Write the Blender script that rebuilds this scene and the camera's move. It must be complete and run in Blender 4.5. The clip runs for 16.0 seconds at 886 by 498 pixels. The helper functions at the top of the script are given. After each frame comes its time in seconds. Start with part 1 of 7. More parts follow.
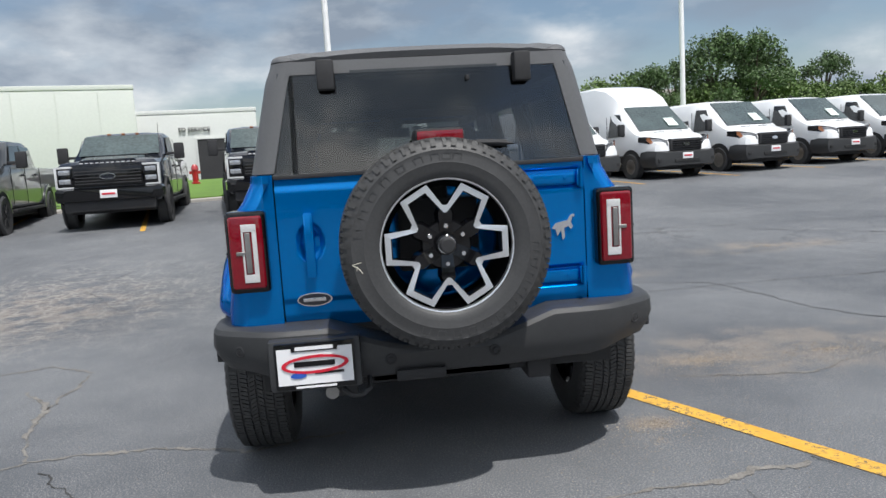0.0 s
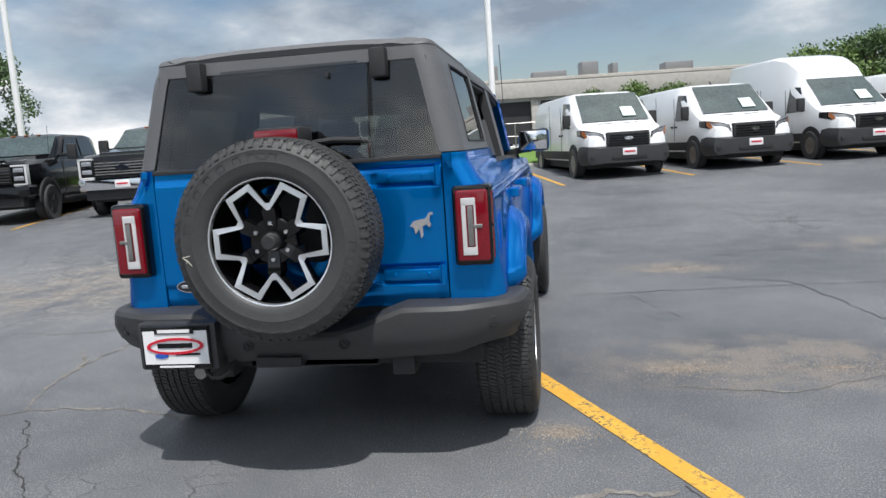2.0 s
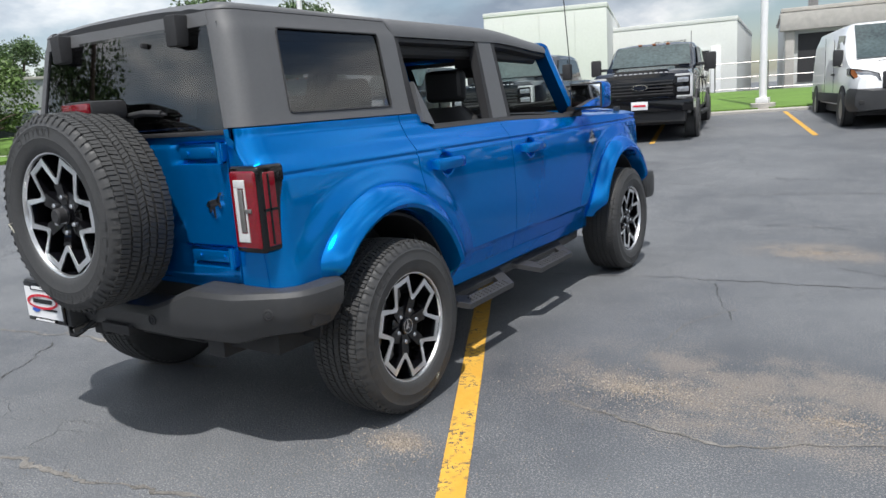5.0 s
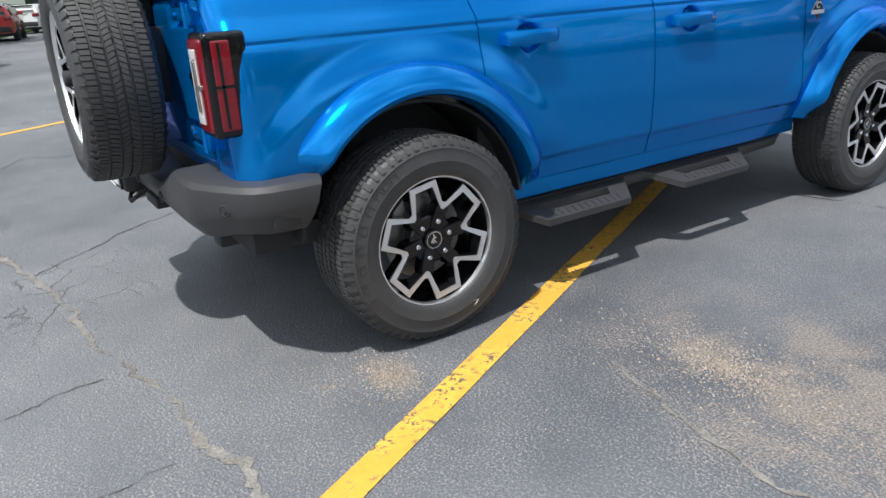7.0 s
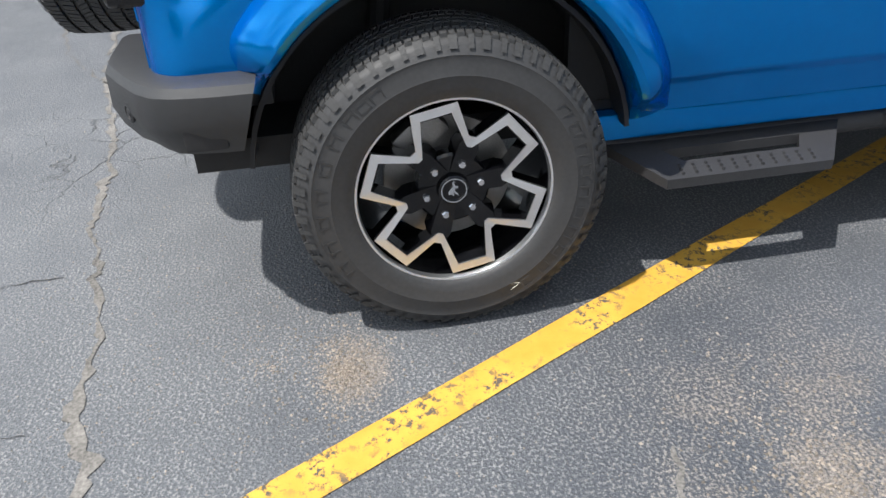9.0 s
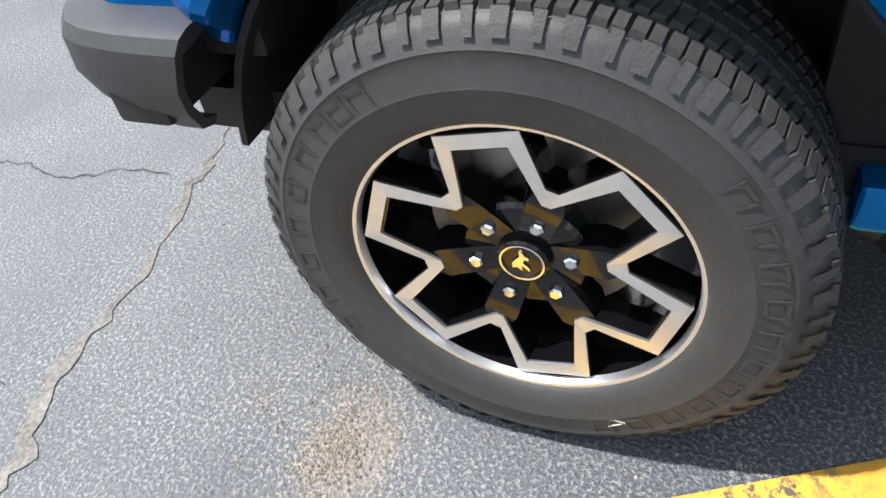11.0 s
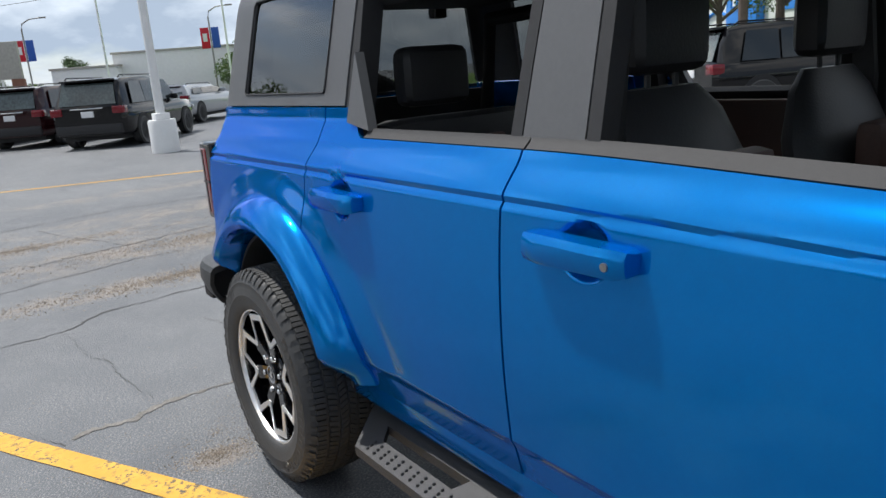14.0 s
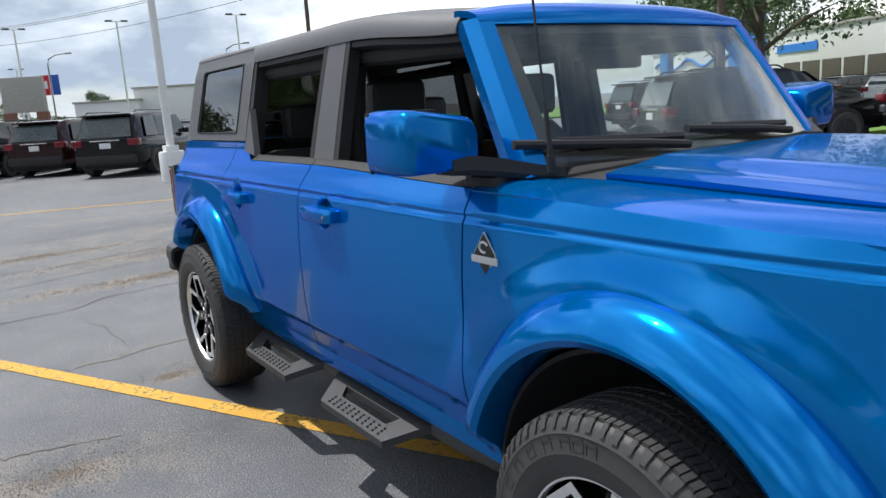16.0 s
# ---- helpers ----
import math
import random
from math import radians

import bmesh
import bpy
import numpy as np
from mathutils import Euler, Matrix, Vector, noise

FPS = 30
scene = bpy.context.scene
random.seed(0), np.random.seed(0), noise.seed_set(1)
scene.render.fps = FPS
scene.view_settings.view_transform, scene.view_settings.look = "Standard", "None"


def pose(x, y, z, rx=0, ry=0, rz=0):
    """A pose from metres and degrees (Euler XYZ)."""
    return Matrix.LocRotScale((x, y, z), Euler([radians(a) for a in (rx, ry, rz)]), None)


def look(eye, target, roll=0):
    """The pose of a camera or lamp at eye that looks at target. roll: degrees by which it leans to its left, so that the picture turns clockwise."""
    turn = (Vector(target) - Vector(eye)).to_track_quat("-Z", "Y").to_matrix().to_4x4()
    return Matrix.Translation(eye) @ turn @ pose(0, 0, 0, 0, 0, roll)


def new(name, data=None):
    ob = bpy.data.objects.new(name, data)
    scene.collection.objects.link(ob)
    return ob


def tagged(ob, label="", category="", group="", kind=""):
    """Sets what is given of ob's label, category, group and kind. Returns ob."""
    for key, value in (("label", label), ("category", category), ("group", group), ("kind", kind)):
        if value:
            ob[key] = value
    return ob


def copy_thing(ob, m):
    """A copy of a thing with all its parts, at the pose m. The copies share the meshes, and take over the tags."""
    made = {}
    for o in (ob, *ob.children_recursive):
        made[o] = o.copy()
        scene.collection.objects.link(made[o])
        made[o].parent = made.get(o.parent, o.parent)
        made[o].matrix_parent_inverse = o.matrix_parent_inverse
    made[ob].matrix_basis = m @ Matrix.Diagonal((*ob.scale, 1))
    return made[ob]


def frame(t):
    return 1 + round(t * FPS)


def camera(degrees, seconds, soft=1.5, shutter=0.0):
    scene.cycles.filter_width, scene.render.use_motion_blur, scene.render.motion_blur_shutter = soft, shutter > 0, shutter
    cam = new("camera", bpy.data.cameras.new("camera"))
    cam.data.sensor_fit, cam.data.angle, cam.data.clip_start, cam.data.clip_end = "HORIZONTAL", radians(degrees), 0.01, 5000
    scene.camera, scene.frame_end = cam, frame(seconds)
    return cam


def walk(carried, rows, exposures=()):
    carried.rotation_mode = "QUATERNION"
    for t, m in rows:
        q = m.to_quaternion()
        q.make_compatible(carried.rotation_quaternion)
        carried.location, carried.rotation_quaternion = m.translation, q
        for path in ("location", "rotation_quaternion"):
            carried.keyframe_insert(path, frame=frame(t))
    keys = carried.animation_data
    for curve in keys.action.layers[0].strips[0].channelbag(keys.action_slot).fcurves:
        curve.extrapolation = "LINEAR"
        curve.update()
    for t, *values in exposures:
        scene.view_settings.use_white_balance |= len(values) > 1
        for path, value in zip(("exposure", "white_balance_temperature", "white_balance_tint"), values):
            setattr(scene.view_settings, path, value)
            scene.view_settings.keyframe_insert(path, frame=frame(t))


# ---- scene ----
cam = camera(62.4, 16.0)
PATH = [
    (0, (-0.304, -3.623, 1.354), (-0.083, -1.651, 1.106), -3.5),
    (0.5, (0.064, -3.708, 1.373), (0.132, -1.725, 1.124), -3.6),
    (1, (0.406, -3.599, 1.344), (0.33, -1.617, 1.09), -3.6),
    (1.5, (0.78, -3.634, 1.354), (0.571, -1.662, 1.092), -3.7),
    (2, (1.106, -3.597, 1.35), (0.778, -1.644, 1.073), -3.8),
    (2.5, (1.421, -3.448, 1.368), (0.973, -1.522, 1.071), -3.9),
    (3, (1.777, -3.407, 1.374), (1.207, -1.515, 1.07), -4.0),
    (3.5, (2.029, -3.19, 1.357), (1.333, -1.341, 1.045), -4.0),
    (3.7, (2.104, -3.09, 1.38), (1.358, -1.262, 1.062), -3.9),
    (5.8, (3.078, -2.11, 1.333), (1.762, -0.681, 0.858), -3.9),
    (6, (3.083, -1.976, 1.3), (1.709, -0.613, 0.797), -3.9),
    (6.5, (3.071, -1.654, 1.299), (1.575, -0.467, 0.705), -3.7),
    (7, (3.105, -1.337, 1.289), (1.511, -0.34, 0.607), -3.5),
    (7.5, (2.92, -1.046, 1.249), (1.254, -0.248, 0.481), -3.4),
    (8, (2.81, -0.755, 1.236), (1.105, -0.147, 0.386), -3.3),
    (8.2, (2.773, -0.65, 1.232), (1.059, -0.113, 0.352), -3.2),
    (10.3, (1.838, 0.053, 1.187), (0.364, -0.143, -0.15), -5.9),
    (10.5, (1.749, 0.08, 1.165), (0.316, -0.203, -0.2), -6.9),
    (11, (1.596, 0.231, 1.119), (0.297, -0.43, -0.25), -10.1),
    (11.5, (1.54, 0.463, 1.17), (0.413, -0.55, -0.135), -11.7),
    (12, (1.581, 0.759, 1.268), (0.497, -0.459, 0.109), -10.7),
    (12.5, (1.539, 1.14, 1.304), (0.461, -0.254, 0.358), -9.4),
    (13, (1.668, 1.535, 1.381), (0.57, 0.033, 0.648), -7.3),
    (13.5, (1.682, 1.944, 1.388), (0.576, 0.383, 0.805), -5.7),
    (14, (1.776, 2.385, 1.426), (0.67, 0.792, 0.939), -4.4),
    (14.5, (1.873, 2.793, 1.435), (0.761, 1.188, 1.0), -3.6),
    (15, (1.839, 3.205, 1.436), (0.739, 1.585, 1.028), -3.5),
    (15.5, (1.95, 3.565, 1.436), (0.859, 1.936, 1.043), -3.5),
    (16, (1.974, 3.949, 1.451), (0.88, 2.321, 1.06), -3.7),
]
walk(cam, [(t, look(e, g, r)) for t, e, g, r in PATH],
     exposures=[(0, 0.05), (3.7, 0.05), (5.8, 0.25), (7, 0.4), (8.2, 0.45), (10.3, 0.65), (11, 0.85), (11.5, 0.75), (12, 0.5), (12.5, 0.3), (13, 0.15), (16, 0.1)])

# ---- sky, sun, exposure ----
SUN_WAY = Vector((0.20, -0.42, 1.0)).normalized()
world = bpy.data.worlds.new("sky")
scene.world = world
world.use_nodes = True
wt = world.node_tree
wn, wl = wt.nodes, wt.links
sky = wn.new("ShaderNodeTexSky")
sky.sky_type, sky.sun_disc = "NISHITA", False
sky.sun_elevation = math.asin(SUN_WAY.z)
sky.sun_rotation = math.atan2(SUN_WAY.x, SUN_WAY.y)
tc = wn.new("ShaderNodeTexCoord")
sep = wn.new("ShaderNodeSeparateXYZ")
wl.new(tc.outputs["Generated"], sep.inputs[0])


def wmath(op, a, b):
    n = wn.new("ShaderNodeMath")
    n.operation = op
    for i, v in enumerate((a, b)):
        if isinstance(v, (int, float)):
            n.inputs[i].default_value = v
        else:
            wl.new(v, n.inputs[i])
    return n.outputs[0]


flat = wn.new("ShaderNodeCombineXYZ")
wl.new(sep.outputs[0], flat.inputs[0])
wl.new(sep.outputs[1], flat.inputs[1])
wl.new(wmath("MULTIPLY", sep.outputs[2], 2.4), flat.inputs[2])


def wnoise(scale, detail, rough, off):
    n = wn.new("ShaderNodeTexNoise")
    n.inputs["Scale"].default_value, n.inputs["Detail"].default_value = scale, detail
    n.inputs["Roughness"].default_value = rough
    m = wn.new("ShaderNodeVectorMath")
    m.operation = "ADD"
    m.inputs[1].default_value = off
    wl.new(flat.outputs[0], m.inputs[0])
    wl.new(m.outputs[0], n.inputs["Vector"])
    return n.outputs["Fac"]


def wramp(fac, stops):
    r = wn.new("ShaderNodeValToRGB")
    el = r.color_ramp.elements
    while len(el) < len(stops):
        el.new(0.5)
    for e, (p, c) in zip(el, stops):
        e.position, e.color = p, (*c, 1)
    wl.new(fac, r.inputs[0])
    return r.outputs[0]


cover = wramp(wnoise(2.2, 7, 0.52, (3.1, 1.7, 0)), [(0.36, (0, 0, 0)), (0.50, (1, 1, 1))])
shade = wramp(wnoise(3.0, 8, 0.55, (7.3, 2.2, 4)), [(0.38, (0.31, 0.38, 0.48)), (0.50, (0.62, 0.69, 0.77)), (0.60, (1.16, 1.16, 1.16))])
dim = wn.new("ShaderNodeVectorMath")
dim.operation = "SCALE"
dim.inputs["Scale"].default_value = 0.11
wl.new(sky.outputs[0], dim.inputs[0])
mixed = wn.new("ShaderNodeMix")
mixed.data_type = "RGBA"
wl.new(cover, mixed.inputs["Factor"])
wl.new(dim.outputs[0], mixed.inputs["A"])
wl.new(shade, mixed.inputs["B"])
glow = wn.new("ShaderNodeVectorMath")
glow.operation = "SCALE"
wl.new(mixed.outputs["Result"], glow.inputs[0])
wl.new(wmath("ADD", wmath("MULTIPLY", sep.outputs[1], -0.27), 1.05), glow.inputs["Scale"])
wl.new(glow.outputs[0], wn["Background"].inputs[0])
wn["Background"].inputs[1].default_value = 1.06
sun = new("sun", bpy.data.lights.new("sun", "SUN"))
sun.data.energy, sun.data.angle, sun.data.color = 4.3, radians(0.8), (1, 0.975, 0.94)
sun.matrix_world = look(SUN_WAY * 50, (0, 0, 0))


# ---- materials ----
def material(name, color, rough=0.5, metal=0.0, vary=0.0, scale=8.0, bump=0.0, bump_scale=200.0, coat=0.0, island=0.0, spec=0.5):
    """A plain surface with two scales of variation and a fine relief."""
    m = bpy.data.materials.new(name)
    m.use_nodes = True
    n, l = m.node_tree.nodes, m.node_tree.links
    b = n["Principled BSDF"]
    b.inputs["Base Color"].default_value = (*color, 1)
    b.inputs["Roughness"].default_value, b.inputs["Metallic"].default_value = rough, metal
    b.inputs["Coat Weight"].default_value, b.inputs["Coat Roughness"].default_value = coat, 0.015
    b.inputs["Specular IOR Level"].default_value = spec
    c = n.new("ShaderNodeTexCoord")
    if vary:
        a, d = n.new("ShaderNodeTexNoise"), n.new("ShaderNodeTexNoise")
        a.inputs["Scale"].default_value, a.inputs["Detail"].default_value = scale, 5
        d.inputs["Scale"].default_value, d.inputs["Detail"].default_value = scale * 14, 3
        mx = n.new("ShaderNodeMath")
        mx.operation = "ADD"
        for i, t in enumerate((a, d)):
            l.new(c.outputs["Object"], t.inputs["Vector"])
            l.new(t.outputs["Fac"], mx.inputs[i])
        r = n.new("ShaderNodeMapRange")
        r.inputs["From Min"].default_value, r.inputs["From Max"].default_value = 0.6, 1.4
        r.inputs["To Min"].default_value, r.inputs["To Max"].default_value = 1 - vary, 1 + vary
        l.new(mx.outputs[0], r.inputs["Value"])
        value = r.outputs[0]
        if island:
            g, gr, gm = n.new("ShaderNodeNewGeometry"), n.new("ShaderNodeMapRange"), n.new("ShaderNodeMath")
            gr.inputs["To Min"].default_value, gr.inputs["To Max"].default_value = 1 - island, 1 + island
            gm.operation = "MULTIPLY"
            l.new(g.outputs["Random Per Island"], gr.inputs["Value"])
            l.new(gr.outputs[0], gm.inputs[0])
            l.new(value, gm.inputs[1])
            value = gm.outputs[0]
        s = n.new("ShaderNodeVectorMath")
        s.operation = "SCALE"
        s.inputs[0].default_value = color
        l.new(value, s.inputs["Scale"])
        l.new(s.outputs[0], b.inputs["Base Color"])
    if bump:
        t, bp = n.new("ShaderNodeTexNoise"), n.new("ShaderNodeBump")
        t.inputs["Scale"].default_value, t.inputs["Detail"].default_value = bump_scale, 4
        bp.inputs["Strength"].default_value, bp.inputs["Distance"].default_value = bump, 0.002
        l.new(c.outputs["Object"], t.inputs["Vector"])
        l.new(t.outputs["Fac"], bp.inputs["Height"])
        l.new(bp.outputs[0], b.inputs["Normal"])
    return m


def mnode(n, l, op, a, b=0.0, c=0.0):
    k = n.new("ShaderNodeMath")
    k.operation = op
    for i, v in enumerate((a, b, c)):
        if isinstance(v, (int, float)):
            k.inputs[i].default_value = v
        else:
            l.new(v, k.inputs[i])
    return k.outputs[0]


def glass(name, tint, gloss_rough=0.0):
    """A thin pane: what lies behind it, dimmed, and the mirror image by the angle."""
    m = bpy.data.materials.new(name)
    m.use_nodes = True
    n, l = m.node_tree.nodes, m.node_tree.links
    n.remove(n["Principled BSDF"])
    t, g, f, mx = n.new("ShaderNodeBsdfTransparent"), n.new("ShaderNodeBsdfGlossy"), n.new("ShaderNodeLayerWeight"), n.new("ShaderNodeMixShader")
    t.inputs[0].default_value = (*tint, 1)
    g.inputs["Roughness"].default_value = gloss_rough
    f.inputs["Blend"].default_value = 0.5
    rise = mnode(n, l, "POWER", f.outputs["Facing"], 4.0)
    l.new(mnode(n, l, "MULTIPLY_ADD", rise, 0.9, 0.075), mx.inputs[0])
    l.new(t.outputs[0], mx.inputs[1])
    l.new(g.outputs[0], mx.inputs[2])
    l.new(mx.outputs[0], n["Material Output"].inputs[0])
    return m


BLUE = material("blue_metallic_paint", (0.0, 0.172, 0.54), 0.14, 0.66, 0.04, 30, 0.0, 200, 0.35, 0.0, 0.02)
BLUE.node_tree.nodes["Principled BSDF"].inputs["Specular Tint"].default_value = (0.0, 0.30, 0.90, 1)
BLUE.node_tree.nodes["Principled BSDF"].inputs["Coat Roughness"].default_value = 0.0
TOP = material("grey_moulded_hardtop", (0.098, 0.099, 0.103), 0.45, 0, 0.08, 6, 0.25, 900)
BLACK = material("black_textured_plastic", (0.020, 0.020, 0.022), 0.68, 0, 0.2, 5, 0.3, 700)
GREYP = material("charcoal_bumper_plastic", (0.032, 0.033, 0.035), 0.5, 0, 0.15, 4, 0.3, 900)
GLOSSK = material("gloss_black_paint", (0.004, 0.004, 0.005), 0.12, 0, 0, 1, 0, 1, 0.35, 0, 0.3)
RUBBER = material("tyre_rubber", (0.041, 0.041, 0.042), 0.55, 0, 0.22, 7, 0.25, 400)
TREAD = material("tread_rubber", (0.042, 0.042, 0.042), 0.62, 0, 0.3, 12, 0.4, 300)
MACHINED = material("machined_aluminium", (0.86, 0.87, 0.89), 0.36, 1, 0.06, 40, 0.08, 500)
CHROME = material("chrome", (0.8, 0.8, 0.82), 0.08, 1)
STEEL = material("dull_steel", (0.30, 0.29, 0.28), 0.42, 0.9, 0.25, 20)
RED = material("red_lens", (0.17, 0.001, 0.008), 0.15, 0, 0.25, 60, 0.15, 300, 0.9, 0, 0.3)
CLEAR = material("pale_reflector", (0.62, 0.62, 0.62), 0.25, 0.2, 0.15, 120)
DARKGLASS = glass("privacy_glass", (0.36, 0.37, 0.37))
WINDGLASS = glass("windscreen_glass", (0.90, 0.94, 0.92))
# also colours the discs that draw wheel-arch shade on the other vehicles
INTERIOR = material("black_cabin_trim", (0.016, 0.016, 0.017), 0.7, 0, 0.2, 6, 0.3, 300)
SEAT = material("dark_grey_leather", (0.028, 0.028, 0.030), 0.48, 0, 0.15, 9, 0.4, 160)
BROWN = material("brown_leather", (0.075, 0.036, 0.026), 0.5, 0, 0.15, 9, 0.4, 160)
WHITEPAINT = material("white_van_paint", (0.78, 0.79, 0.80), 0.3, 0, 0.03, 3, 0, 1, 0.6)
WHITE = material("white_plate_print", (0.75, 0.75, 0.76), 0.35)
REDPRINT = material("red_print", (0.55, 0.01, 0.03), 0.4)
BLUEPRINT = material("blue_print", (0.02, 0.09, 0.42), 0.4)
POLEWHITE = material("white_enamel_post", (0.78, 0.78, 0.78), 0.45, 0, 0.06, 3)
CONCRETE = material("pale_concrete", (0.42, 0.40, 0.37), 0.9, 0, 0.2, 3, 0.6, 80)
CREAM = material("cream_wall_cladding", (0.62, 0.63, 0.61), 0.7, 0, 0.05, 0.6)
GREYWALL = material("grey_panel_wall", (0.30, 0.31, 0.32), 0.6, 0, 0.06, 0.6)
# near-black that puts the shade of unbuilt rooms into flat panels
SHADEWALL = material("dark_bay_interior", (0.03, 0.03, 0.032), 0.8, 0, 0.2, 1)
YELLOWBRICK = material("brown_brick", (0.22, 0.10, 0.07), 0.85, 0, 0.2, 4)
GRASS = material("mown_grass", (0.10, 0.19, 0.025), 0.9, 0, 0.35, 0.8, 0.6, 40)
LEAF = material("green_leaves", (0.105, 0.165, 0.045), 0.6, 0, 0.25, 1.5, 0, 1, 0, 0.45)
LEAFDARK = material("dark_leaves", (0.075, 0.125, 0.045), 0.6, 0, 0.25, 1.5, 0, 1, 0, 0.45)
BARK = material("grey_bark", (0.10, 0.08, 0.06), 0.9, 0, 0.3, 6, 0.8, 40)
WOOD = material("weathered_pole_wood", (0.12, 0.09, 0.07), 0.9, 0, 0.3, 5)
AMBER = material("amber_lamp", (0.35, 0.12, 0.04), 0.2, 0, 0, 1, 0, 1, 0.5)
HEADLAMP = material("headlamp_lens", (0.35, 0.36, 0.38), 0.1, 0.5, 0.5, 30, 0, 1, 1)
PAPER = material("sticker_paper", (0.62, 0.72, 0.68), 0.7)
DEALBLUE = material("blue_sign_panel", (0.01, 0.19, 0.62), 0.4, 0, 0.05, 2)
NAVY = material("dark_navy_paint", (0.006, 0.008, 0.016), 0.25, 0.2, 0, 1, 0, 1, 1)
INK = material("black_paint", (0.003, 0.003, 0.004), 0.15, 0, 0, 1, 0, 1, 0.45, 0, 0.25)
GREYPAINT = material("grey_metallic_paint", (0.030, 0.032, 0.036), 0.3, 0.4, 0, 1, 0, 1, 1)
SILVER = material("silver_paint", (0.40, 0.41, 0.43), 0.3, 0.5, 0, 1, 0, 1, 1)
BURGUNDY = material("dark_red_paint", (0.022, 0.003, 0.005), 0.15, 0.2, 0, 1, 0, 1, 0.5, 0, 0.25)
REDPAINT = material("red_paint", (0.35, 0.01, 0.012), 0.3, 0, 0, 1, 0, 1, 1)


def surface_nodes(name):
    m = bpy.data.materials.new(name)
    m.use_nodes = True
    n, l = m.node_tree.nodes, m.node_tree.links
    return m, n, l, n["Principled BSDF"], n.new("ShaderNodeTexCoord").outputs["Object"]


def mtex(n, l, co, scale, detail=4, rough=0.55, kind="Noise"):
    k = n.new("ShaderNodeTex" + kind) if kind == "Noise" else n.new("ShaderNodeTexVoronoi")
    k.inputs["Scale"].default_value = scale
    if kind == "Noise":
        k.inputs["Detail"].default_value, k.inputs["Roughness"].default_value = detail, rough
        l.new(co, k.inputs["Vector"])
        return k.outputs["Fac"]
    if kind == "Edge":
        k.feature = "DISTANCE_TO_EDGE"
    l.new(co, k.inputs["Vector"])
    return k.outputs["Distance"]


def mrange(n, l, v, a, b, c=0.0, d=1.0):
    k = n.new("ShaderNodeMapRange")
    for key, x in (("From Min", a), ("From Max", b), ("To Min", c), ("To Max", d)):
        k.inputs[key].default_value = x
    l.new(v, k.inputs["Value"])
    return k.outputs[0]


def mmix(n, l, f, a, b):
    k = n.new("ShaderNodeMix")
    k.data_type = "RGBA"
    l.new(f, k.inputs["Factor"])
    for key, v in (("A", a), ("B", b)):
        if isinstance(v, tuple):
            k.inputs[key].default_value = (*v, 1)
        else:
            l.new(v, k.inputs[key])
    return k.outputs["Result"]


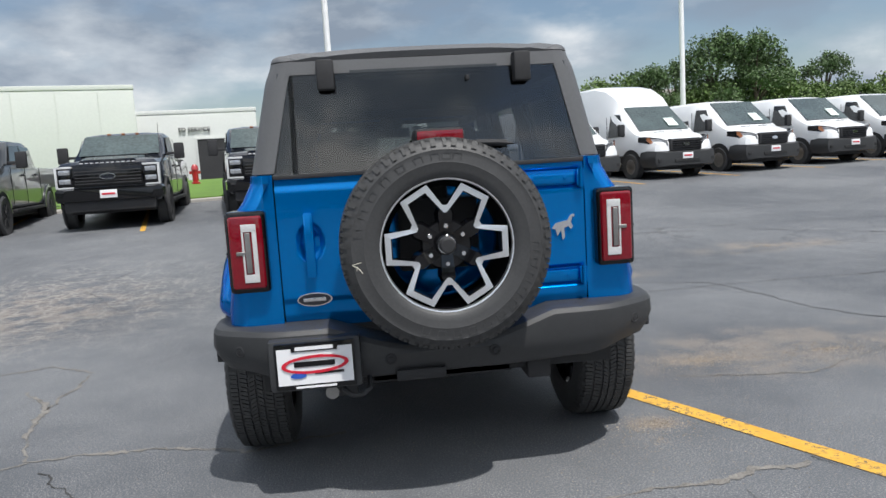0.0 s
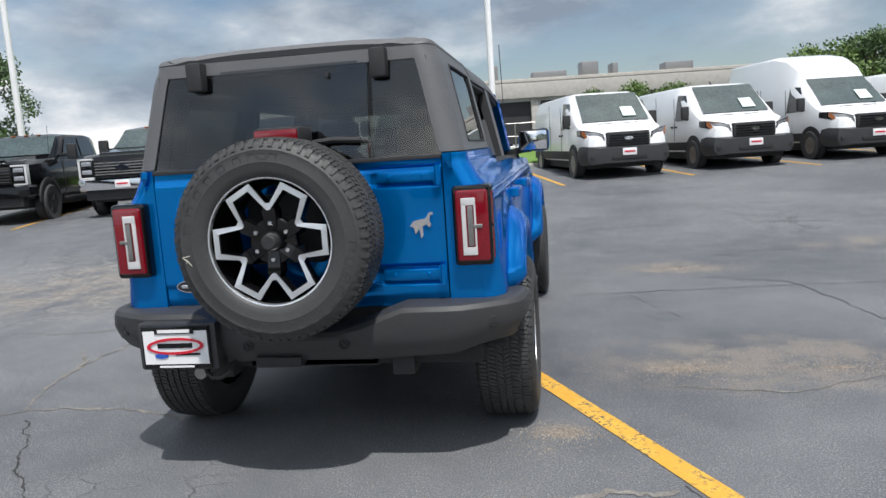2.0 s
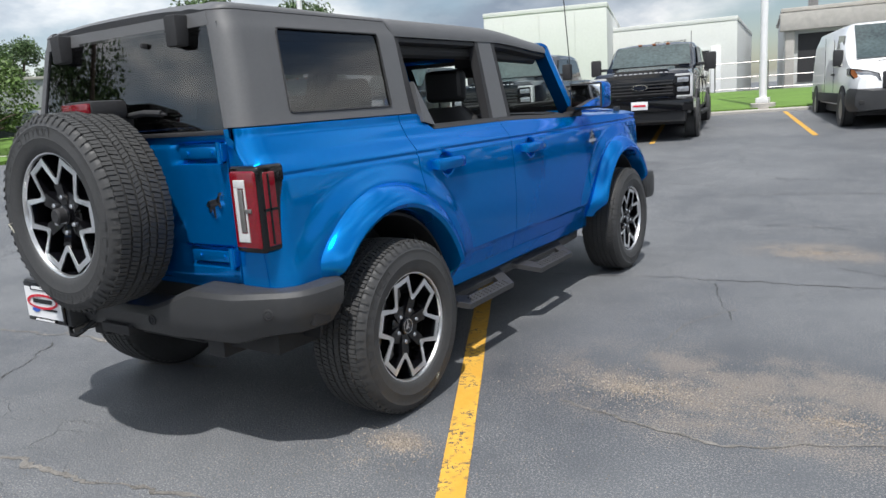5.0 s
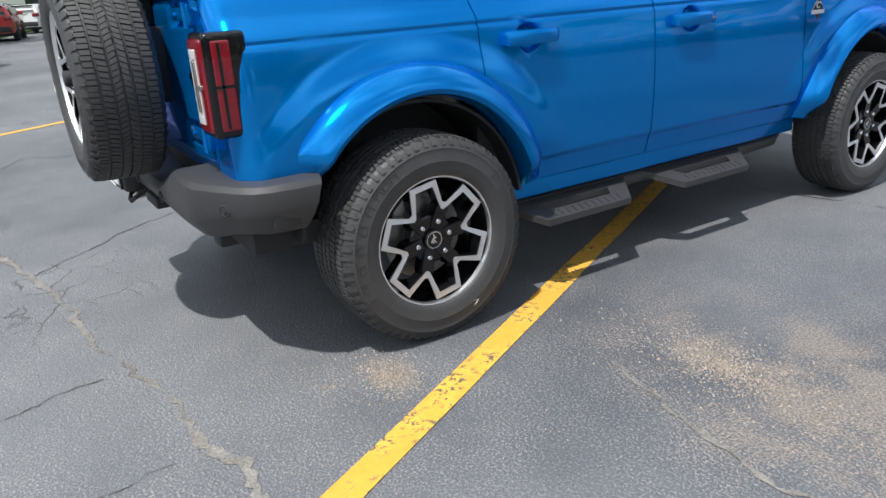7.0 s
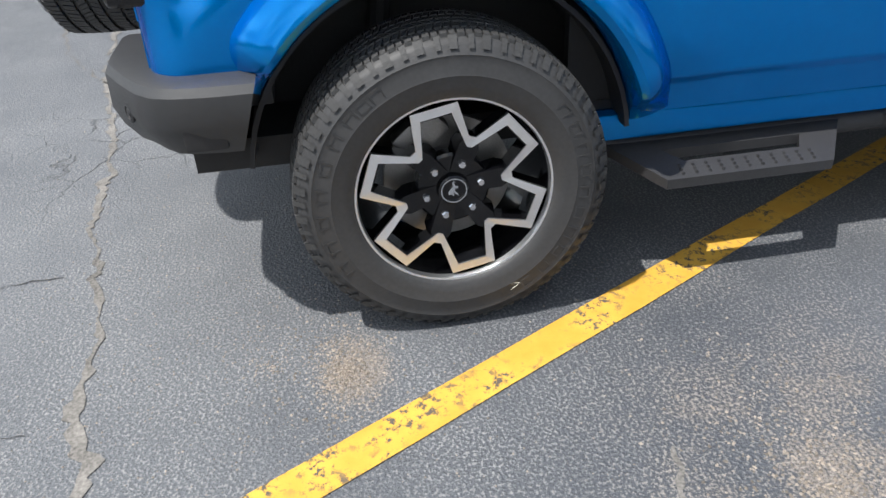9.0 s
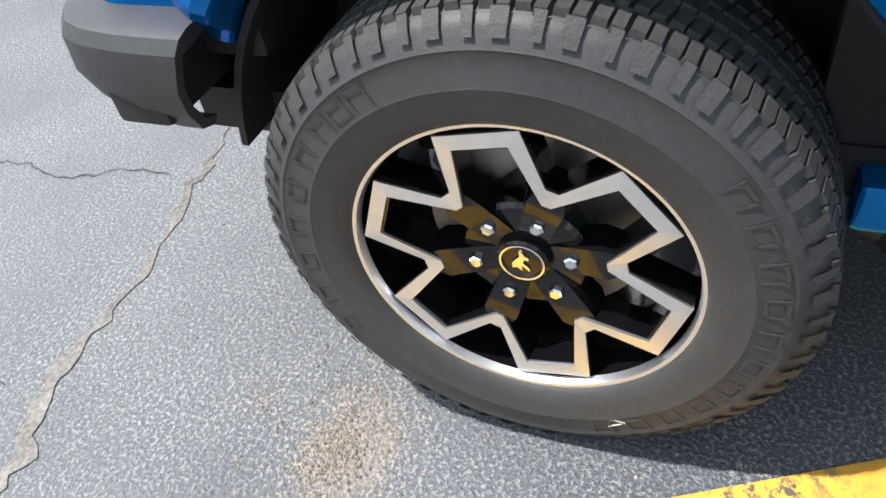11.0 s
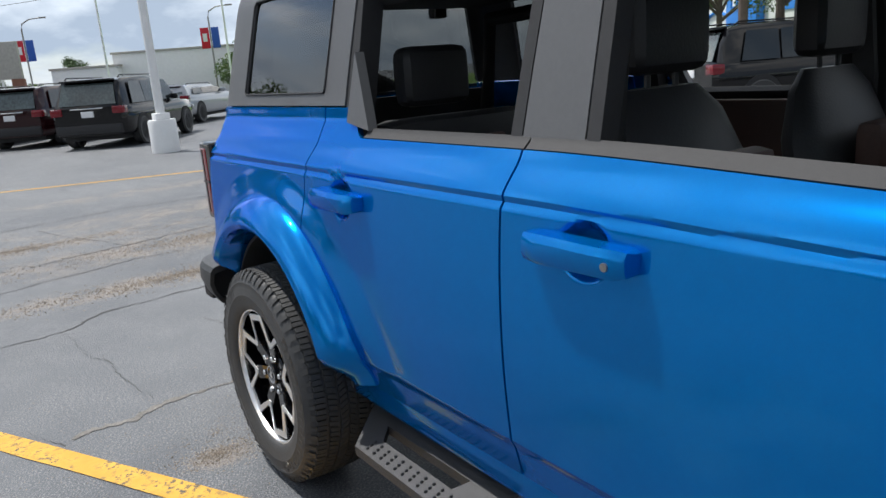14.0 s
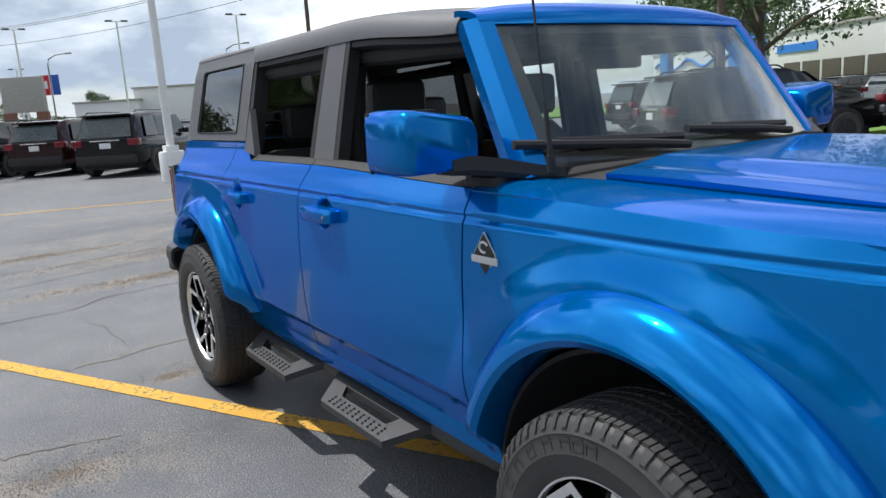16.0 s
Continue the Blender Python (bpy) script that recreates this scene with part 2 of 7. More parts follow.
def asphalt():
    """Sealed, worn asphalt: stone grains, map cracks, silt washed into patches."""
    m, n, l, b, co = surface_nodes("worn_asphalt")
    grain = mtex(n, l, co, 120, 3, 0.7)
    stones = mtex(n, l, co, 130, kind="Voronoi")
    wide = mtex(n, l, co, 0.35, 5)
    mid = mtex(n, l, co, 2.6, 6, 0.65)
    base = mmix(n, l, mrange(n, l, wide, 0.38, 0.62), (0.056, 0.062, 0.073), (0.121, 0.128, 0.139))
    speck = mrange(n, l, grain, 0.50, 0.61)
    base = mmix(n, l, mnode(n, l, "MULTIPLY", speck, mrange(n, l, mid, 0.35, 0.6, 0.30, 0.85)), base, (0.30, 0.30, 0.297))
    dark = mrange(n, l, stones, 0.0, 0.35, 0.75, 0.0)
    base = mmix(n, l, mnode(n, l, "MULTIPLY", dark, 0.85), base, (0.03, 0.031, 0.034))
    # silt and loose grit: broad bands, and the low spots beside the parking line
    sp = n.new("ShaderNodeSeparateXYZ")
    l.new(co, sp.inputs[0])

    def patch(x, y, rx, ry):
        dx = mnode(n, l, "DIVIDE", mnode(n, l, "SUBTRACT", sp.outputs[0], x), rx)
        dy = mnode(n, l, "DIVIDE", mnode(n, l, "SUBTRACT", sp.outputs[1], y), ry)
        d = mnode(n, l, "SQRT", mnode(n, l, "ADD", mnode(n, l, "MULTIPLY", dx, dx), mnode(n, l, "MULTIPLY", dy, dy)))
        return mrange(n, l, d, 0.35, 1.1, 1.0, 0.0)

    silt = patch(2.3, 0.75, 1.5, 0.75)
    for q in ((1.05, -0.30, 0.20, 0.12), (2.2, 3.9, 0.8, 0.5), (4.7, 4.9, 1.3, 0.5), (0.2, -3.3, 2.2, 0.35), (-0.5, -4.6, 3.5, 0.75), (1.2, -5.6, 2.5, 0.5), (-1.8, -6.4, 4.5, 0.7), (-4.2, 4.2, 2.4, 2.2), (-2.5, -8.6, 5.0, 0.5)):
        silt = mnode(n, l, "MAXIMUM", silt, patch(*q))
    silt = mnode(n, l, "MULTIPLY", silt, mrange(n, l, mid, 0.36, 0.60))
    silt = mrange(n, l, mnode(n, l, "MULTIPLY_ADD", mnode(n, l, "SUBTRACT", grain, 0.5), 2.6, silt), 0.30, 0.75)
    tan = mmix(n, l, mrange(n, l, grain, 0.35, 0.65), (0.12, 0.10, 0.085), (0.31, 0.265, 0.22))
    base = mmix(n, l, mnode(n, l, "MULTIPLY", silt, 0.65), base, tan)
    # map cracks, only in the tired areas
    warp = n.new("ShaderNodeVectorMath")
    warp.operation = "ADD"
    wv = n.new("ShaderNodeTexNoise")
    wv.inputs["Scale"].default_value, wv.inputs["Detail"].default_value = 3.0, 4
    l.new(co, wv.inputs["Vector"])
    ws = n.new("ShaderNodeVectorMath")
    ws.operation = "SCALE"
    ws.inputs["Scale"].default_value = 0.35
    l.new(wv.outputs["Color"], ws.inputs[0])
    l.new(co, warp.inputs[0])
    l.new(ws.outputs[0], warp.inputs[1])
    fine = mrange(n, l, mtex(n, l, warp.outputs[0], 4.2, kind="Edge"), 0.0, 0.035, 1.0, 0.0)
    tired = mnode(n, l, "MAXIMUM", patch(-0.7, -1.15, 0.8, 0.6), patch(-1.5, -6, 6, 3))
    fine = mnode(n, l, "MULTIPLY", fine, mnode(n, l, "MULTIPLY", tired, mrange(n, l, mid, 0.42, 0.55)))
    big = mrange(n, l, mtex(n, l, warp.outputs[0], 0.55, kind="Edge"), 0.0, 0.006, 1.0, 0.0)
    big = mnode(n, l, "MULTIPLY", big, mrange(n, l, wide, 0.42, 0.52))
    big = mnode(n, l, "MULTIPLY", big, mnode(n, l, "SUBTRACT", 1.0, patch(0.6, -1.0, 6.0, 5.5)))
    crack = mnode(n, l, "MAXIMUM", fine, big)
    base = mmix(n, l, mnode(n, l, "MULTIPLY", crack, 0.62), base, (0.022, 0.022, 0.023))
    # a crazed stretch whose cracks have filled with pale dust
    net = mrange(n, l, mtex(n, l, warp.outputs[0], 5.0, kind="Edge"), 0.0, 0.075, 1.0, 0.0)
    net = mnode(n, l, "MULTIPLY", net, mnode(n, l, "MULTIPLY", patch(-3.9, 4.9, 3.0, 3.2), mrange(n, l, mid, 0.36, 0.52)))
    base = mmix(n, l, mnode(n, l, "MULTIPLY", net, 0.8), base, (0.30, 0.285, 0.26))
    l.new(base, b.inputs["Base Color"])
    l.new(mrange(n, l, wide, 0.35, 0.65, 0.50, 0.72), b.inputs["Roughness"])
    bp = n.new("ShaderNodeBump")
    bp.inputs["Strength"].default_value, bp.inputs["Distance"].default_value = 1.0, 0.004
    h = mnode(n, l, "SUBTRACT", mnode(n, l, "ADD", grain, mnode(n, l, "MULTIPLY", stones, 0.5)), mnode(n, l, "MULTIPLY", crack, 1.5))
    l.new(h, bp.inputs["Height"])
    l.new(bp.outputs[0], b.inputs["Normal"])
    return m


def road_paint():
    """Yellow line paint, worn through to the asphalt in flecks."""
    m, n, l, b, co = surface_nodes("worn_yellow_line_paint")
    f = mtex(n, l, co, 38, 6, 0.75)
    g = mtex(n, l, co, 7, 4, 0.6)
    worn = mnode(n, l, "MULTIPLY", mrange(n, l, f, 0.52, 0.57), mrange(n, l, g, 0.42, 0.58))
    tone = mmix(n, l, mrange(n, l, g, 0.3, 0.7), (0.56, 0.29, 0.032), (0.66, 0.385, 0.055))
    l.new(mmix(n, l, worn, tone, (0.09, 0.075, 0.06)), b.inputs["Base Color"])
    b.inputs["Roughness"].default_value = 0.75
    bp = n.new("ShaderNodeBump")
    bp.inputs["Strength"].default_value, bp.inputs["Distance"].default_value = 0.5, 0.003
    l.new(f, bp.inputs["Height"])
    l.new(bp.outputs[0], b.inputs["Normal"])
    return m


ASPHALT, LINEPAINT = asphalt(), road_paint()
GRIT = material("tan_grit", (0.23, 0.195, 0.16), 0.9, 0, 0.25, 20, 0, 1, 0, 0.5)
CRACKFILL = material("crack_filled_with_grit", (0.165, 0.155, 0.142), 0.95, 0, 0.7, 9, 0.8, 90)


# ---- mesh helpers ----
def part(name, bm, mat, parent, label="", smooth=True, normals=True, crease=0.6):
    me = bpy.data.meshes.new(name)
    if normals:
        bmesh.ops.recalc_face_normals(bm, faces=bm.faces[:])
    if smooth:
        for f in bm.faces:
            f.smooth = True
        for e in bm.edges:
            e.smooth = len(e.link_faces) == 2 and e.calc_face_angle(0.0) < crease
    bm.to_mesh(me)
    bm.free()
    me.materials.append(mat)
    return link(name, me, parent, label)


def link(name, me, parent, label=""):
    ob = new(name, me)
    ob.parent = parent
    if label:
        ob["label"] = label
    return ob


def thing(name, label, category, group="", kind="", at=Matrix()):
    ob = new(name)
    ob.empty_display_size = 0.2
    ob.matrix_world = at
    return tagged(ob, label, category, group, kind)


def box(bm, x0, x1, y0, y1, z0, z1, bevel=0.0, seg=2):
    g = bmesh.ops.create_cube(bm, size=1)["verts"]
    for v in g:
        v.co = ((x0 + x1) / 2 + v.co.x * (x1 - x0), (y0 + y1) / 2 + v.co.y * (y1 - y0), (z0 + z1) / 2 + v.co.z * (z1 - z0))
    if bevel:
        es = list({e for v in g for e in v.link_edges})
        bmesh.ops.bevel(bm, geom=es, offset=bevel, segments=seg, affect="EDGES", profile=0.6)
    return bm


def boxes(*rows, bevel=0.0):
    bm = bmesh.new()
    for r in rows:
        box(bm, *r, bevel=bevel)
    return bm


def loft(bm, rings, cap=True, closed=True):
    """Skin through rings of as many points each."""
    vs = [[bm.verts.new(p) for p in r] for r in rings]
    k = len(vs[0])
    for a, b in zip(vs, vs[1:]):
        for i in range(k if closed else k - 1):
            j = (i + 1) % k
            bm.faces.new((a[i], a[j], b[j], b[i]))
    if cap:
        bm.faces.new(vs[0][::-1])
        bm.faces.new(vs[-1])
    return bm


def prism(bm, outline, way):
    """A plate: the outline, and the outline moved by way."""
    w = Vector(way)
    return loft(bm, [[Vector(p) for p in outline], [Vector(p) + w for p in outline]])


def tube(bm, pts, r, n=10, r_end=None):
    pts = [Vector(p) for p in pts]
    rings = []
    for i, p in enumerate(pts):
        d = (pts[min(i + 1, len(pts) - 1)] - pts[max(i - 1, 0)]).normalized()
        s = d.cross((0, 0, 1) if abs(d.z) < 0.9 else (1, 0, 0)).normalized()
        u = s.cross(d)
        q = r if r_end is None else r + (r_end - r) * i / max(1, len(pts) - 1)
        rings.append([p + (s * math.cos(a) + u * math.sin(a)) * q for a in (2 * math.pi * k / n for k in range(n))])
    return loft(bm, rings)


def lathe(bm, profile, n=48, close=False):
    """Turn (radius, along) about the x axis."""
    rings = [[(h, r * math.cos(2 * math.pi * k / n), r * math.sin(2 * math.pi * k / n)) for k in range(n)] for r, h in profile]
    return loft(bm, rings, cap=not close)


def disc(bm, r, x0, x1, n=32, bevel=0.0):
    b = min(bevel, abs(x1 - x0) / 2) * (1 if x1 > x0 else -1)
    return lathe(bm, [(r, x0), (r, x1 - b), (r - abs(b), x1)] if bevel else [(r, x0), (r, x1)], n)


def sheet(bm, fn, us, vs, thick=0.0, hole=None):
    """A grid of points fn(u, v), made solid by thick; cells in hole (u0, u1, v0, v1) stay open."""
    g = [[Vector(fn(u, v)) for v in vs] for u in us]
    nu, nv = len(us), len(vs)
    front = [[bm.verts.new(p) for p in c] for c in g]

    def normal(i, j):
        a = g[min(i + 1, nu - 1)][j] - g[max(i - 1, 0)][j]
        b = g[i][min(j + 1, nv - 1)] - g[i][max(j - 1, 0)]
        return a.cross(b).normalized()

    back = [[bm.verts.new(g[i][j] - normal(i, j) * thick) for j in range(nv)] for i in range(nu)] if thick else None
    cells = set()
    for i in range(nu - 1):
        for j in range(nv - 1):
            u, v = (us[i] + us[i + 1]) / 2, (vs[j] + vs[j + 1]) / 2
            if not (hole and hole[0] < u < hole[1] and hole[2] < v < hole[3]):
                cells.add((i, j))
    for i, j in cells:
        bm.faces.new((front[i][j], front[i + 1][j], front[i + 1][j + 1], front[i][j + 1]))
        if back:
            bm.faces.new((back[i][j], back[i][j + 1], back[i + 1][j + 1], back[i + 1][j]))
            for (a, b), other in (((i, j), (i + 1, j)), (i, j - 1)), (((i + 1, j), (i + 1, j + 1)), (i + 1, j)), (((i + 1, j + 1), (i, j + 1)), (i, j + 1)), (((i, j + 1), (i, j)), (i - 1, j)):
                if other not in cells:
                    bm.faces.new((front[a[0]][a[1]], back[a[0]][a[1]], back[b[0]][b[1]], front[b[0]][b[1]]))
    loose = [v for v in bm.verts if not v.link_faces]
    for v in loose:
        bm.verts.remove(v)
    return bm


def steps(a, b, n):
    return [a + (b - a) * i / n for i in range(n + 1)]


def table(z, rows):
    """Straight lines through rows of (z, value)."""
    if z <= rows[0][0]:
        return rows[0][1]
    for (a, p), (b, q) in zip(rows, rows[1:]):
        if z <= b:
            return p + (q - p) * (z - a) / (b - a)
    return rows[-1][1]


def easing(a, b, x):
    t = max(0.0, min(1.0, (x - a) / (b - a)))
    return t * t * (3 - 2 * t)


def mirrored(bm):
    """The same mesh on the other side of the car."""
    c = bm.copy()
    for v in c.verts:
        v.co.x = -v.co.x
    bmesh.ops.reverse_faces(c, faces=c.faces[:])
    return c


# ---- the ground ----
ROW = Vector((0.973, 0.231, 0))          # along the row of parked vans and trucks
BACK = Vector((-0.231, 0.973, 0))        # from their noses to their tails
ROWTURN = math.degrees(math.atan2(0.231, 0.973))


def ground_z(x, y):
    """The lot is level round the car and climbs gently ahead of it."""
    return 0.041 * max(0.0, min(y, 26.0) - 4.5)


def on_ground(x, y, turn=0.0):
    return pose(x, y, ground_z(x, y), 0, 0, turn)


def ground_sheet(bm, outline, lift=0.0, drop=0.0, cell=2.0):
    """A flat thing laid on the ground: an outline of corners (x, y), lifted, with a skirt of depth drop."""
    vs = [bm.verts.new((x, y, ground_z(x, y) + lift)) for x, y in outline]
    f = bm.faces.new(vs)
    if f.normal.z < 0 or sum((outline[i - 1][0] * p[1] - p[0] * outline[i - 1][1]) for i, p in enumerate(outline)) < 0:
        f.normal_flip()
    if drop:
        lows = [bm.verts.new(v.co - Vector((0, 0, drop))) for v in vs]
        for i in range(len(vs)):
            bm.faces.new((vs[i - 1], lows[i - 1], lows[i], vs[i]))
    return bm


def build_ground():
    bm = bmesh.new()
    xs = [-900, -300, -120, -60, -30, -15, -8, -4, 0, 4, 8, 15, 30, 60, 120, 300, 900]
    ys = [-900, -300, -120, -60, -30, -15, -8, -4, 0, 2, 4.5, 8, 12, 16, 20, 26, 40, 60, 120, 300, 900]
    grid = [[bm.verts.new((x, y, ground_z(x, y))) for y in ys] for x in xs]
    for a, b in zip(grid, grid[1:]):
        for j in range(len(ys) - 1):
            bm.faces.new((a[j], b[j], b[j + 1], a[j + 1]))
    ob = part("ground", bm, ASPHALT, None, smooth=False)
    return tagged(ob, "dark worn cracked asphalt of the parking lot", "ground", kind="structure")


GROUND = build_ground()


def painted_line(x0, y0, x1, y1, width=0.11):
    a, b = Vector((x0, y0, 0)), Vector((x1, y1, 0))
    d = (b - a).normalized()
    s = Vector((d.y, -d.x, 0)) * width / 2
    bm = bmesh.new()
    n = max(2, int((b - a).length / 0.25))
    rnd = random.Random(int(x0 * 100))
    left, right = [], []
    for i in range(n + 1):
        p = a + (b - a) * i / n
        left.append(p + s * (1 + rnd.uniform(-0.06, 0.04)))
        right.append(p - s * (1 + rnd.uniform(-0.06, 0.04)))
    top = [(bm.verts.new((*p.xy, ground_z(*p.xy) + 0.004)), bm.verts.new((*q.xy, ground_z(*q.xy) + 0.004))) for p, q in zip(left, right)]
    for (p, q), (r, t) in zip(top, top[1:]):
        bm.faces.new((q, p, r, t))
    ob = part("parking_line", bm, LINEPAINT, None, smooth=False)
    tagged(ob, "worn yellow painted parking line on the asphalt", "parking line", "parking lines", "structure")


painted_line(2.33, -2.25, -0.35, 2.98)
painted_line(-5.9, -1.75, -8.4, 2.6)
painted_line(-4.6, 1.5 - 10.6, 2.4, -11.5, 0.1)
for k in range(-5, 8):
    p = Vector((1.15, 12.6, 0)) + ROW * 2.92 * k
    q = p + BACK * 6.0
    painted_line(p.x, p.y, q.x, q.y, 0.1)


def crack(pts, width, seed, fill=CRACKFILL):
    """A wandering crack filled with dust, a hair above the asphalt."""
    rnd = random.Random(seed)
    path = []
    for (x0, y0), (x1, y1) in zip(pts, pts[1:]):
        n = max(2, int(math.hypot(x1 - x0, y1 - y0) / 0.022))
        for i in range(n):
            path.append(Vector((x0 + (x1 - x0) * i / n, y0 + (y1 - y0) * i / n, 0)))
    walk_x = walk_y = swell = 0.0
    bm = bmesh.new()
    last = None
    for i, p in enumerate(path[:-1]):
        walk_x, walk_y = 0.90 * walk_x + rnd.gauss(0, 0.0065), 0.90 * walk_y + rnd.gauss(0, 0.0065)
        swell = 0.88 * swell + rnd.gauss(0, 0.12)
        d = (path[i + 1] - p).normalized()
        s = Vector((d.y, -d.x, 0)) * width * 0.30 * max(0.12, 0.62 + swell)
        c = p + Vector((walk_x, walk_y, ground_z(p.x, p.y) + 0.003))
        pair = (bm.verts.new(c + s * rnd.uniform(0.2, 1.3)), bm.verts.new(c - s * rnd.uniform(0.2, 1.3)))
        if last:
            bm.faces.new((last[1], last[0], pair[0], pair[1]))
        last = pair
    ob = part("pavement_crack", bm, fill, None, smooth=False)
    tagged(ob, "ragged crack filled with grit in the asphalt", "crack", "cracks in the asphalt", "stuff")


TAR = material("old_crack_sealant", (0.036, 0.034, 0.033), 0.6, 0, 0.4, 8, 0.5, 60)
SETS = [
    ([(-2.9, -1.6), (-1.48, -1.38), (-0.99, -1.25), (-0.4, -1.14), (-0.07, -1.14), (0.26, -1.08), (0.62, -1.03), (0.80, -1.0), (1.04, -0.95), (1.22, -0.89), (1.43, -0.89), (1.51, -0.84)], 0.105, 1, CRACKFILL),
    ([(1.51, -0.84), (1.58, -0.98), (1.64, -1.12), (1.9, -1.2)], 0.02, 2, TAR),
    ([(-1.48, -1.38), (-2.2, -1.75), (-3.2, -2.0)], 0.05, 3, CRACKFILL),
    ([(1.29, -2.52), (1.27, -2.21), (1.16, -1.77), (1.17, -1.51), (1.14, -1.28), (1.10, -1.0)], 0.014, 4, TAR),
    ([(-4.5, -0.35), (-2.09, -0.06), (-1.96, 0.0), (-1.71, 0.04), (-1.38, 0.03), (-1.09, -0.05), (-0.94, -0.16), (-0.4, 0.0)], 0.07, 6, CRACKFILL),
    ([(-2.01, 0.02), (-2.19, 0.53), (-2.25, 0.83), (-2.39, 1.08), (-2.57, 1.3)], 0.085, 7, CRACKFILL),
    ([(-2.25, 0.83), (-2.23, 1.26), (-2.24, 1.65), (-2.63, 1.93), (-2.93, 1.81), (-3.6, 1.9)], 0.05, 8, CRACKFILL),
    ([(1.67, 0.94), (1.66, 1.28), (1.70, 1.62), (1.9, 2.1)], 0.02, 9, CRACKFILL),
    ([(0.41, 2.58), (1.32, 2.72), (3.22, 2.89), (5.0, 2.8), (7.5, 3.1)], 0.04, 10, TAR),
    ([(2.34, 3.35), (2.99, 3.03), (3.12, 2.35), (3.2, 1.67), (3.45, 1.25), (4.2, 1.0)], 0.03, 24, TAR),
    ([(1.65, 2.64), (1.78, 2.19), (1.94, 1.75)], 0.02, 25, TAR),
    ([(1.6, 4.9), (4.2, 4.6), (8.0, 5.3)], 0.03, 11, TAR),
    ([(1.0, 6.5), (4.0, 6.9), (9.0, 6.3)], 0.03, 12, TAR),
    ([(3.6, 6.6), (5.07, 6.36), (6.54, 5.26), (8.5, 5.0)], 0.06, 26, TAR),
    ([(1.47, 0.35), (2.2, 0.2), (3.0, 0.55), (4.4, 0.5)], 0.04, 13, CRACKFILL),
    ([(0.55, -2.1), (0.48, -1.71), (0.49, -1.43), (0.43, -1.33), (0.37, -1.10)], 0.014, 29, TAR),
    ([(-1.0, -1.25), (-1.30, -0.90), (-1.48, -0.74), (-1.65, -0.43), (-1.9, -0.1)], 0.028, 31, TAR),
    ([(-4.2, -1.22), (-4.6, -1.02), (-4.32, -0.76), (-4.41, -0.54), (-5.0, 0.2)], 0.035, 32, TAR),
    ([(2.4, -2.5), (1.79, -2.48), (1.40, -2.5), (1.25, -2.54), (1.0, -2.73), (0.51, -2.8), (-0.6, -2.75), (-2.0, -2.9)], 0.045, 15, TAR),
    ([(2.4, -4.75), (1.64, -4.80), (1.28, -4.66), (0.82, -4.80), (0.35, -4.85), (-1.0, -5.2), (-3.0, -5.3)], 0.05, 14, TAR),
    ([(0.9, -6.6), (0.78, -6.05), (0.41, -5.12), (0.35, -4.85)], 0.04, 16, TAR),
    ([(-0.2, -2.8), (-0.5, -3.6), (-0.2, -4.3), (-0.6, -5.1)], 0.03, 17, TAR),
    ([(1.9, -3.8), (0.4, -4.2), (-0.6, -4.1), (-2.2, -4.5)], 0.035, 18, TAR),
    ([(1.4, -6.9), (-0.2, -7.2), (-2.2, -7.0), (-4.5, -7.8)], 0.06, 34, TAR),
    ([(-2.6, 3.8), (-3.6, 5.4), (-3.2, 7.2)], 0.02, 19, TAR),
    ([(-2.2, 6.2), (-1.7, 7.4), (-2.0, 8.6)], 0.03, 35, TAR),
    ([(2.9, 4.0), (5.5, 3.6), (8.5, 4.4)], 0.015, 20, TAR),
    ([(2.7, 8.6), (6.0, 8.2), (11.0, 9.4)], 0.03, 21, TAR),
]
for row in SETS:
    crack(*row)


def grit(name, spots, count, seed, size=(0.002, 0.0055)):
    """Loose stones lying in drifts, one object."""
    rnd = random.Random(seed)
    verts, faces = [], []
    for x, y, rx, ry, share in spots:
        for _ in range(int(count * share)):
            a, r = rnd.uniform(0, 6.283), abs(rnd.gauss(0, 0.5))
            px, py = x + rx * r * math.cos(a), y + ry * r * math.sin(a)
            s = rnd.uniform(*size)
            k = len(verts)
            t = rnd.uniform(0, 6.28)
            z = ground_z(px, py)
            for i in range(4):
                verts.append((px + s * math.cos(t + i * 1.57) * rnd.uniform(0.7, 1.2), py + s * math.sin(t + i * 1.57) * rnd.uniform(0.7, 1.2), z))
            verts.append((px, py, z + s * rnd.uniform(0.6, 1.1)))
            faces += [(k + i, k + (i + 1) % 4, k + 4) for i in range(4)]
    me = bpy.data.meshes.new(name)
    me.from_pydata(verts, [], faces)
    me.materials.append(GRIT)
    tagged(link(name, me, None), "loose tan grit scattered over the asphalt", "gravel", kind="stuff")


grit("loose_gravel", [(1.06, -0.32, 0.22, 0.12, 0.10), (1.75, 0.62, 0.55, 0.28, 0.30), (2.6, 0.6, 0.9, 0.35, 0.2), (2.15, 3.85, 0.5, 0.3, 0.15), (4.7, 4.9, 0.7, 0.3, 0.08), (-0.8, -4.6, 2.4, 0.4, 0.17)], 9000, 5)
grit("stray_gravel", [(1.0, -0.5, 2.6, 1.8, 0.6), (-1.5, -6.2, 3.6, 0.7, 0.4)], 4200, 6, (0.0015, 0.004))
grit("drifted_gravel", [(0.2, -3.3, 2.0, 0.3, 0.35), (-0.5, -4.6, 3.0, 0.6, 0.4), (1.2, -5.6, 2.2, 0.4, 0.25)], 14000, 8, (0.003, 0.009))


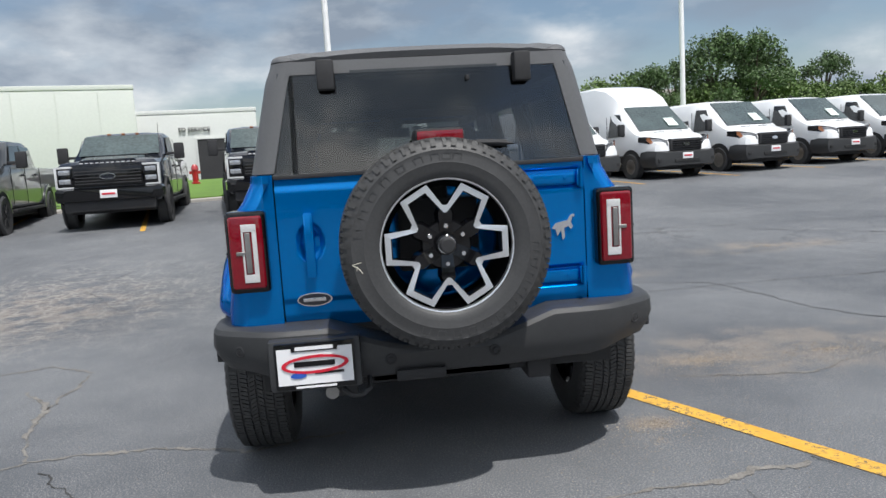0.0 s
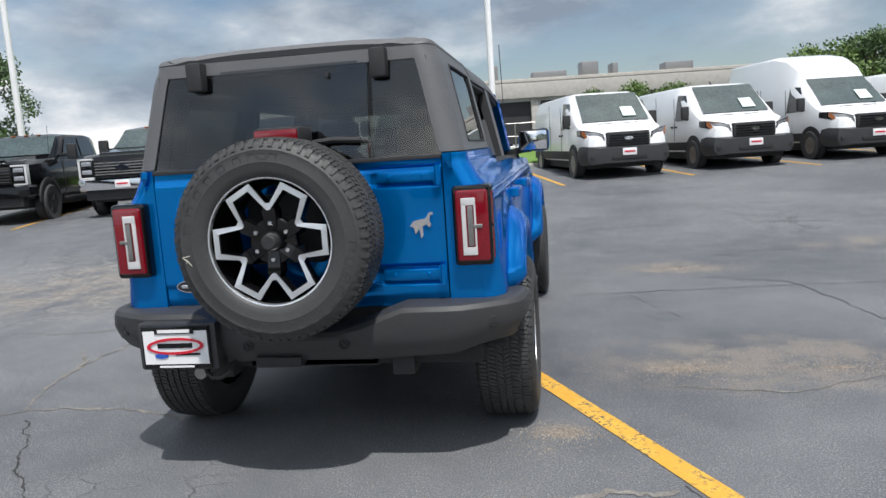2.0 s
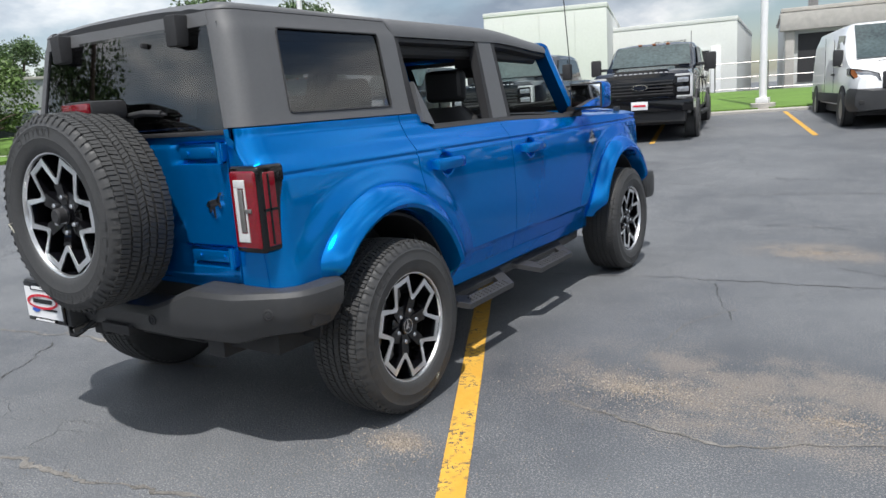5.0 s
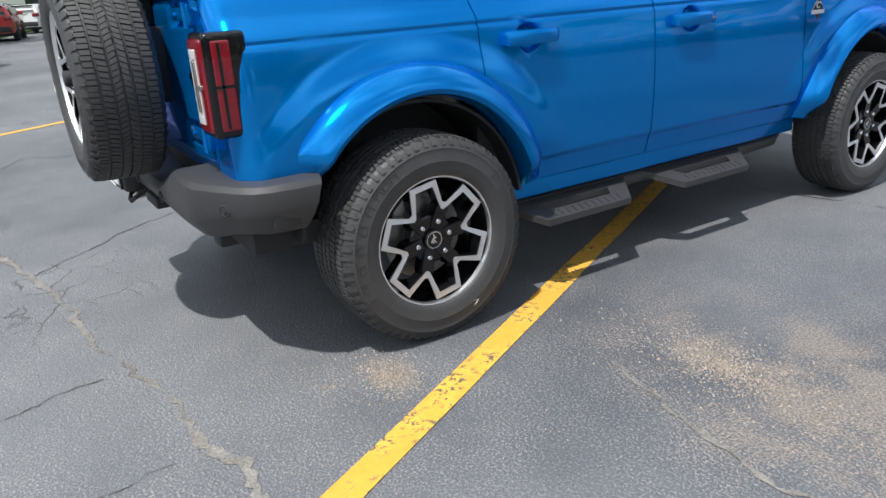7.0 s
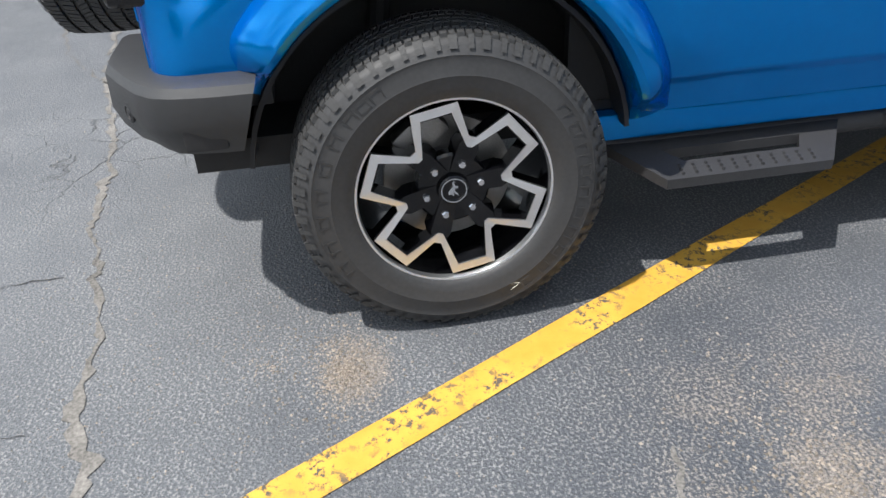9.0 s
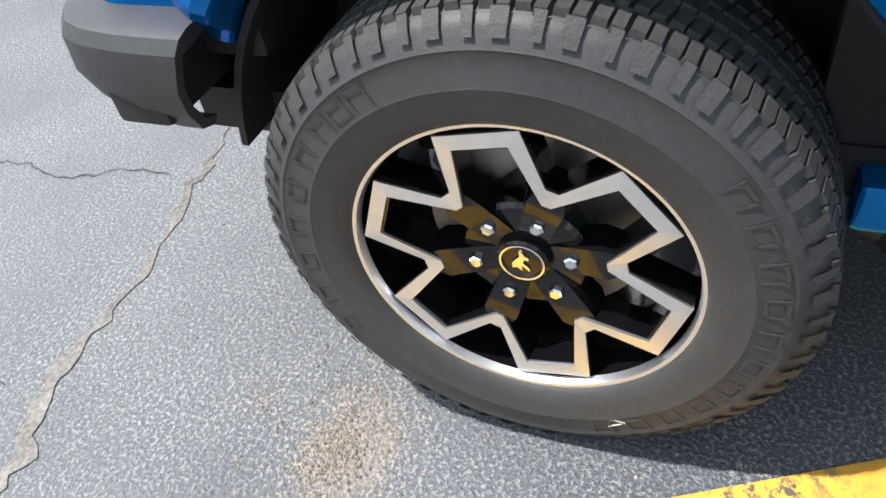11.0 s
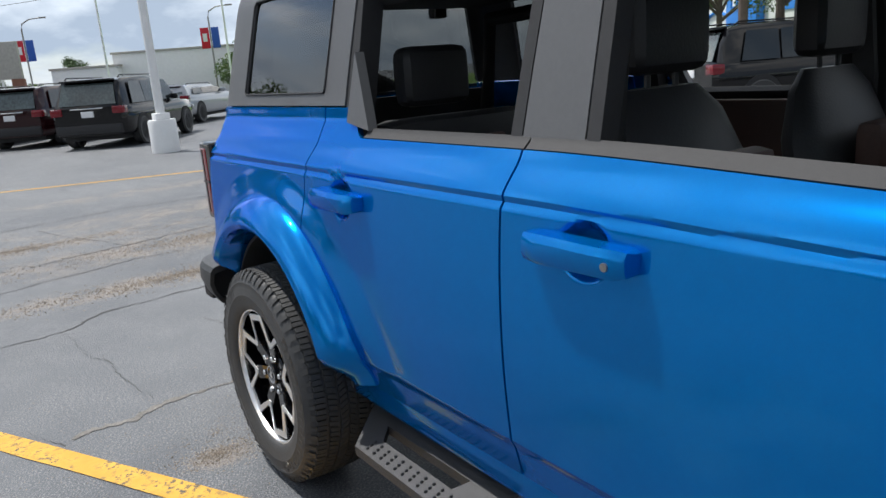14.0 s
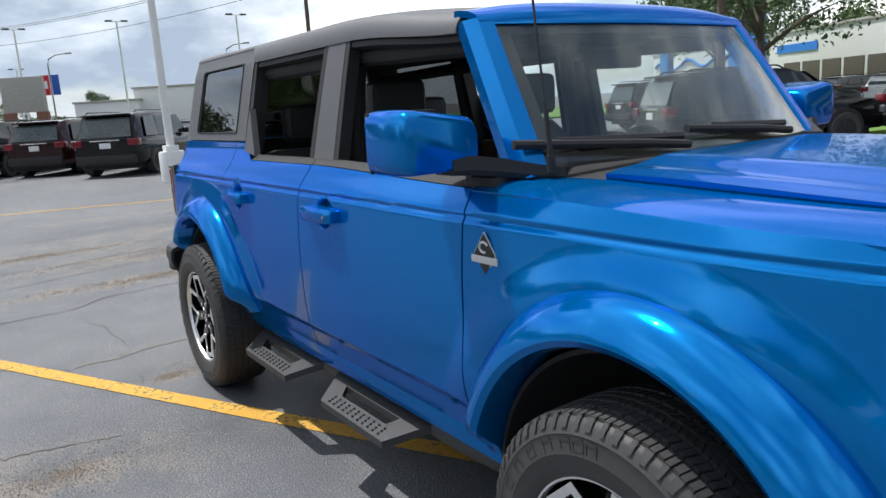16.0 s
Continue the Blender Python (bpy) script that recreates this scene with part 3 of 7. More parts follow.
def lawn(a, b, c, d, label):
    """Turf raised to kerb height over a four-cornered plot."""
    a, b, c, d = (Vector((*p, 0)) for p in (a, b, c, d))

    def fn(u, v):
        p = a * (1 - u) * (1 - v) + b * u * (1 - v) + c * u * v + d * (1 - u) * v
        return (p.x, p.y, ground_z(p.x, p.y) + 0.12)

    ob = part("lawn", sheet(bmesh.new(), fn, steps(0, 1, 40), steps(0, 1, 24), 0.3), GRASS, None, smooth=False)
    tagged(ob, label, "lawn", kind="structure")


def kerb(x0, y0, x1, y1):
    a, b = Vector((x0, y0, 0)), Vector((x1, y1, 0))
    d = (b - a).normalized()
    s = Vector((-d.y, d.x, 0)) * 0.16
    rings = []
    for p in (a, b):
        g = ground_z(p.x, p.y)
        q = p + s
        rings.append([Vector((p.x, p.y, g - 0.1)), Vector((p.x, p.y, g + 0.12)), Vector((p.x, p.y, g + 0.15)) + s * 0.15, Vector((q.x, q.y, g + 0.15)), Vector((q.x, q.y, g - 0.1))])
    ob = part("kerb", loft(bmesh.new(), rings), CONCRETE, None, smooth=False)
    tagged(ob, "low pale concrete kerb along the grass", "kerb", kind="structure")


c0 = Vector((-1.0, 18.4, 0))
a, b = c0 - ROW * 34, c0 + ROW * 48
kerb(a.x, a.y, b.x, b.y)
p, q = a + BACK * 0.16, b + BACK * 0.16
r, t = b + BACK * 16, a + BACK * 16
lawn(p.xy, q.xy, r.xy, t.xy, "mown green grass strip behind the parked vehicles")
lawn((-60, -75), (-11.8, -75), (-12.6, -36.5), (-60, -24), "wide mown green lawn beyond the lot")
lawn((-60, -12), (-16.8, -9.6), (-16.0, -5.2), (-60, 6), "mown green verge beside the neighbouring lot")


# ---- the blue car: its own origin lies under the middle of the rear axle ----
TYRE_R, AXLE = 0.395, 2.95
CAR = thing("sport_utility_vehicle", "bright blue four-door off-road SUV with grey hardtop and rear spare wheel", "car")

# the side bows out gently, with a low step above the sill and a pressed crease below the windows
SIDE = [(0.44, 0.785), (0.50, 0.802), (0.580, 0.8205), (0.600, 0.8325), (0.615, 0.8330)]
SIDE += [(z, 0.843 - 0.20 * (z - 0.84) ** 2) for z in (0.64 + 0.0205 * k for k in range(25))]
SIDE += [(1.142, 0.813), (1.152, 0.821), (1.19, 0.804), (1.26, 0.768), (1.34, 0.722)]
GREEN = [(1.26, 0.742), (1.34, 0.718), (1.70, 0.640), (1.76, 0.612)]


def side_x(y, z):
    x = sum(table(z + d, SIDE) for d in (-0.004, 0, 0.004)) / 3
    for c in (0.0, AXLE):
        d = math.hypot((y - c) * 0.92, z - 0.42)
        x += 0.020 * (1 - easing(0.60, 0.72, d)) * easing(0.5, 0.7, z)
    if y > 2.9:
        x -= 0.05 * easing(2.9, 3.6, y) ** 2
    return x - 0.020 * easing(1.15, 1.23, z) * (1 - easing(1.28, 1.34, z)) * (1 - easing(2.1, 2.5, y))


HANDLES = (0.395, 1.335)


def door_x(y, z):
    """The door skin: the body side with a scooped hollow behind each grip."""
    x = side_x(y, z)
    for y0 in HANDLES:
        r = math.hypot((y - y0 - 0.138) / 0.066, (z - 1.078) / 0.062)
        x -= 0.024 * (1 - easing(0.55, 1.0, r))
    return x


def rounded_rear(y, x, edge=-0.662, r=0.085):
    """Turns the side inwards over the last r metres before the tail."""
    if y < edge + r:
        return x - (r - math.sqrt(max(0.0, r * r - (edge + r - y) ** 2)))
    return x


def both(name, bm, mat, parent, label="", smooth=True):
    other = mirrored(bm)
    return part(name, bm, mat, parent, label, smooth), part(name, other, mat, parent, label, smooth)


def arch(y, c, r=0.50):
    return 0.42 + math.sqrt(max(0.0, r * r - (y - c) ** 2))


def side_panel(ys, low, high, rows=112, inset=0.0):
    """A body side panel between a lower and an upper edge."""
    bm = bmesh.new()

    def fn(y, v):
        z = low(y) + (high(y) - low(y)) * v
        return (rounded_rear(y, door_x(y, z)) - inset, y, z)

    return sheet(bm, fn, ys, steps(0, 1, rows), 0.02)


def quarter_top(y):
    return 1.325


def rear_door_top(y):
    return 1.325 - 0.083 * easing(0.44, 0.56, y)


ys = [-0.662 + 0.085 * (1 - math.cos(a)) for a in steps(0, math.pi / 2, 8)] + steps(-0.56, 0.295, 40)
both("rear_quarter_panel", side_panel(ys, lambda y: max(0.705, arch(y, 0) if abs(y) < 0.5 else 0.0), quarter_top), BLUE, CAR)
both("rear_corner_panel", sheet(bmesh.new(), lambda x, v: (x if x < 0.70 else side_x(-0.6, 0.70 + 0.625 * v) - 0.083, -0.664, 0.705 + 0.62 * v), [0.634, 0.65, 0.67, 0.70], steps(0, 1, 20), 0.02), BLUE, CAR)
doors = []
for o in both("rear_door", side_panel(steps(0.301, 1.232, 100), lambda y: max(0.50, arch(y, 0, 0.53) if y < 0.53 else 0.0), rear_door_top), BLUE, CAR):
    doors.append(o)
for o in both("front_door", side_panel(steps(1.239, 2.342, 118), lambda y: 0.50, lambda y: 1.242 - 0.026 * easing(1.24, 2.33, y)), BLUE, CAR):
    doors.append(o)
both("front_fender", side_panel(steps(2.349, 3.55, 60), lambda y: max(0.50 if y < 2.9 else 0.66, arch(y, AXLE) if abs(y - AXLE) < 0.5 else 0.0), lambda y: 1.216 - 0.028 * easing(2.3, 3.5, y)), BLUE, CAR)


def fender_top():
    def fn(x, y):
        edge = side_x(y, 1.205) if y < 3.3 else side_x(3.3, 1.205)
        t = (x - 0.60) / 0.2
        root = 0.60 + 0.087 * (1 - easing(2.42, 2.64, y))
        return (root + (edge - root) * t, y, 1.242 - 0.028 * easing(2.3, 3.5, y) - 0.028 * t * t)

    return sheet(bmesh.new(), fn, steps(0.60, 0.80, 6), steps(2.349, 3.55, 20), 0.015)


both("fender_top", fender_top(), BLUE, CAR)


def hood_z(x, y):
    a = abs(x)
    z = 1.260 - 0.03 * easing(2.7, 3.55, y)
    z += 0.020 * (1 - easing(0.34, 0.52, a))
    z -= 0.010 * easing(0.52, 0.60, a)
    return z


part("hood", sheet(bmesh.new(), lambda x, y: (x, y, hood_z(x, y)), steps(-0.593, 0.593, 60), steps(2.652, 3.58, 20), 0.02), BLUE, CAR)
both("hood_marker", boxes((0.63, 0.66, 3.44, 3.53, 1.20, 1.245), bevel=0.006), BLACK, CAR, "black raised marker on the fender")
part("cowl_panel", sheet(bmesh.new(), lambda x, y: (x * (1 - 0.13 * easing(2.42, 2.64, y)), y, 1.258 - 0.022 * (x / 0.6) ** 2), steps(-0.683, 0.683, 20), steps(2.36, 2.648, 10), 0.03), BLACK, CAR, "charcoal plastic cowl under the windscreen")
part("nose_panel", boxes((-0.74, 0.74, 3.54, 3.60, 0.72, 1.20), bevel=0.03), BLACK, CAR)
part("front_bumper", boxes((-0.90, 0.90, 3.50, 3.72, 0.46, 0.70), bevel=0.06), GREYP, CAR, "charcoal plastic front bumper")
both("sill", boxes((0.70, 0.788, 0.40, 2.42, 0.42, 0.495), bevel=0.012), BLUE, CAR)


# cabin tub, chassis and what shows underneath
for block_size in ((-0.74, 0.74, -0.62, 2.36, 0.44, 0.52), (0.70, 0.735, 0.34, 2.4, 0.5, 1.20), (-0.735, -0.70, 0.34, 2.4, 0.5, 1.20), (-0.64, 0.64, -0.63, -0.60, 0.5, 1.30),
     (-0.72, 0.72, 2.40, 2.46, 0.5, 1.22), (0.46, 0.50, -0.60, 0.5, 0.5, 1.05), (-0.50, -0.46, -0.60, 0.5, 0.5, 1.05), (-0.70, 0.70, 2.46, 3.5, 0.9, 1.18)):
    part("body_tub", boxes(block_size), INTERIOR, CAR, "", False)
part("chassis", boxes((-0.46, -0.36, -0.66, 3.5, 0.40, 0.50), (0.36, 0.46, -0.66, 3.5, 0.40, 0.50), (-0.30, 0.30, -0.62, -0.25, 0.43, 0.50), (-0.25, 0.25, 0.5, 2.4, 0.32, 0.44), bevel=0.01), BLACK, CAR)
for y in (0.0, AXLE):
    bm = tube(bmesh.new(), [(-0.72, y, 0.39), (0.72, y, 0.39)], 0.045, 12)
    bmesh.ops.create_uvsphere(bm, u_segments=16, v_segments=10, radius=0.14, matrix=Matrix.Translation((0.05, y, 0.38)))
    part("axle", bm, BLACK, CAR)
bm = tube(bmesh.new(), [(-0.44, -0.2, 0.46), (-0.46, -0.62, 0.455), (-0.46, -0.77, 0.455)], 0.027, 14)
part("exhaust_pipe", bm, STEEL, CAR, "dull steel exhaust tip")
bm = bmesh.new()
for x in (-0.36,):
    tube(bm, [(x - 0.05, -0.74, 0.50), (x - 0.05, -0.80, 0.47), (x - 0.02, -0.815, 0.45), (x + 0.02, -0.815, 0.45), (x + 0.05, -0.80, 0.47), (x + 0.05, -0.74, 0.50)], 0.010, 8)
part("tow_hook", bm, BLACK, CAR)


def wheel_well(c):
    def fn(a, x):
        return (x, c + 0.485 * math.cos(a), 0.42 + 0.485 * math.sin(a))

    return sheet(bmesh.new(), fn, steps(0.12, math.pi - 0.12, 28), [0.44, 0.55, 0.66, 0.78, 0.83], 0.012)


for c in (0.0, AXLE):
    both("wheel_arch_liner", wheel_well(c), BLACK, CAR)
    both("shock_absorber", tube(bmesh.new(), [(0.55, c - 0.16, 0.40), (0.52, c - 0.10, 0.85)], 0.03, 10), BLACK, CAR)


def flare(c, a0, a1):
    """A wheel-arch flare: a rounded lip swept round the wheel."""
    rings = []
    for a in steps(a0, a1, 44):
        up = math.sin(a)
        stretch = 1.0 + 0.05 * max(0, up) ** 2
        ca, sa = math.cos(a), math.sin(a)
        pts = []
        for r, x in ((0.492, 0.80), (0.488, 0.905), (0.496, 0.930), (0.512, 0.942), (0.540, 0.936), (0.575, 0.905), (0.600, 0.868), (0.604, 0.80)):
            r *= stretch
            k = easing(a0, a0 + 0.22, a) * easing(-a1, 0.22 - a1, -a)
            x = 0.79 + (x - 0.79) * (0.35 + 0.65 * k)
            pts.append((x - 0.006, c + r * ca, 0.41 + r * sa))
        rings.append(pts)
    return loft(bmesh.new(), rings)


both("wheel_arch_flare", flare(0.0, radians(10), radians(150)), BLUE, CAR)
both("wheel_arch_flare", flare(AXLE, radians(20), radians(171)), BLUE, CAR)


# door handles, keyhole and belt mouldings
def door_handle(y0):
    bm = bmesh.new()
    rings = []
    for y, h, out in ((0.0, 0.020, 0.018), (0.012, 0.026, 0.040), (0.05, 0.028, 0.048), (0.20, 0.026, 0.050), (0.245, 0.026, 0.046), (0.262, 0.022, 0.034), (0.268, 0.018, 0.012)):
        x = side_x(y0 + y, 1.075)
        z = 1.078
        rings.append([(x - 0.002, y0 + y, z - h), (x + out * 0.9, y0 + y, z - h), (x + out, y0 + y, z - h * 0.6), (x + out, y0 + y, z + h * 0.5), (x + out * 0.8, y0 + y, z + h), (x - 0.002, y0 + y, z + h)])
    return loft(bm, rings)


RD, LRD, FD, LFD = doors
for y0, pair in zip(HANDLES, ((RD, LRD), (FD, LFD))):
    bm = door_handle(y0)
    other = mirrored(bm)
    part("door_handle", bm, BLUE, pair[0])
    part("door_handle", other, BLUE, pair[1])
y = 1.565
part("keyhole_cap", disc(bmesh.new(), 0.008, 0, 0.004, 12), STEEL, FD).matrix_local = pose(side_x(y, 1.075) + 0.047, y, 1.075)


def belt(y0, y1, top):
    def fn(y, v):
        z = top(y) + 0.002 + 0.024 * v
        return (side_x(y, min(z, 1.26)) - 0.004 - 0.016 * v, y, z)

    return sheet(bmesh.new(), fn, steps(y0, y1, 16), steps(0, 1, 4), 0.03)


both("belt_moulding", belt(0.56, 1.232, rear_door_top), BLACK, CAR)
both("belt_moulding", belt(1.239, 2.38, lambda y: 1.242 - 0.026 * easing(1.24, 2.33, y)), BLACK, CAR)


# hardtop, pillars, roof
def green_x(z):
    return sum(table(z + d, GREEN) for d in (-0.02, 0, 0.02)) / 3


def tail_y(z):
    return -0.664 + 0.13 * max(0.0, z - 1.31)


def hardtop_side():
    """The grey rear side with its window opening; it wraps round to the tailgate glass."""
    cols = [-0.012] + steps(0.0, 1.0, 10) + steps(1.05, 2.0, 22)
    us = sorted(set(round(c, 4) for c in cols) | {1.30, 1.86})

    def fn(u, z):
        x, ty = green_x(z), tail_y(z)
        if u <= 0:
            return (x - 0.085 + u, ty, z)
        if u <= 1:
            a = u * math.pi / 2
            return (x - 0.085 + 0.085 * math.sin(a), ty + 0.085 * (1 - math.cos(a)), z)
        front = 0.41 + 0.02 * easing(1.33, 1.76, z)
        return (x, ty + 0.085 + (front - ty - 0.085) * (u - 1), z)

    return sheet(bmesh.new(), fn, us, sorted(set(steps(1.33, 1.765, 18)) | {1.368, 1.705}), 0.02, (1.17, 1.86, 1.368, 1.705)), fn


bm, hard = hardtop_side()
both("hardtop_side", bm, TOP, CAR)
quarter_glass = sheet(bmesh.new(), lambda u, z: Vector(hard(u, z)) - Vector((0.006, 0, 0)), steps(1.165, 1.865, 10), steps(1.362, 1.711, 6), 0.004)
for o in both("quarter_window", quarter_glass, DARKGLASS, CAR, "dark tinted quarter glass"):
    o.visible_shadow = False
edge = bmesh.new()
loop = [Vector(hard(u, z)) + Vector((0.001, 0, 0)) for u, z in [(u, 1.369) for u in steps(1.19, 1.85, 10)] + [(1.858, 1.38), (1.858, 1.69)] + [(u, 1.704) for u in steps(1.85, 1.19, 10)] + [(1.176, 1.69), (1.176, 1.38)]]
tube(edge, loop + loop[:1], 0.004, 6)
both("window_seal", edge, BLACK, CAR)


def tuck(y):
    """How far the roof's edge draws in over its rounded rear corners."""
    return 0.612 - rounded_rear(y, 0.612, -0.607, 0.085)


def roof_z(x, y):
    a = abs(x) / 0.60
    z = 1.816 - 0.026 * a ** 4 - 0.006 * a * a
    z += 0.007 * (easing(0.74, 0.84, a) - easing(0.95, 1.0, a)) * (1 - easing(-0.35, 0.25, y))
    z -= 0.075 * easing(1.2, 2.25, y) ** 1.4
    z -= 0.030 * (1 - easing(-0.62, -0.54, y)) ** 2
    return z


for y0, y1 in ((-0.606, 0.55), (0.556, 1.44), (1.446, 2.08)):
    part("roof_panel", sheet(bmesh.new(), lambda x, y: (x * (1 - tuck(y) / 0.6), y, roof_z(x, y)), steps(-0.57, 0.57, 48), steps(y0, y1, 18), 0.025), TOP, CAR)


def rail(y, v):
    """The roof's rounded side, from the door opening up to the panels."""
    top = roof_z(0.57, y)
    low = 1.70 - 0.05 * easing(1.4, 2.2, y)
    if y < 0.42:
        low = 1.768
    a = v * math.pi / 2
    x0 = green_x(low)
    x0 -= tuck(y)
    return (x0 - (x0 - 0.57 * (1 - tuck(y) / 0.6)) * (1 - math.cos(a)), y, low + (top - low) * math.sin(a))


both("roof_rail", sheet(bmesh.new(), rail, steps(-0.606, -0.52, 8) + steps(-0.51, 2.12, 56), steps(0, 1, 8), 0.02), TOP, CAR)
part("roof_tail_band", sheet(bmesh.new(), lambda u, z: (u * (green_x(z) - 0.082), tail_y(z) - 0.001, z), steps(-1, 1, 24), steps(1.712, 1.764, 5), 0.02), TOP, CAR)
part("headliner", boxes((-0.58, 0.58, -0.58, 2.10, 1.685, 1.70)), INTERIOR, CAR, "", False)


def pillar(y0, y1, x_in=0.05):
    """An upright between two side windows; (y, z) at foot and head, following the lean of the cabin."""
    rings = []
    for z, t in zip((1.225, 1.40, 1.55, 1.70), (0, 0.33, 0.66, 1)):
        a, b = y0[0] + (y0[1] - y0[0]) * t, y1[0] + (y1[1] - y1[0]) * t
        x = green_x(z) - 0.004
        rings.append([(x, a, z), (x, b, z), (x - x_in, b, z), (x - x_in, a, z)])
    return loft(bmesh.new(), rings)


both("b_pillar", pillar((1.205, 1.240), (1.385, 1.39), 0.06), TOP, CAR)
both("window_channel", pillar((1.39, 1.395), (1.425, 1.425), 0.05), BLACK, CAR)
both("window_channel", pillar((1.165, 1.205), (1.20, 1.237), 0.05), BLACK, CAR)
both("c_pillar_trim", pillar((0.41, 0.43), (0.47, 0.46), 0.07), BLACK, CAR)
tri = [(0.752, 0.47, 1.285), (0.745, 0.58, 1.262), (0.705, 0.475, 1.48)]
both("window_corner_plate", prism(bmesh.new(), tri, (-0.03, 0, 0)), TOP, CAR)
both("window_header", sheet(bmesh.new(), lambda y, v: (green_x(1.69) - 0.012 - 0.05 * v, y, 1.695 - 0.05 * easing(1.4, 2.2, y) - 0.012 * v), steps(0.42, 2.15, 20), [0, 1], 0.02), BLACK, CAR)


def screen(u, v):
    """The windscreen's surface: u across, v up."""
    half = 0.690 - 0.065 * v
    x = u * half
    bow = 0.085 * (1 - u * u)
    return Vector((x, 2.475 - 0.285 * v + bow * (1 - 0.35 * v), 1.262 + 0.435 * v))


pane = part("windscreen", sheet(bmesh.new(), lambda u, v: screen(u, v), steps(-0.93, 0.93, 20), steps(0.02, 0.93, 10), -0.005), WINDGLASS, CAR, "clear laminated windscreen")
pane.visible_shadow = False
frit = bmesh.new()
for u0, u1, v0, v1 in ((-0.93, 0.93, 0.0, 0.08), (-0.93, 0.93, 0.86, 0.935), (-0.935, -0.85, 0.03, 0.92), (0.85, 0.935, 0.03, 0.92)):
    sheet(frit, lambda u, v: screen(u, v) + Vector((0, -0.008, -0.002)), steps(u0, u1, 14), steps(v0, v1, 6), 0.0)
part("windscreen_band", frit, INTERIOR, CAR, "", False)


def a_pillar():
    rings = []
    for v in steps(-0.05, 0.965, 8):
        p, q = screen(0.93, v), screen(1.0, v)
        out = Vector((0.022, -0.045, 0))
        back = Vector((0.012, -0.090, -0.012))
        inn = Vector((-0.05, -0.07, 0))
        rings.append([p + Vector((0, 0.006, 0.004)), q + Vector((0.004, 0.004, 0.004)), q + out, q + back, p + inn])
    return loft(bmesh.new(), rings)


both("a_pillar", a_pillar(), BLUE, CAR)


def header(u, v):
    p = screen(u, 0.925)
    top = Vector((p.x, 2.085, roof_z(min(0.6, abs(p.x)), 2.085)))
    a = v * math.pi / 2
    return Vector((p.x, p.y + (top.y - p.y) * (1 - math.cos(a)) * 1.0, p.z + (top.z - p.z) * math.sin(a))) + Vector((0, 0.004, 0.002))


part("windscreen_header", sheet(bmesh.new(), header, steps(-1.0, 1.0, 24), steps(0, 1, 8), -0.02), BLUE, CAR)


def wiper(x0, x1):
    bm = tube(bmesh.new(), [screen(u, 0.03 + 0.10 * t) + Vector((0, 0.022, 0.012)) for t, u in ((0, x1), (0.35, x1 + (x0 - x1) * 0.35), (1, x0 + 0.2))], 0.013, 8)
    tube(bm, [screen(x0 + (x1 - x0) * t, 0.135 - 0.04 * t) + Vector((0, 0.016, 0.008)) for t in steps(0, 1, 8)], 0.013, 6)
    return bm


for x0, x1 in ((0.86, 0.22), (-0.02, -0.62)):
    part("windscreen_wiper", wiper(x0, x1), BLACK, CAR)
bm = tube(bmesh.new(), [(0.665, 2.53, 1.255), (0.665, 2.53, 1.30)], 0.012, 10)
tube(bm, [(0.665, 2.53, 1.30), (0.664, 2.515, 1.42)], 0.007, 8)
tube(bm, [(0.664, 2.515, 1.42), (0.655, 2.42, 2.12)], 0.0035, 6)
part("antenna", bm, BLACK, CAR, "thin black whip antenna")


# door mirrors
def mirror_cap():
    """A squared shell, wider outboard, rounded to the front."""
    rings = []
    for y, k in ((2.190, 0.985), (2.202, 1.0), (2.30, 0.995), (2.350, 0.965), (2.374, 0.91), (2.384, 0.82)):
        x0, x1, z0, z1 = 0.785 + 0.03 * (1 - k), 1.022 - 0.16 * (1 - k), 1.268 + 0.07 * (1 - k), 1.442 - 0.10 * (1 - k)
        r = 0.035
        pts = []
        for cx, cz, a0 in ((x1 - r, z1 - r, 0), (x0 + r, z1 - r - 0.022, 90), (x0 + r, z0 + r, 180), (x1 - r, z0 + r, 270)):
            for a in (0, 30, 60, 90):
                t = radians(a0 + a)
                pts.append((cx + r * math.cos(t), y, cz + r * math.sin(t)))
        rings.append(pts)
    return loft(bmesh.new(), rings)


for side in (1, -1):
    bm = mirror_cap()
    if side < 0:
        bm2 = mirrored(bm)
        bm.free()
        bm = bm2
    cap = part("door_mirror", bm, BLUE, CAR, "blue door mirror on a black arm")
    arm = bmesh.new()
    loft(arm, [[(x, y - d, z), (x, y + d * 0.8, z), (x, y + d, z + h * 0.3), (x, y + d * 0.9, z + h), (x, y - d * 0.9, z + h)] for x, y, z, d, h in ((0.875, 2.345, 1.262, 0.045, 0.040), (0.815, 2.352, 1.258, 0.052, 0.052), (0.74, 2.385, 1.246, 0.062, 0.050), (0.675, 2.44, 1.236, 0.07, 0.040), (0.63, 2.50, 1.232, 0.05, 0.034))])
    box(arm, 0.68, 0.775, 2.29, 2.43, 1.205, 1.250, 0.015)
    face = boxes((0.800, 1.003, 2.183, 2.189, 1.282, 1.425), bevel=0.002)
    rim = boxes((0.790, 1.013, 2.187, 2.195, 1.272, 1.436), bevel=0.003)
    ticks = boxes(*[(1.012, 1.019, 2.23, 2.255, z, z + 0.003) for z in (1.325, 1.345, 1.365)])
    for name, b2, m in (("mirror_arm", arm, BLACK), ("mirror_glass", face, CHROME), ("mirror_rim", rim, BLACK), ("mirror_mark", ticks, CLEAR)):
        if side < 0:
            b3 = mirrored(b2)
            b2.free()
            b2 = b3
        part(name, b2, m, cap)


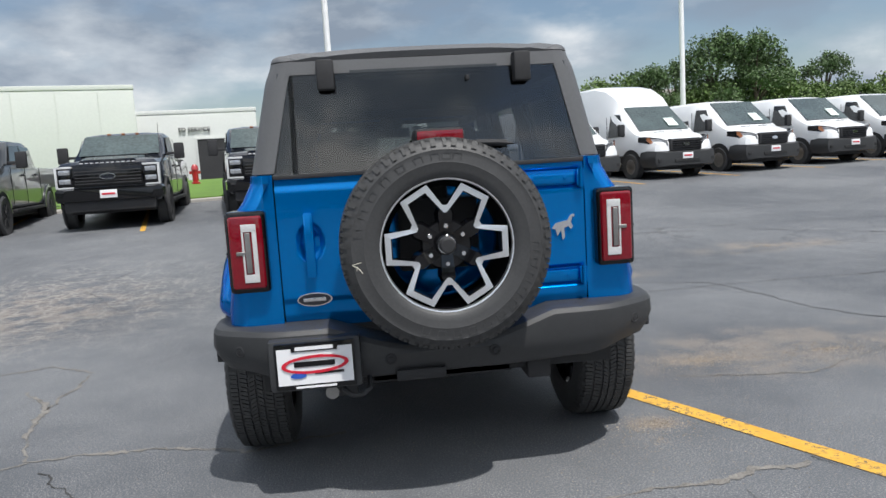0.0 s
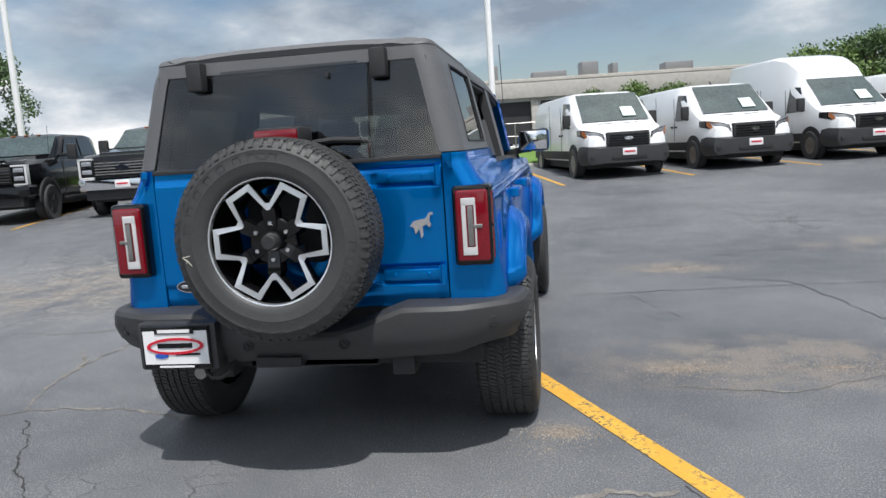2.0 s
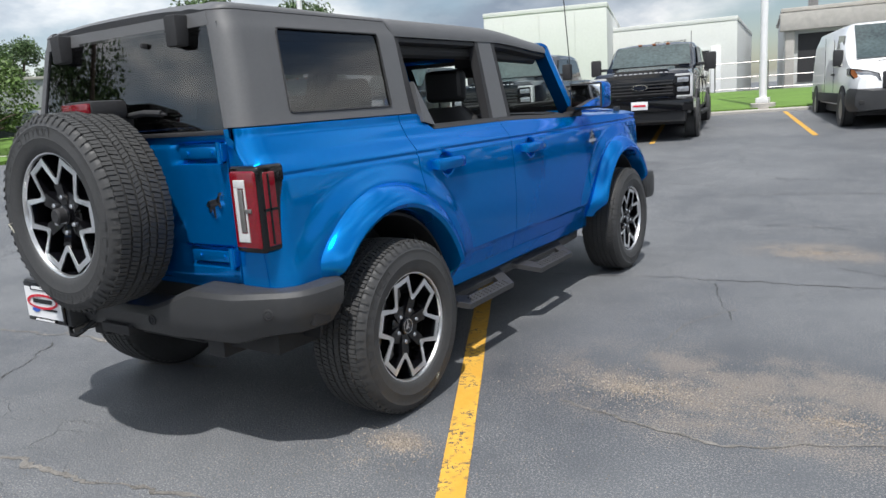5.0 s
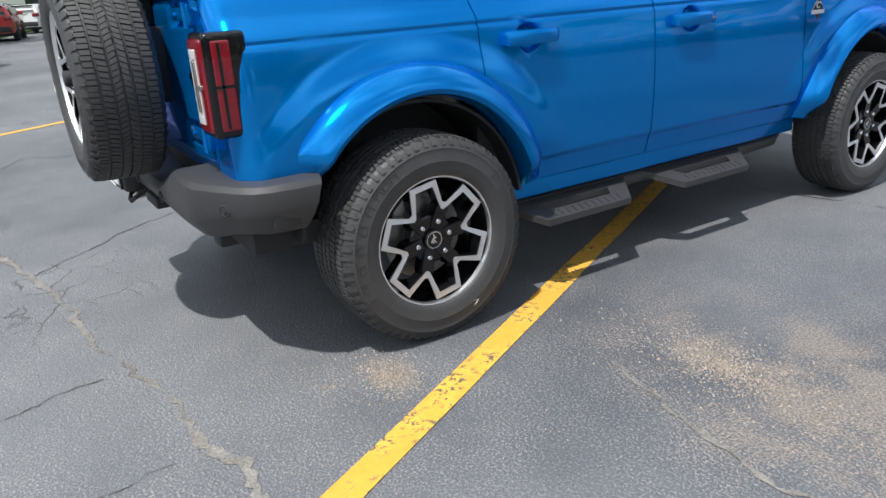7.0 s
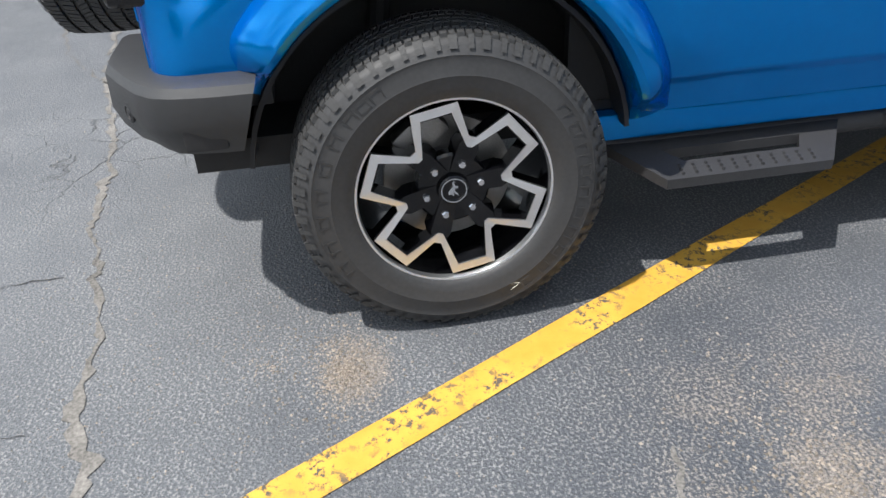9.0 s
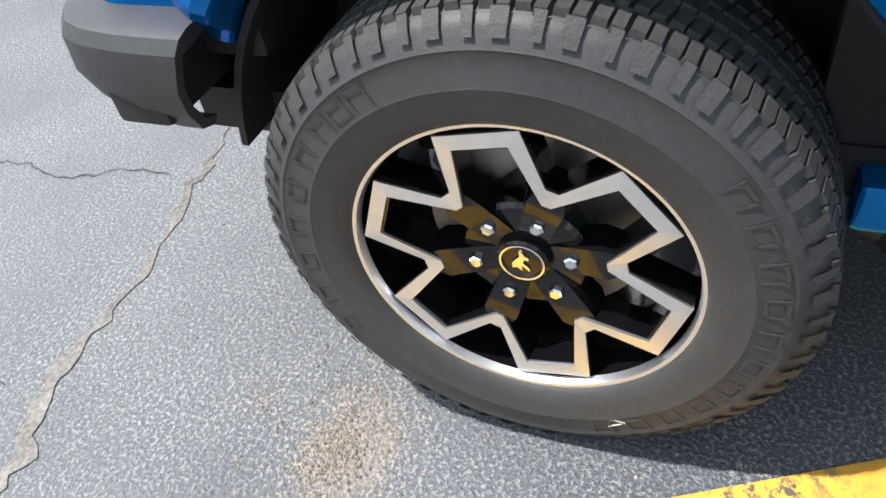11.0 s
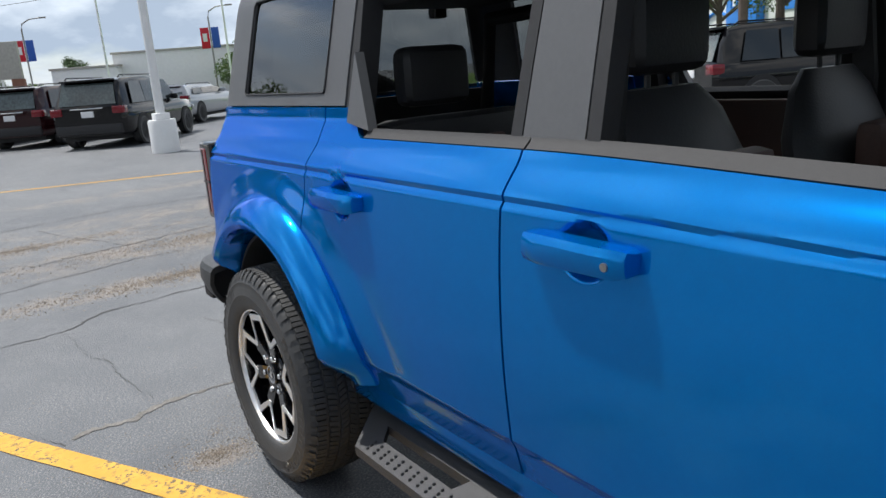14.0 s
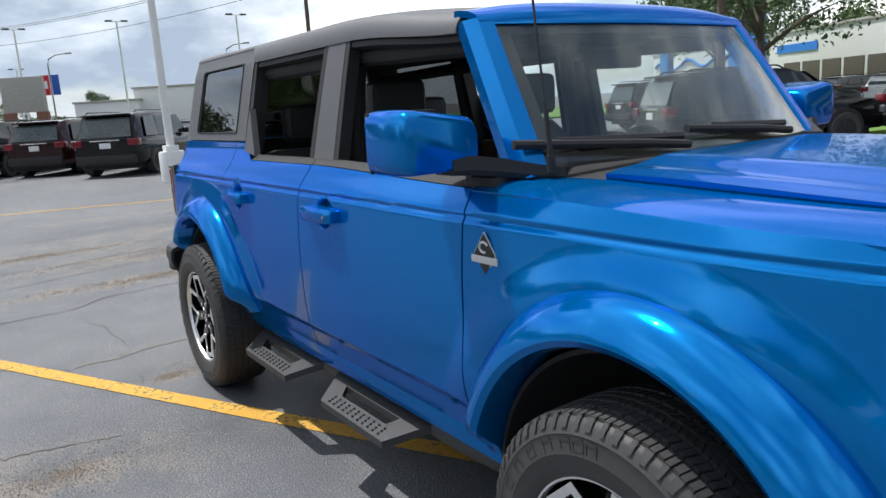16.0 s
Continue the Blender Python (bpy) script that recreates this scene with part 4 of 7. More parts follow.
# tailgate
def gate(x, z):
    """The tailgate skin with its pressed hollows."""
    d = 0.0
    for z0, z1 in ((1.205, 1.275), (0.800, 0.870)):
        d = max(d, 0.020 * easing(0.28, 0.33, x) * (1 - easing(0.60, 0.615, x)) * easing(z0 - 0.012, z0 + 0.006, z) * (1 - easing(z1 - 0.006, z1 + 0.012, z)))
    r = math.hypot((x + 0.505) / 0.055, (z - 1.05) / 0.075)
    d = max(d, 0.022 * (1 - easing(0.7, 1.05, r)))
    d += 0.010 * (1 - easing(0.80, 0.83, z)) * (1 - easing(-0.4, 0.2, x))
    d += 0.006 * easing(1.26, 1.275, z)
    return (x, -0.667 + d + 0.02 * (1 - easing(0.70, 0.76, z)), z)


GATE = part("tailgate", sheet(bmesh.new(), gate, steps(-0.628, 0.628, 110), steps(0.70, 1.308, 70), 0.02), BLUE, CAR)
bm = bmesh.new()
box(bm, -0.525, -0.487, -0.705, -0.685, 0.91, 1.17, 0.008)
box(bm, -0.522, -0.49, -0.69, -0.655, 1.13, 1.17, 0.006)
box(bm, -0.522, -0.49, -0.69, -0.655, 0.91, 0.95, 0.006)
part("tailgate_handle", bm, BLUE, GATE)
for z in (1.24, 0.835):
    bm = boxes((0.36, 0.60, -0.672, -0.655, z - 0.022, z + 0.022), (0.595, 0.628, -0.690, -0.665, z - 0.035, z + 0.035), bevel=0.006)
    tube(bm, [(0.612, -0.690, z - 0.04), (0.612, -0.690, z + 0.04)], 0.010, 10)
    part("tailgate_hinge", bm, BLUE, GATE)
    for x in (0.41, 0.55):
        part("hinge_bolt", disc(bmesh.new(), 0.009, 0, 0.006, 8, 0.002), BLUE, GATE).matrix_local = pose(x, -0.672, z, 0, 0, -90)


def oval(rx, rz, d, n=28):
    return prism(bmesh.new(), [(rx * math.cos(2 * math.pi * k / n), 0, rz * math.sin(2 * math.pi * k / n)) for k in range(n)], (0, -d, 0))


part("oval_badge", oval(0.070, 0.028, 0.006), CHROME, GATE, "dark oval badge with a bright rim").matrix_local = pose(-0.505, -0.669, 0.818)
part("badge_field", oval(0.065, 0.024, 0.004), NAVY, GATE).matrix_local = pose(-0.505, -0.673, 0.818)
part("badge_bar", boxes((-0.045, 0.045, -0.004, 0, -0.007, 0.007), bevel=0.001), CHROME, GATE).matrix_local = pose(-0.505, -0.676, 0.818)
EMBLEM = [(-0.050, 0.0), (-0.036, 0.020), (-0.010, 0.026), (0.016, 0.030), (0.030, 0.052), (0.046, 0.056), (0.048, 0.042), (0.038, 0.046), (0.032, 0.020), (0.040, 0.004), (0.030, -0.008), (0.020, 0.006), (0.002, -0.002), (0.004, -0.040), (-0.006, -0.052), (-0.012, -0.010), (-0.028, -0.034), (-0.034, -0.006)]
part("tail_emblem", prism(bmesh.new(), [(x, 0, z) for x, z in EMBLEM], (0, -0.010, 0)), CHROME, GATE, "small silver emblem").matrix_local = pose(0.535, -0.667, 1.035)


# rear glass, hinges, wiper, third brake lamp
def tail_glass(x, z):
    return (x, tail_y(z) - 0.004 + 0.012 * (x / 0.6) ** 2, z)


def tail_half(z):
    return 0.632 - 0.115 * (z - 1.318)


pane = part("rear_window", sheet(bmesh.new(), lambda u, z: tail_glass(u * tail_half(z), z), steps(-1, 1, 24), steps(1.318, 1.722, 10), 0.005), DARKGLASS, CAR, "dark tinted rear glass")
pane.visible_shadow = False
part("window_sill_strip", boxes((-0.63, 0.63, -0.674, -0.655, 1.305, 1.322), bevel=0.004), BLACK, CAR)
for x in (-0.395, 0.395):
    part("glass_hinge", boxes((x - 0.034, x + 0.034, -0.668, -0.60, 1.645, 1.762), bevel=0.010), BLACK, CAR)
part("washer_jet", boxes((0.165, 0.18, -0.642, -0.612, 1.66, 1.68), bevel=0.003), BLACK, CAR)
bm = tube(bmesh.new(), [(0.06, -0.685, 1.395), (0.20, -0.690, 1.405), (0.31, -0.690, 1.398)], 0.013, 8)
tube(bm, [(0.29, -0.690, 1.398), (0.335, -0.688, 1.395)], 0.006, 6)
part("rear_wiper", bm, BLACK, CAR)
bm = boxes((-0.075, 0.115, -0.86, -0.70, 1.395, 1.465), (-0.05, 0.09, -0.80, -0.66, 1.30, 1.41), bevel=0.018)
LAMP = part("high_brake_lamp", bm, BLACK, CAR, "red brake lamp above the spare wheel")
part("lamp_lens", boxes((-0.068, 0.108, -0.872, -0.855, 1.412, 1.456), bevel=0.007), RED, LAMP)
part("spare_carrier", boxes((-0.16, 0.16, -0.80, -0.66, 0.92, 1.20), (-0.05, 0.05, -0.76, -0.66, 1.1, 1.34), bevel=0.02), BLACK, CAR)


# tail lamps
for side in (1, -1):
    def lamp(rows, bevel):
        bm = bmesh.new()
        for r in rows:
            box(bm, *r, bevel=bevel, seg=3)
        if side < 0:
            c = mirrored(bm)
            bm.free()
            return c
        return bm

    body = part("tail_lamp", lamp([(0.668, 0.826, -0.712, -0.575, 0.868, 1.192)], 0.020), GLOSSK, CAR, "red tail lamp with pale inner bracket")
    part("lamp_lens", lamp([(0.682, 0.814, -0.7205, -0.66, 0.886, 1.174)], 0.014), RED, body, "red lens")
    part("lamp_lens", lamp([(0.790, 0.8295, -0.690, -0.628, 0.890, 1.168)], 0.010), RED, body, "red side lens")
    part("lamp_bracket", lamp([(0.706, 0.764, -0.7245, -0.715, 0.912, 0.945), (0.706, 0.764, -0.7245, -0.715, 1.112, 1.142), (0.706, 0.724, -0.7245, -0.715, 0.940, 1.120), (0.756, 0.764, -0.7245, -0.715, 0.940, 1.120)], 0.003), CLEAR, body, "pale reflector")
    part("lamp_bar", lamp([(0.730, 0.752, -0.728, -0.715, 0.950, 1.108), (0.752, 0.788, -0.727, -0.715, 1.022, 1.036)], 0.003), STEEL, body)
    part("lamp_divider", lamp([(0.806, 0.8315, -0.694, -0.622, 1.024, 1.034), (0.806, 0.8315, -0.672, -0.662, 0.900, 1.160)], 0.001), GLOSSK, body)


# rear bumper
def bumper():
    half = [(0.16, -0.785), (0.28, -0.788), (0.45, -0.794), (0.62, -0.791), (0.69, -0.783), (0.78, -0.738), (0.865, -0.690), (0.908, -0.650), (0.928, -0.605), (0.938, -0.54), (0.941, -0.48), (0.941, -0.425)]
    line = [(-x, y) for x, y in half[::-1]] + half
    rings = []
    for i, (x, y) in enumerate(line):
        p, q = line[max(i - 1, 0)], line[min(i + 1, len(line) - 1)]
        n = Vector((q[1] - p[1], -(q[0] - p[0]), 0)).normalized()
        if n.y > 0 and abs(x) < 0.9:
            n = -n
        if abs(x) > 0.9:
            n = Vector((math.copysign(abs(n.x), x), -abs(n.y), 0))
        a = abs(x)
        top = 0.722 - 0.095 * (1 - easing(0.20, 0.40, a))
        low = 0.505 + 0.015 * easing(0.5, 0.9, a) - 0.012 * (1 - easing(0.3, 0.5, a))
        c = Vector((x, y, 0))
        inner = c - n * 0.16 if a < 0.86 else c - n * 0.11
        low += 0.028 * easing(0.62, 0.85, a) - 0.006
        shell = [(inner, top + 0.006), (c - n * 0.030, top + 0.003), (c - n * 0.012, top - 0.004), (c, top - 0.022), (c + n * 0.004, low + 0.105), (c - n * 0.012, low + 0.060), (c - n * 0.045, low + 0.012), (c - n * 0.075, low)]
        hollow = [(c - n * 0.082, low + 0.014), (c - n * 0.055, low + 0.024), (c - n * 0.026, low + 0.066), (c - n * 0.012, low + 0.105), (c - n * 0.016, top - 0.03), (inner, top - 0.012)]
        rings.append([p + Vector((0, -0.32 * (top - z) * easing(-0.56, -0.425, y), z)) for p, z in shell + hollow])
    return loft(bmesh.new(), rings)


BUMP = part("rear_bumper", bumper(), GREYP, CAR, "charcoal moulded rear bumper", crease=0.42)
part("plate_housing", boxes((-0.690, -0.335, -0.835, -0.74, 0.490, 0.695), bevel=0.018), GREYP, BUMP)
part("hitch_cover", boxes((-0.20, 0.0, -0.775, -0.70, 0.475, 0.52), bevel=0.008), BLACK, BUMP)
PLATE = part("number_plate", boxes((-0.665, -0.360, -0.846, -0.834, 0.502, 0.685), bevel=0.004), GLOSSK, BUMP, "dealer plate in a black frame, white with red ring")
face = part("plate_sheet", boxes((-0.656, -0.369, -0.849, -0.845, 0.522, 0.664)), WHITE, BUMP)
ring = bmesh.new()
k = [(0.128, 0.036), (0.112, 0.025)]
outer = [[(r * math.cos(a) - 0.5125, -0.8535, s * math.sin(a) + 0.6 + 0.003 * math.cos(a)) for a in steps(0, 2 * math.pi, 40)[:-1]] for r, s in k]
vs = [[ring.verts.new(p) for p in o] for o in outer]
for i in range(40):
    j = (i + 1) % 40
    ring.faces.new((vs[0][i], vs[0][j], vs[1][j], vs[1][i]))
part("plate_ring", ring, REDPRINT, BUMP, "", False)
for x, w, z, h in ((-0.592, 0.155, 0.592, 0.020), (-0.515, 0.11, 0.560, 0.009), (-0.60, 0.175, 0.508, 0.009)):
    part("plate_bar", boxes((x, x + w, -0.8525, -0.848, z, z + h)), INK, BUMP)
part("plate_bar", boxes((-0.60, -0.425, -0.853, -0.845, 0.652, 0.676)), INK, BUMP)
part("plate_bar", boxes((-0.585, -0.44, -0.8545, -0.852, 0.657, 0.671)), WHITE, BUMP)
part("plate_bar", boxes((-0.59, -0.435, -0.8545, -0.845, 0.5085, 0.5165)), WHITE, BUMP)
part("plate_oval", oval(0.030, 0.011, 0.004, 16), BLUEPRINT, BUMP).matrix_local = pose(-0.578, -0.849, 0.558)
for x, y, z, turn in ((0.81, -0.720, 0.640, 30), (-0.81, -0.720, 0.640, -30), (0.20, -0.789, 0.575, 0), (-0.22, -0.789, 0.575, 0)):
    part("parking_sensor", lathe(bmesh.new(), [(0.023, 0), (0.023, 0.004), (0.017, 0.006), (0.016, 0.002), (0.009, 0.002), (0.008, 0.006)], 20), BLACK, BUMP).matrix_local = pose(x, y, z, 0, 0, -90 + turn)


# first block is an added filler that darkens the shell's open end; second, the bracket
both("bumper_bracket", boxes((0.76, 0.926, -0.60, -0.505, 0.572, 0.708), (0.66, 0.80, -0.60, -0.40, 0.62, 0.70), bevel=0.01), BLACK, CAR)


# side steps
STEPM = material("black_step_coating", (0.030, 0.030, 0.032), 0.5, 0, 0.15, 8, 0.5, 600)
RAIL = part("nerf_bar", tube(bmesh.new(), [(0.70, 0.42, 0.40), (0.715, 0.48, 0.375), (0.72, 0.60, 0.37), (0.72, 2.15, 0.37), (0.715, 2.32, 0.375), (0.69, 2.40, 0.42)], 0.036, 14), STEPM, CAR, "black tubular side step")
RAIL2 = part("nerf_bar", mirrored(tube(bmesh.new(), [(0.70, 0.42, 0.40), (0.72, 0.60, 0.37), (0.72, 2.15, 0.37), (0.69, 2.40, 0.42)], 0.036, 14)), STEPM, CAR, "black tubular side step")


def hoop_step(y0):
    """A drop step: a slanted frame with an open slot and a studded tread."""
    bm = bmesh.new()
    a = [(0.735, y0 - 0.10, 0.395), (0.735, y0 + 0.62, 0.395), (0.895, y0 + 0.51, 0.340), (0.895, y0 + 0.03, 0.340)]
    b = [(0.790, y0 + 0.055, 0.377), (0.790, y0 + 0.465, 0.377), (0.835, y0 + 0.44, 0.361), (0.835, y0 + 0.10, 0.361)]
    lift = Vector((0, 0, -0.028))
    for k in range(4):
        j = (k + 1) % 4
        q = [Vector(a[k]), Vector(a[j]), Vector(b[j]), Vector(b[k])]
        loft(bm, [q, [p + lift for p in q]])
    return bm


for y0 in (0.545, 1.385):
    for side, rail_ob in ((1, RAIL), (-1, RAIL2)):
        bm = hoop_step(y0)
        studs = bmesh.new()
        for i in range(11):
            for j in range(3):
                t = (j + 1) / 4
                c = Matrix.Translation((0.838 + 0.055 * t, y0 + 0.08 + i * 0.038, 0.361 - 0.019 * t))
                bmesh.ops.create_cone(studs, cap_ends=True, segments=6, radius1=0.006, radius2=0.004, depth=0.010, matrix=c)
        if side < 0:
            b1, b2 = mirrored(bm), mirrored(studs)
            bm.free(), studs.free()
            bm, studs = b1, b2
        st = part("drop_step", bm, STEPM, rail_ob, "", False)
        tagged(part("step_studs", studs, STEPM, rail_ob, "", False), kind="stuff")


# fender badge: dark diamond with a pale rim and a bar
BX = side_x(2.45, 1.06)
for side in (1, -1):
    for name, r, d, m in (("fender_badge", 0.060, 0.003, CLEAR), ("badge_field", 0.055, 0.005, GLOSSK)):
        bm = prism(bmesh.new(), [(BX, 2.45 + 0.78 * r, 1.055), (BX, 2.45, 1.055 + r), (BX, 2.45 - 0.78 * r, 1.055), (BX, 2.45, 1.055 - r)], (d, 0, 0))
        if side < 0:
            c = mirrored(bm)
            bm.free()
            bm = c
        part(name, bm, m, CAR, "diamond badge in black and silver" if name == "fender_badge" else "")
    bm = boxes((BX, BX + 0.007, 2.395, 2.505, 1.030, 1.050), bevel=0.002)
    tube(bm, [(BX + 0.005, 2.45 + 0.018 * math.cos(a), 1.074 + 0.014 * math.sin(a)) for a in steps(0.4, 5.2, 10)], 0.004, 6)
    if side < 0:
        c = mirrored(bm)
        bm.free()
        bm = c
    part("badge_bar", bm, CLEAR, CAR)


# ---- wheels: built once, axis along +x, outer face to +x ----
def tyre_body():
    prof = [(0.244, 0.118), (0.248, 0.126), (0.258, 0.133), (0.278, 0.139), (0.300, 0.1415), (0.303, 0.1425), (0.306, 0.1415), (0.330, 0.140), (0.345, 0.137), (0.348, 0.138), (0.351, 0.136), (0.368, 0.128), (0.379, 0.118), (0.384, 0.100),
            (0.386, 0.05), (0.386, -0.05), (0.384, -0.100), (0.372, -0.125), (0.345, -0.137), (0.300, -0.140), (0.250, -0.132), (0.232, -0.118)]
    return lathe(bmesh.new(), prof, 96, close=True)


def tread_blocks():
    bm = bmesh.new()
    n = 62

    def block(a0, a1, x0, x1, skew, r0, r1, drop0=0.0, drop1=0.0):
        vs = []
        for r, sh in ((r0, 0.0), (r1, 0.10)):
            da, dx = (a1 - a0) * sh * 0.5, (x1 - x0) * sh * 0.5
            for a, x, s, dr in ((a0 + da, x0 + dx, 0, drop0), (a1 - da, x0 + dx, 0, drop0), (a1 - da, x1 - dx, skew, drop1), (a0 + da, x1 - dx, skew, drop1)):
                q = r - dr
                vs.append(bm.verts.new((x, q * math.cos(a + s), q * math.sin(a + s))))
        b, t = vs[:4], vs[4:]
        bm.faces.new(t)
        for i in range(4):
            bm.faces.new((b[i], b[(i + 1) % 4], t[(i + 1) % 4], t[i]))

    w = 2 * math.pi / n
    for i in range(n):
        a = i * w
        block(a, a + w * 0.47, -0.028, -0.002, w * 0.30, 0.384, 0.395)
        block(a + w * 0.52, a + w * 0.97, -0.028, -0.004, w * 0.30, 0.384, 0.395)
        block(a + w * 0.25, a + w * 0.72, 0.004, 0.030, -w * 0.28, 0.384, 0.395)
        block(a + w * 0.77, a + w * 1.22, 0.002, 0.030, -w * 0.28, 0.384, 0.395)
        for s in (1, -1):
            block(a, a + w * 0.40, s * 0.036, s * 0.072, s * w * 0.22, 0.384, 0.3945, 0, 0.001)
            block(a + w * 0.45, a + w * 0.88, s * 0.038, s * 0.070, s * w * 0.22, 0.384, 0.3945, 0, 0.001)
            block(a + w * 0.05, a + w * 0.44, s * 0.079, s * 0.116, s * w * 0.06, 0.382, 0.393, 0, 0.004)
            block(a + w * 0.50, a + w * 0.94, s * 0.079, s * 0.112, s * w * 0.06, 0.382, 0.393, 0, 0.003)
            # shoulder lugs running down the sidewall
            a0, a1 = a + w * 0.08, a + w * (0.42 if i % 2 else 0.60)
            vs = []
            for r, x in ((0.388, 0.114), (0.374, 0.1255), (0.362, 0.1335)):
                for q in (a0, a1):
                    vs.append(bm.verts.new((s * (x + 0.003), r * math.cos(q), r * math.sin(q))))
            bm.faces.new((vs[0], vs[1], vs[3], vs[2]))
            bm.faces.new((vs[2], vs[3], vs[5], vs[4]))
    return bm


def sidewall_blocks():
    """Raised lettering on the sidewall, as plain blocks."""
    bm = bmesh.new()

    def bar(a, half, r0, r1):
        pts = [(0.1412, r * math.cos(a + s * half), r * math.sin(a + s * half)) for r, s in ((r0, -1), (r0, 1), (r1, 1), (r1, -1))]
        prism(bm, pts, (0.0007, 0, 0))

    for start, count, gap in ((-108, 11, 10.4), (106, 6, 12.4), (81, 3, 7.0)):
        for i in range(count):
            a = radians(start + i * gap)
            h = radians(2.6)
            bar(a - h, 0.006, 0.311, 0.341)
            bar(a + h, 0.006, 0.311, 0.341)
            bar(a, h, 0.336, 0.341)
            if i % 2:
                bar(a, h, 0.311, 0.316)
    return bm


def rim_face(depth0, depth1, grow=0.0):
    """The zigzag face of the rim: a band that runs round between hub and rim six times."""
    line, inner = [], []
    for k in range(6):
        for out, row in ((line, ((-33.5, 0.1425), (-26.5, 0.1425), (-14.2, 0.2245), (14.2, 0.2245))), (inner, ((-33.0, 0.1165 - grow), (-27.0, 0.1165 - grow), (-10.4, 0.2000 - grow), (10.4, 0.2000 - grow)))):
            for da, r in row:
                a = radians(60 * k + da)
                out.append(Vector((r * math.cos(a), r * math.sin(a))))
    n = len(line)
    bm = bmesh.new()
    sink = [0.008 if p.length < 0.15 else 0 for p in line]
    lo, li = [bm.verts.new((depth1 - d, p.x, p.y)) for p, d in zip(line, sink)], [bm.verts.new((depth1 - d, q.x, q.y)) for q, d in zip(inner, sink)]
    bo, bi = [bm.verts.new((depth0, p.x, p.y)) for p in line], [bm.verts.new((depth0, q.x, q.y)) for q in inner]
    for i in range(n):
        j = (i + 1) % n
        bm.faces.new((lo[i], lo[j], li[j], li[i]))
        bm.faces.new((lo[j], lo[i], bo[i], bo[j]))
        bm.faces.new((li[i], li[j], bi[j], bi[i]))
    return bm


def widen(bm, k=1.04):
    for v in bm.verts:
        v.co.y *= k
        v.co.z *= k
    return bm


def build_wheel(parent, name="wheel"):
    rim = part(name, widen(lathe(bmesh.new(), [(0.240, 0.116), (0.232, 0.110), (0.226, 0.06), (0.205, 0.02), (0.205, -0.10), (0.232, -0.118)], 64, close=True)), GLOSSK, parent, "black and machined alloy wheel with all-terrain tyre")
    part("tyre", tyre_body(), RUBBER, rim)
    tagged(part("tread", tread_blocks(), TREAD, rim, "", False), kind="stuff")
    tagged(part("sidewall_lettering", sidewall_blocks(), RUBBER, rim, "", False), kind="stuff")
    part("rim_lip", widen(lathe(bmesh.new(), [(0.229, 0.108), (0.232, 0.122), (0.245, 0.125), (0.246, 0.117)], 72, close=True)), MACHINED, rim, "machined bright rim lip")
    part("spoke_face", widen(rim_face(0.100, 0.114)), MACHINED, rim, "machined bright zigzag spokes", False)
    part("spoke_flank", widen(rim_face(0.055, 0.110, 0.004)), GLOSSK, rim, "", False)
    arms = disc(bmesh.new(), 0.094, 0.05, 0.086, 36, 0.006)
    part("hub_disc", arms, GLOSSK, rim)
    for k in range(6):
        arms = bmesh.new()
        c = radians(60 * k + 30)
        e, s = Vector((0, math.cos(c), math.sin(c))), Vector((0, -math.sin(c), math.cos(c)))
        rings = []
        for r, w, x0, x1 in ((0.03, 0.030, 0.05, 0.086), (0.075, 0.034, 0.055, 0.094), (0.118, 0.037, 0.06, 0.103), (0.142, 0.024, 0.06, 0.100)):
            rings.append([e * r + s * w + Vector((x0, 0, 0)), e * r - s * w + Vector((x0, 0, 0)), e * r - s * w * 0.7 + Vector((x1, 0, 0)), e * r + s * w * 0.7 + Vector((x1, 0, 0))])
        loft(arms, rings)
        part("hub_spoke", arms, GLOSSK, rim, "gloss black spoke")
    part("hub_cap", lathe(bmesh.new(), [(0.038, 0.08), (0.038, 0.096), (0.034, 0.099), (0.033, 0.096)], 32), GLOSSK, rim)
    part("hub_ring", lathe(bmesh.new(), [(0.033, 0.094), (0.033, 0.1005), (0.030, 0.1005), (0.030, 0.094)], 32, close=True), CHROME, rim)
    part("hub_emblem", prism(bmesh.new(), [(0.0965, x * 0.36, z * 0.36) for x, z in EMBLEM], (0.003, 0, 0)), CHROME, rim)
    for k in range(6):
        a = radians(60 * k)
        a += math.pi / 6
        nut = lathe(bmesh.new(), [(0.0165, 0.083), (0.0165, 0.0865), (0.0105, 0.0865), (0.0105, 0.099), (0.008, 0.102)], 6)
        part("lug_nut", nut, CHROME, rim).matrix_local = pose(0, 0.070 * math.cos(a), 0.070 * math.sin(a))
    disc_b = lathe(bmesh.new(), [(0.165, 0.0), (0.165, 0.018), (0.09, 0.018), (0.085, 0.03), (0.02, 0.03)], 48)
    part("brake_disc", disc_b, STEEL, rim)
    part("brake_caliper", boxes((-0.005, 0.05, -0.03, 0.10, 0.10, 0.185), bevel=0.015), STEEL, rim)
    return rim


first = build_wheel(CAR)
first.matrix_local = pose(0.812, 0, TYRE_R, 41, 0, 0)


def wheel_copy(m, turn):
    made = {}
    for o in (first, *first.children_recursive):
        made[o] = o.copy()
        scene.collection.objects.link(made[o])
        made[o].parent = made.get(o.parent, CAR)
    made[first].matrix_local = m @ pose(0, 0, 0, turn)
    return made[first]


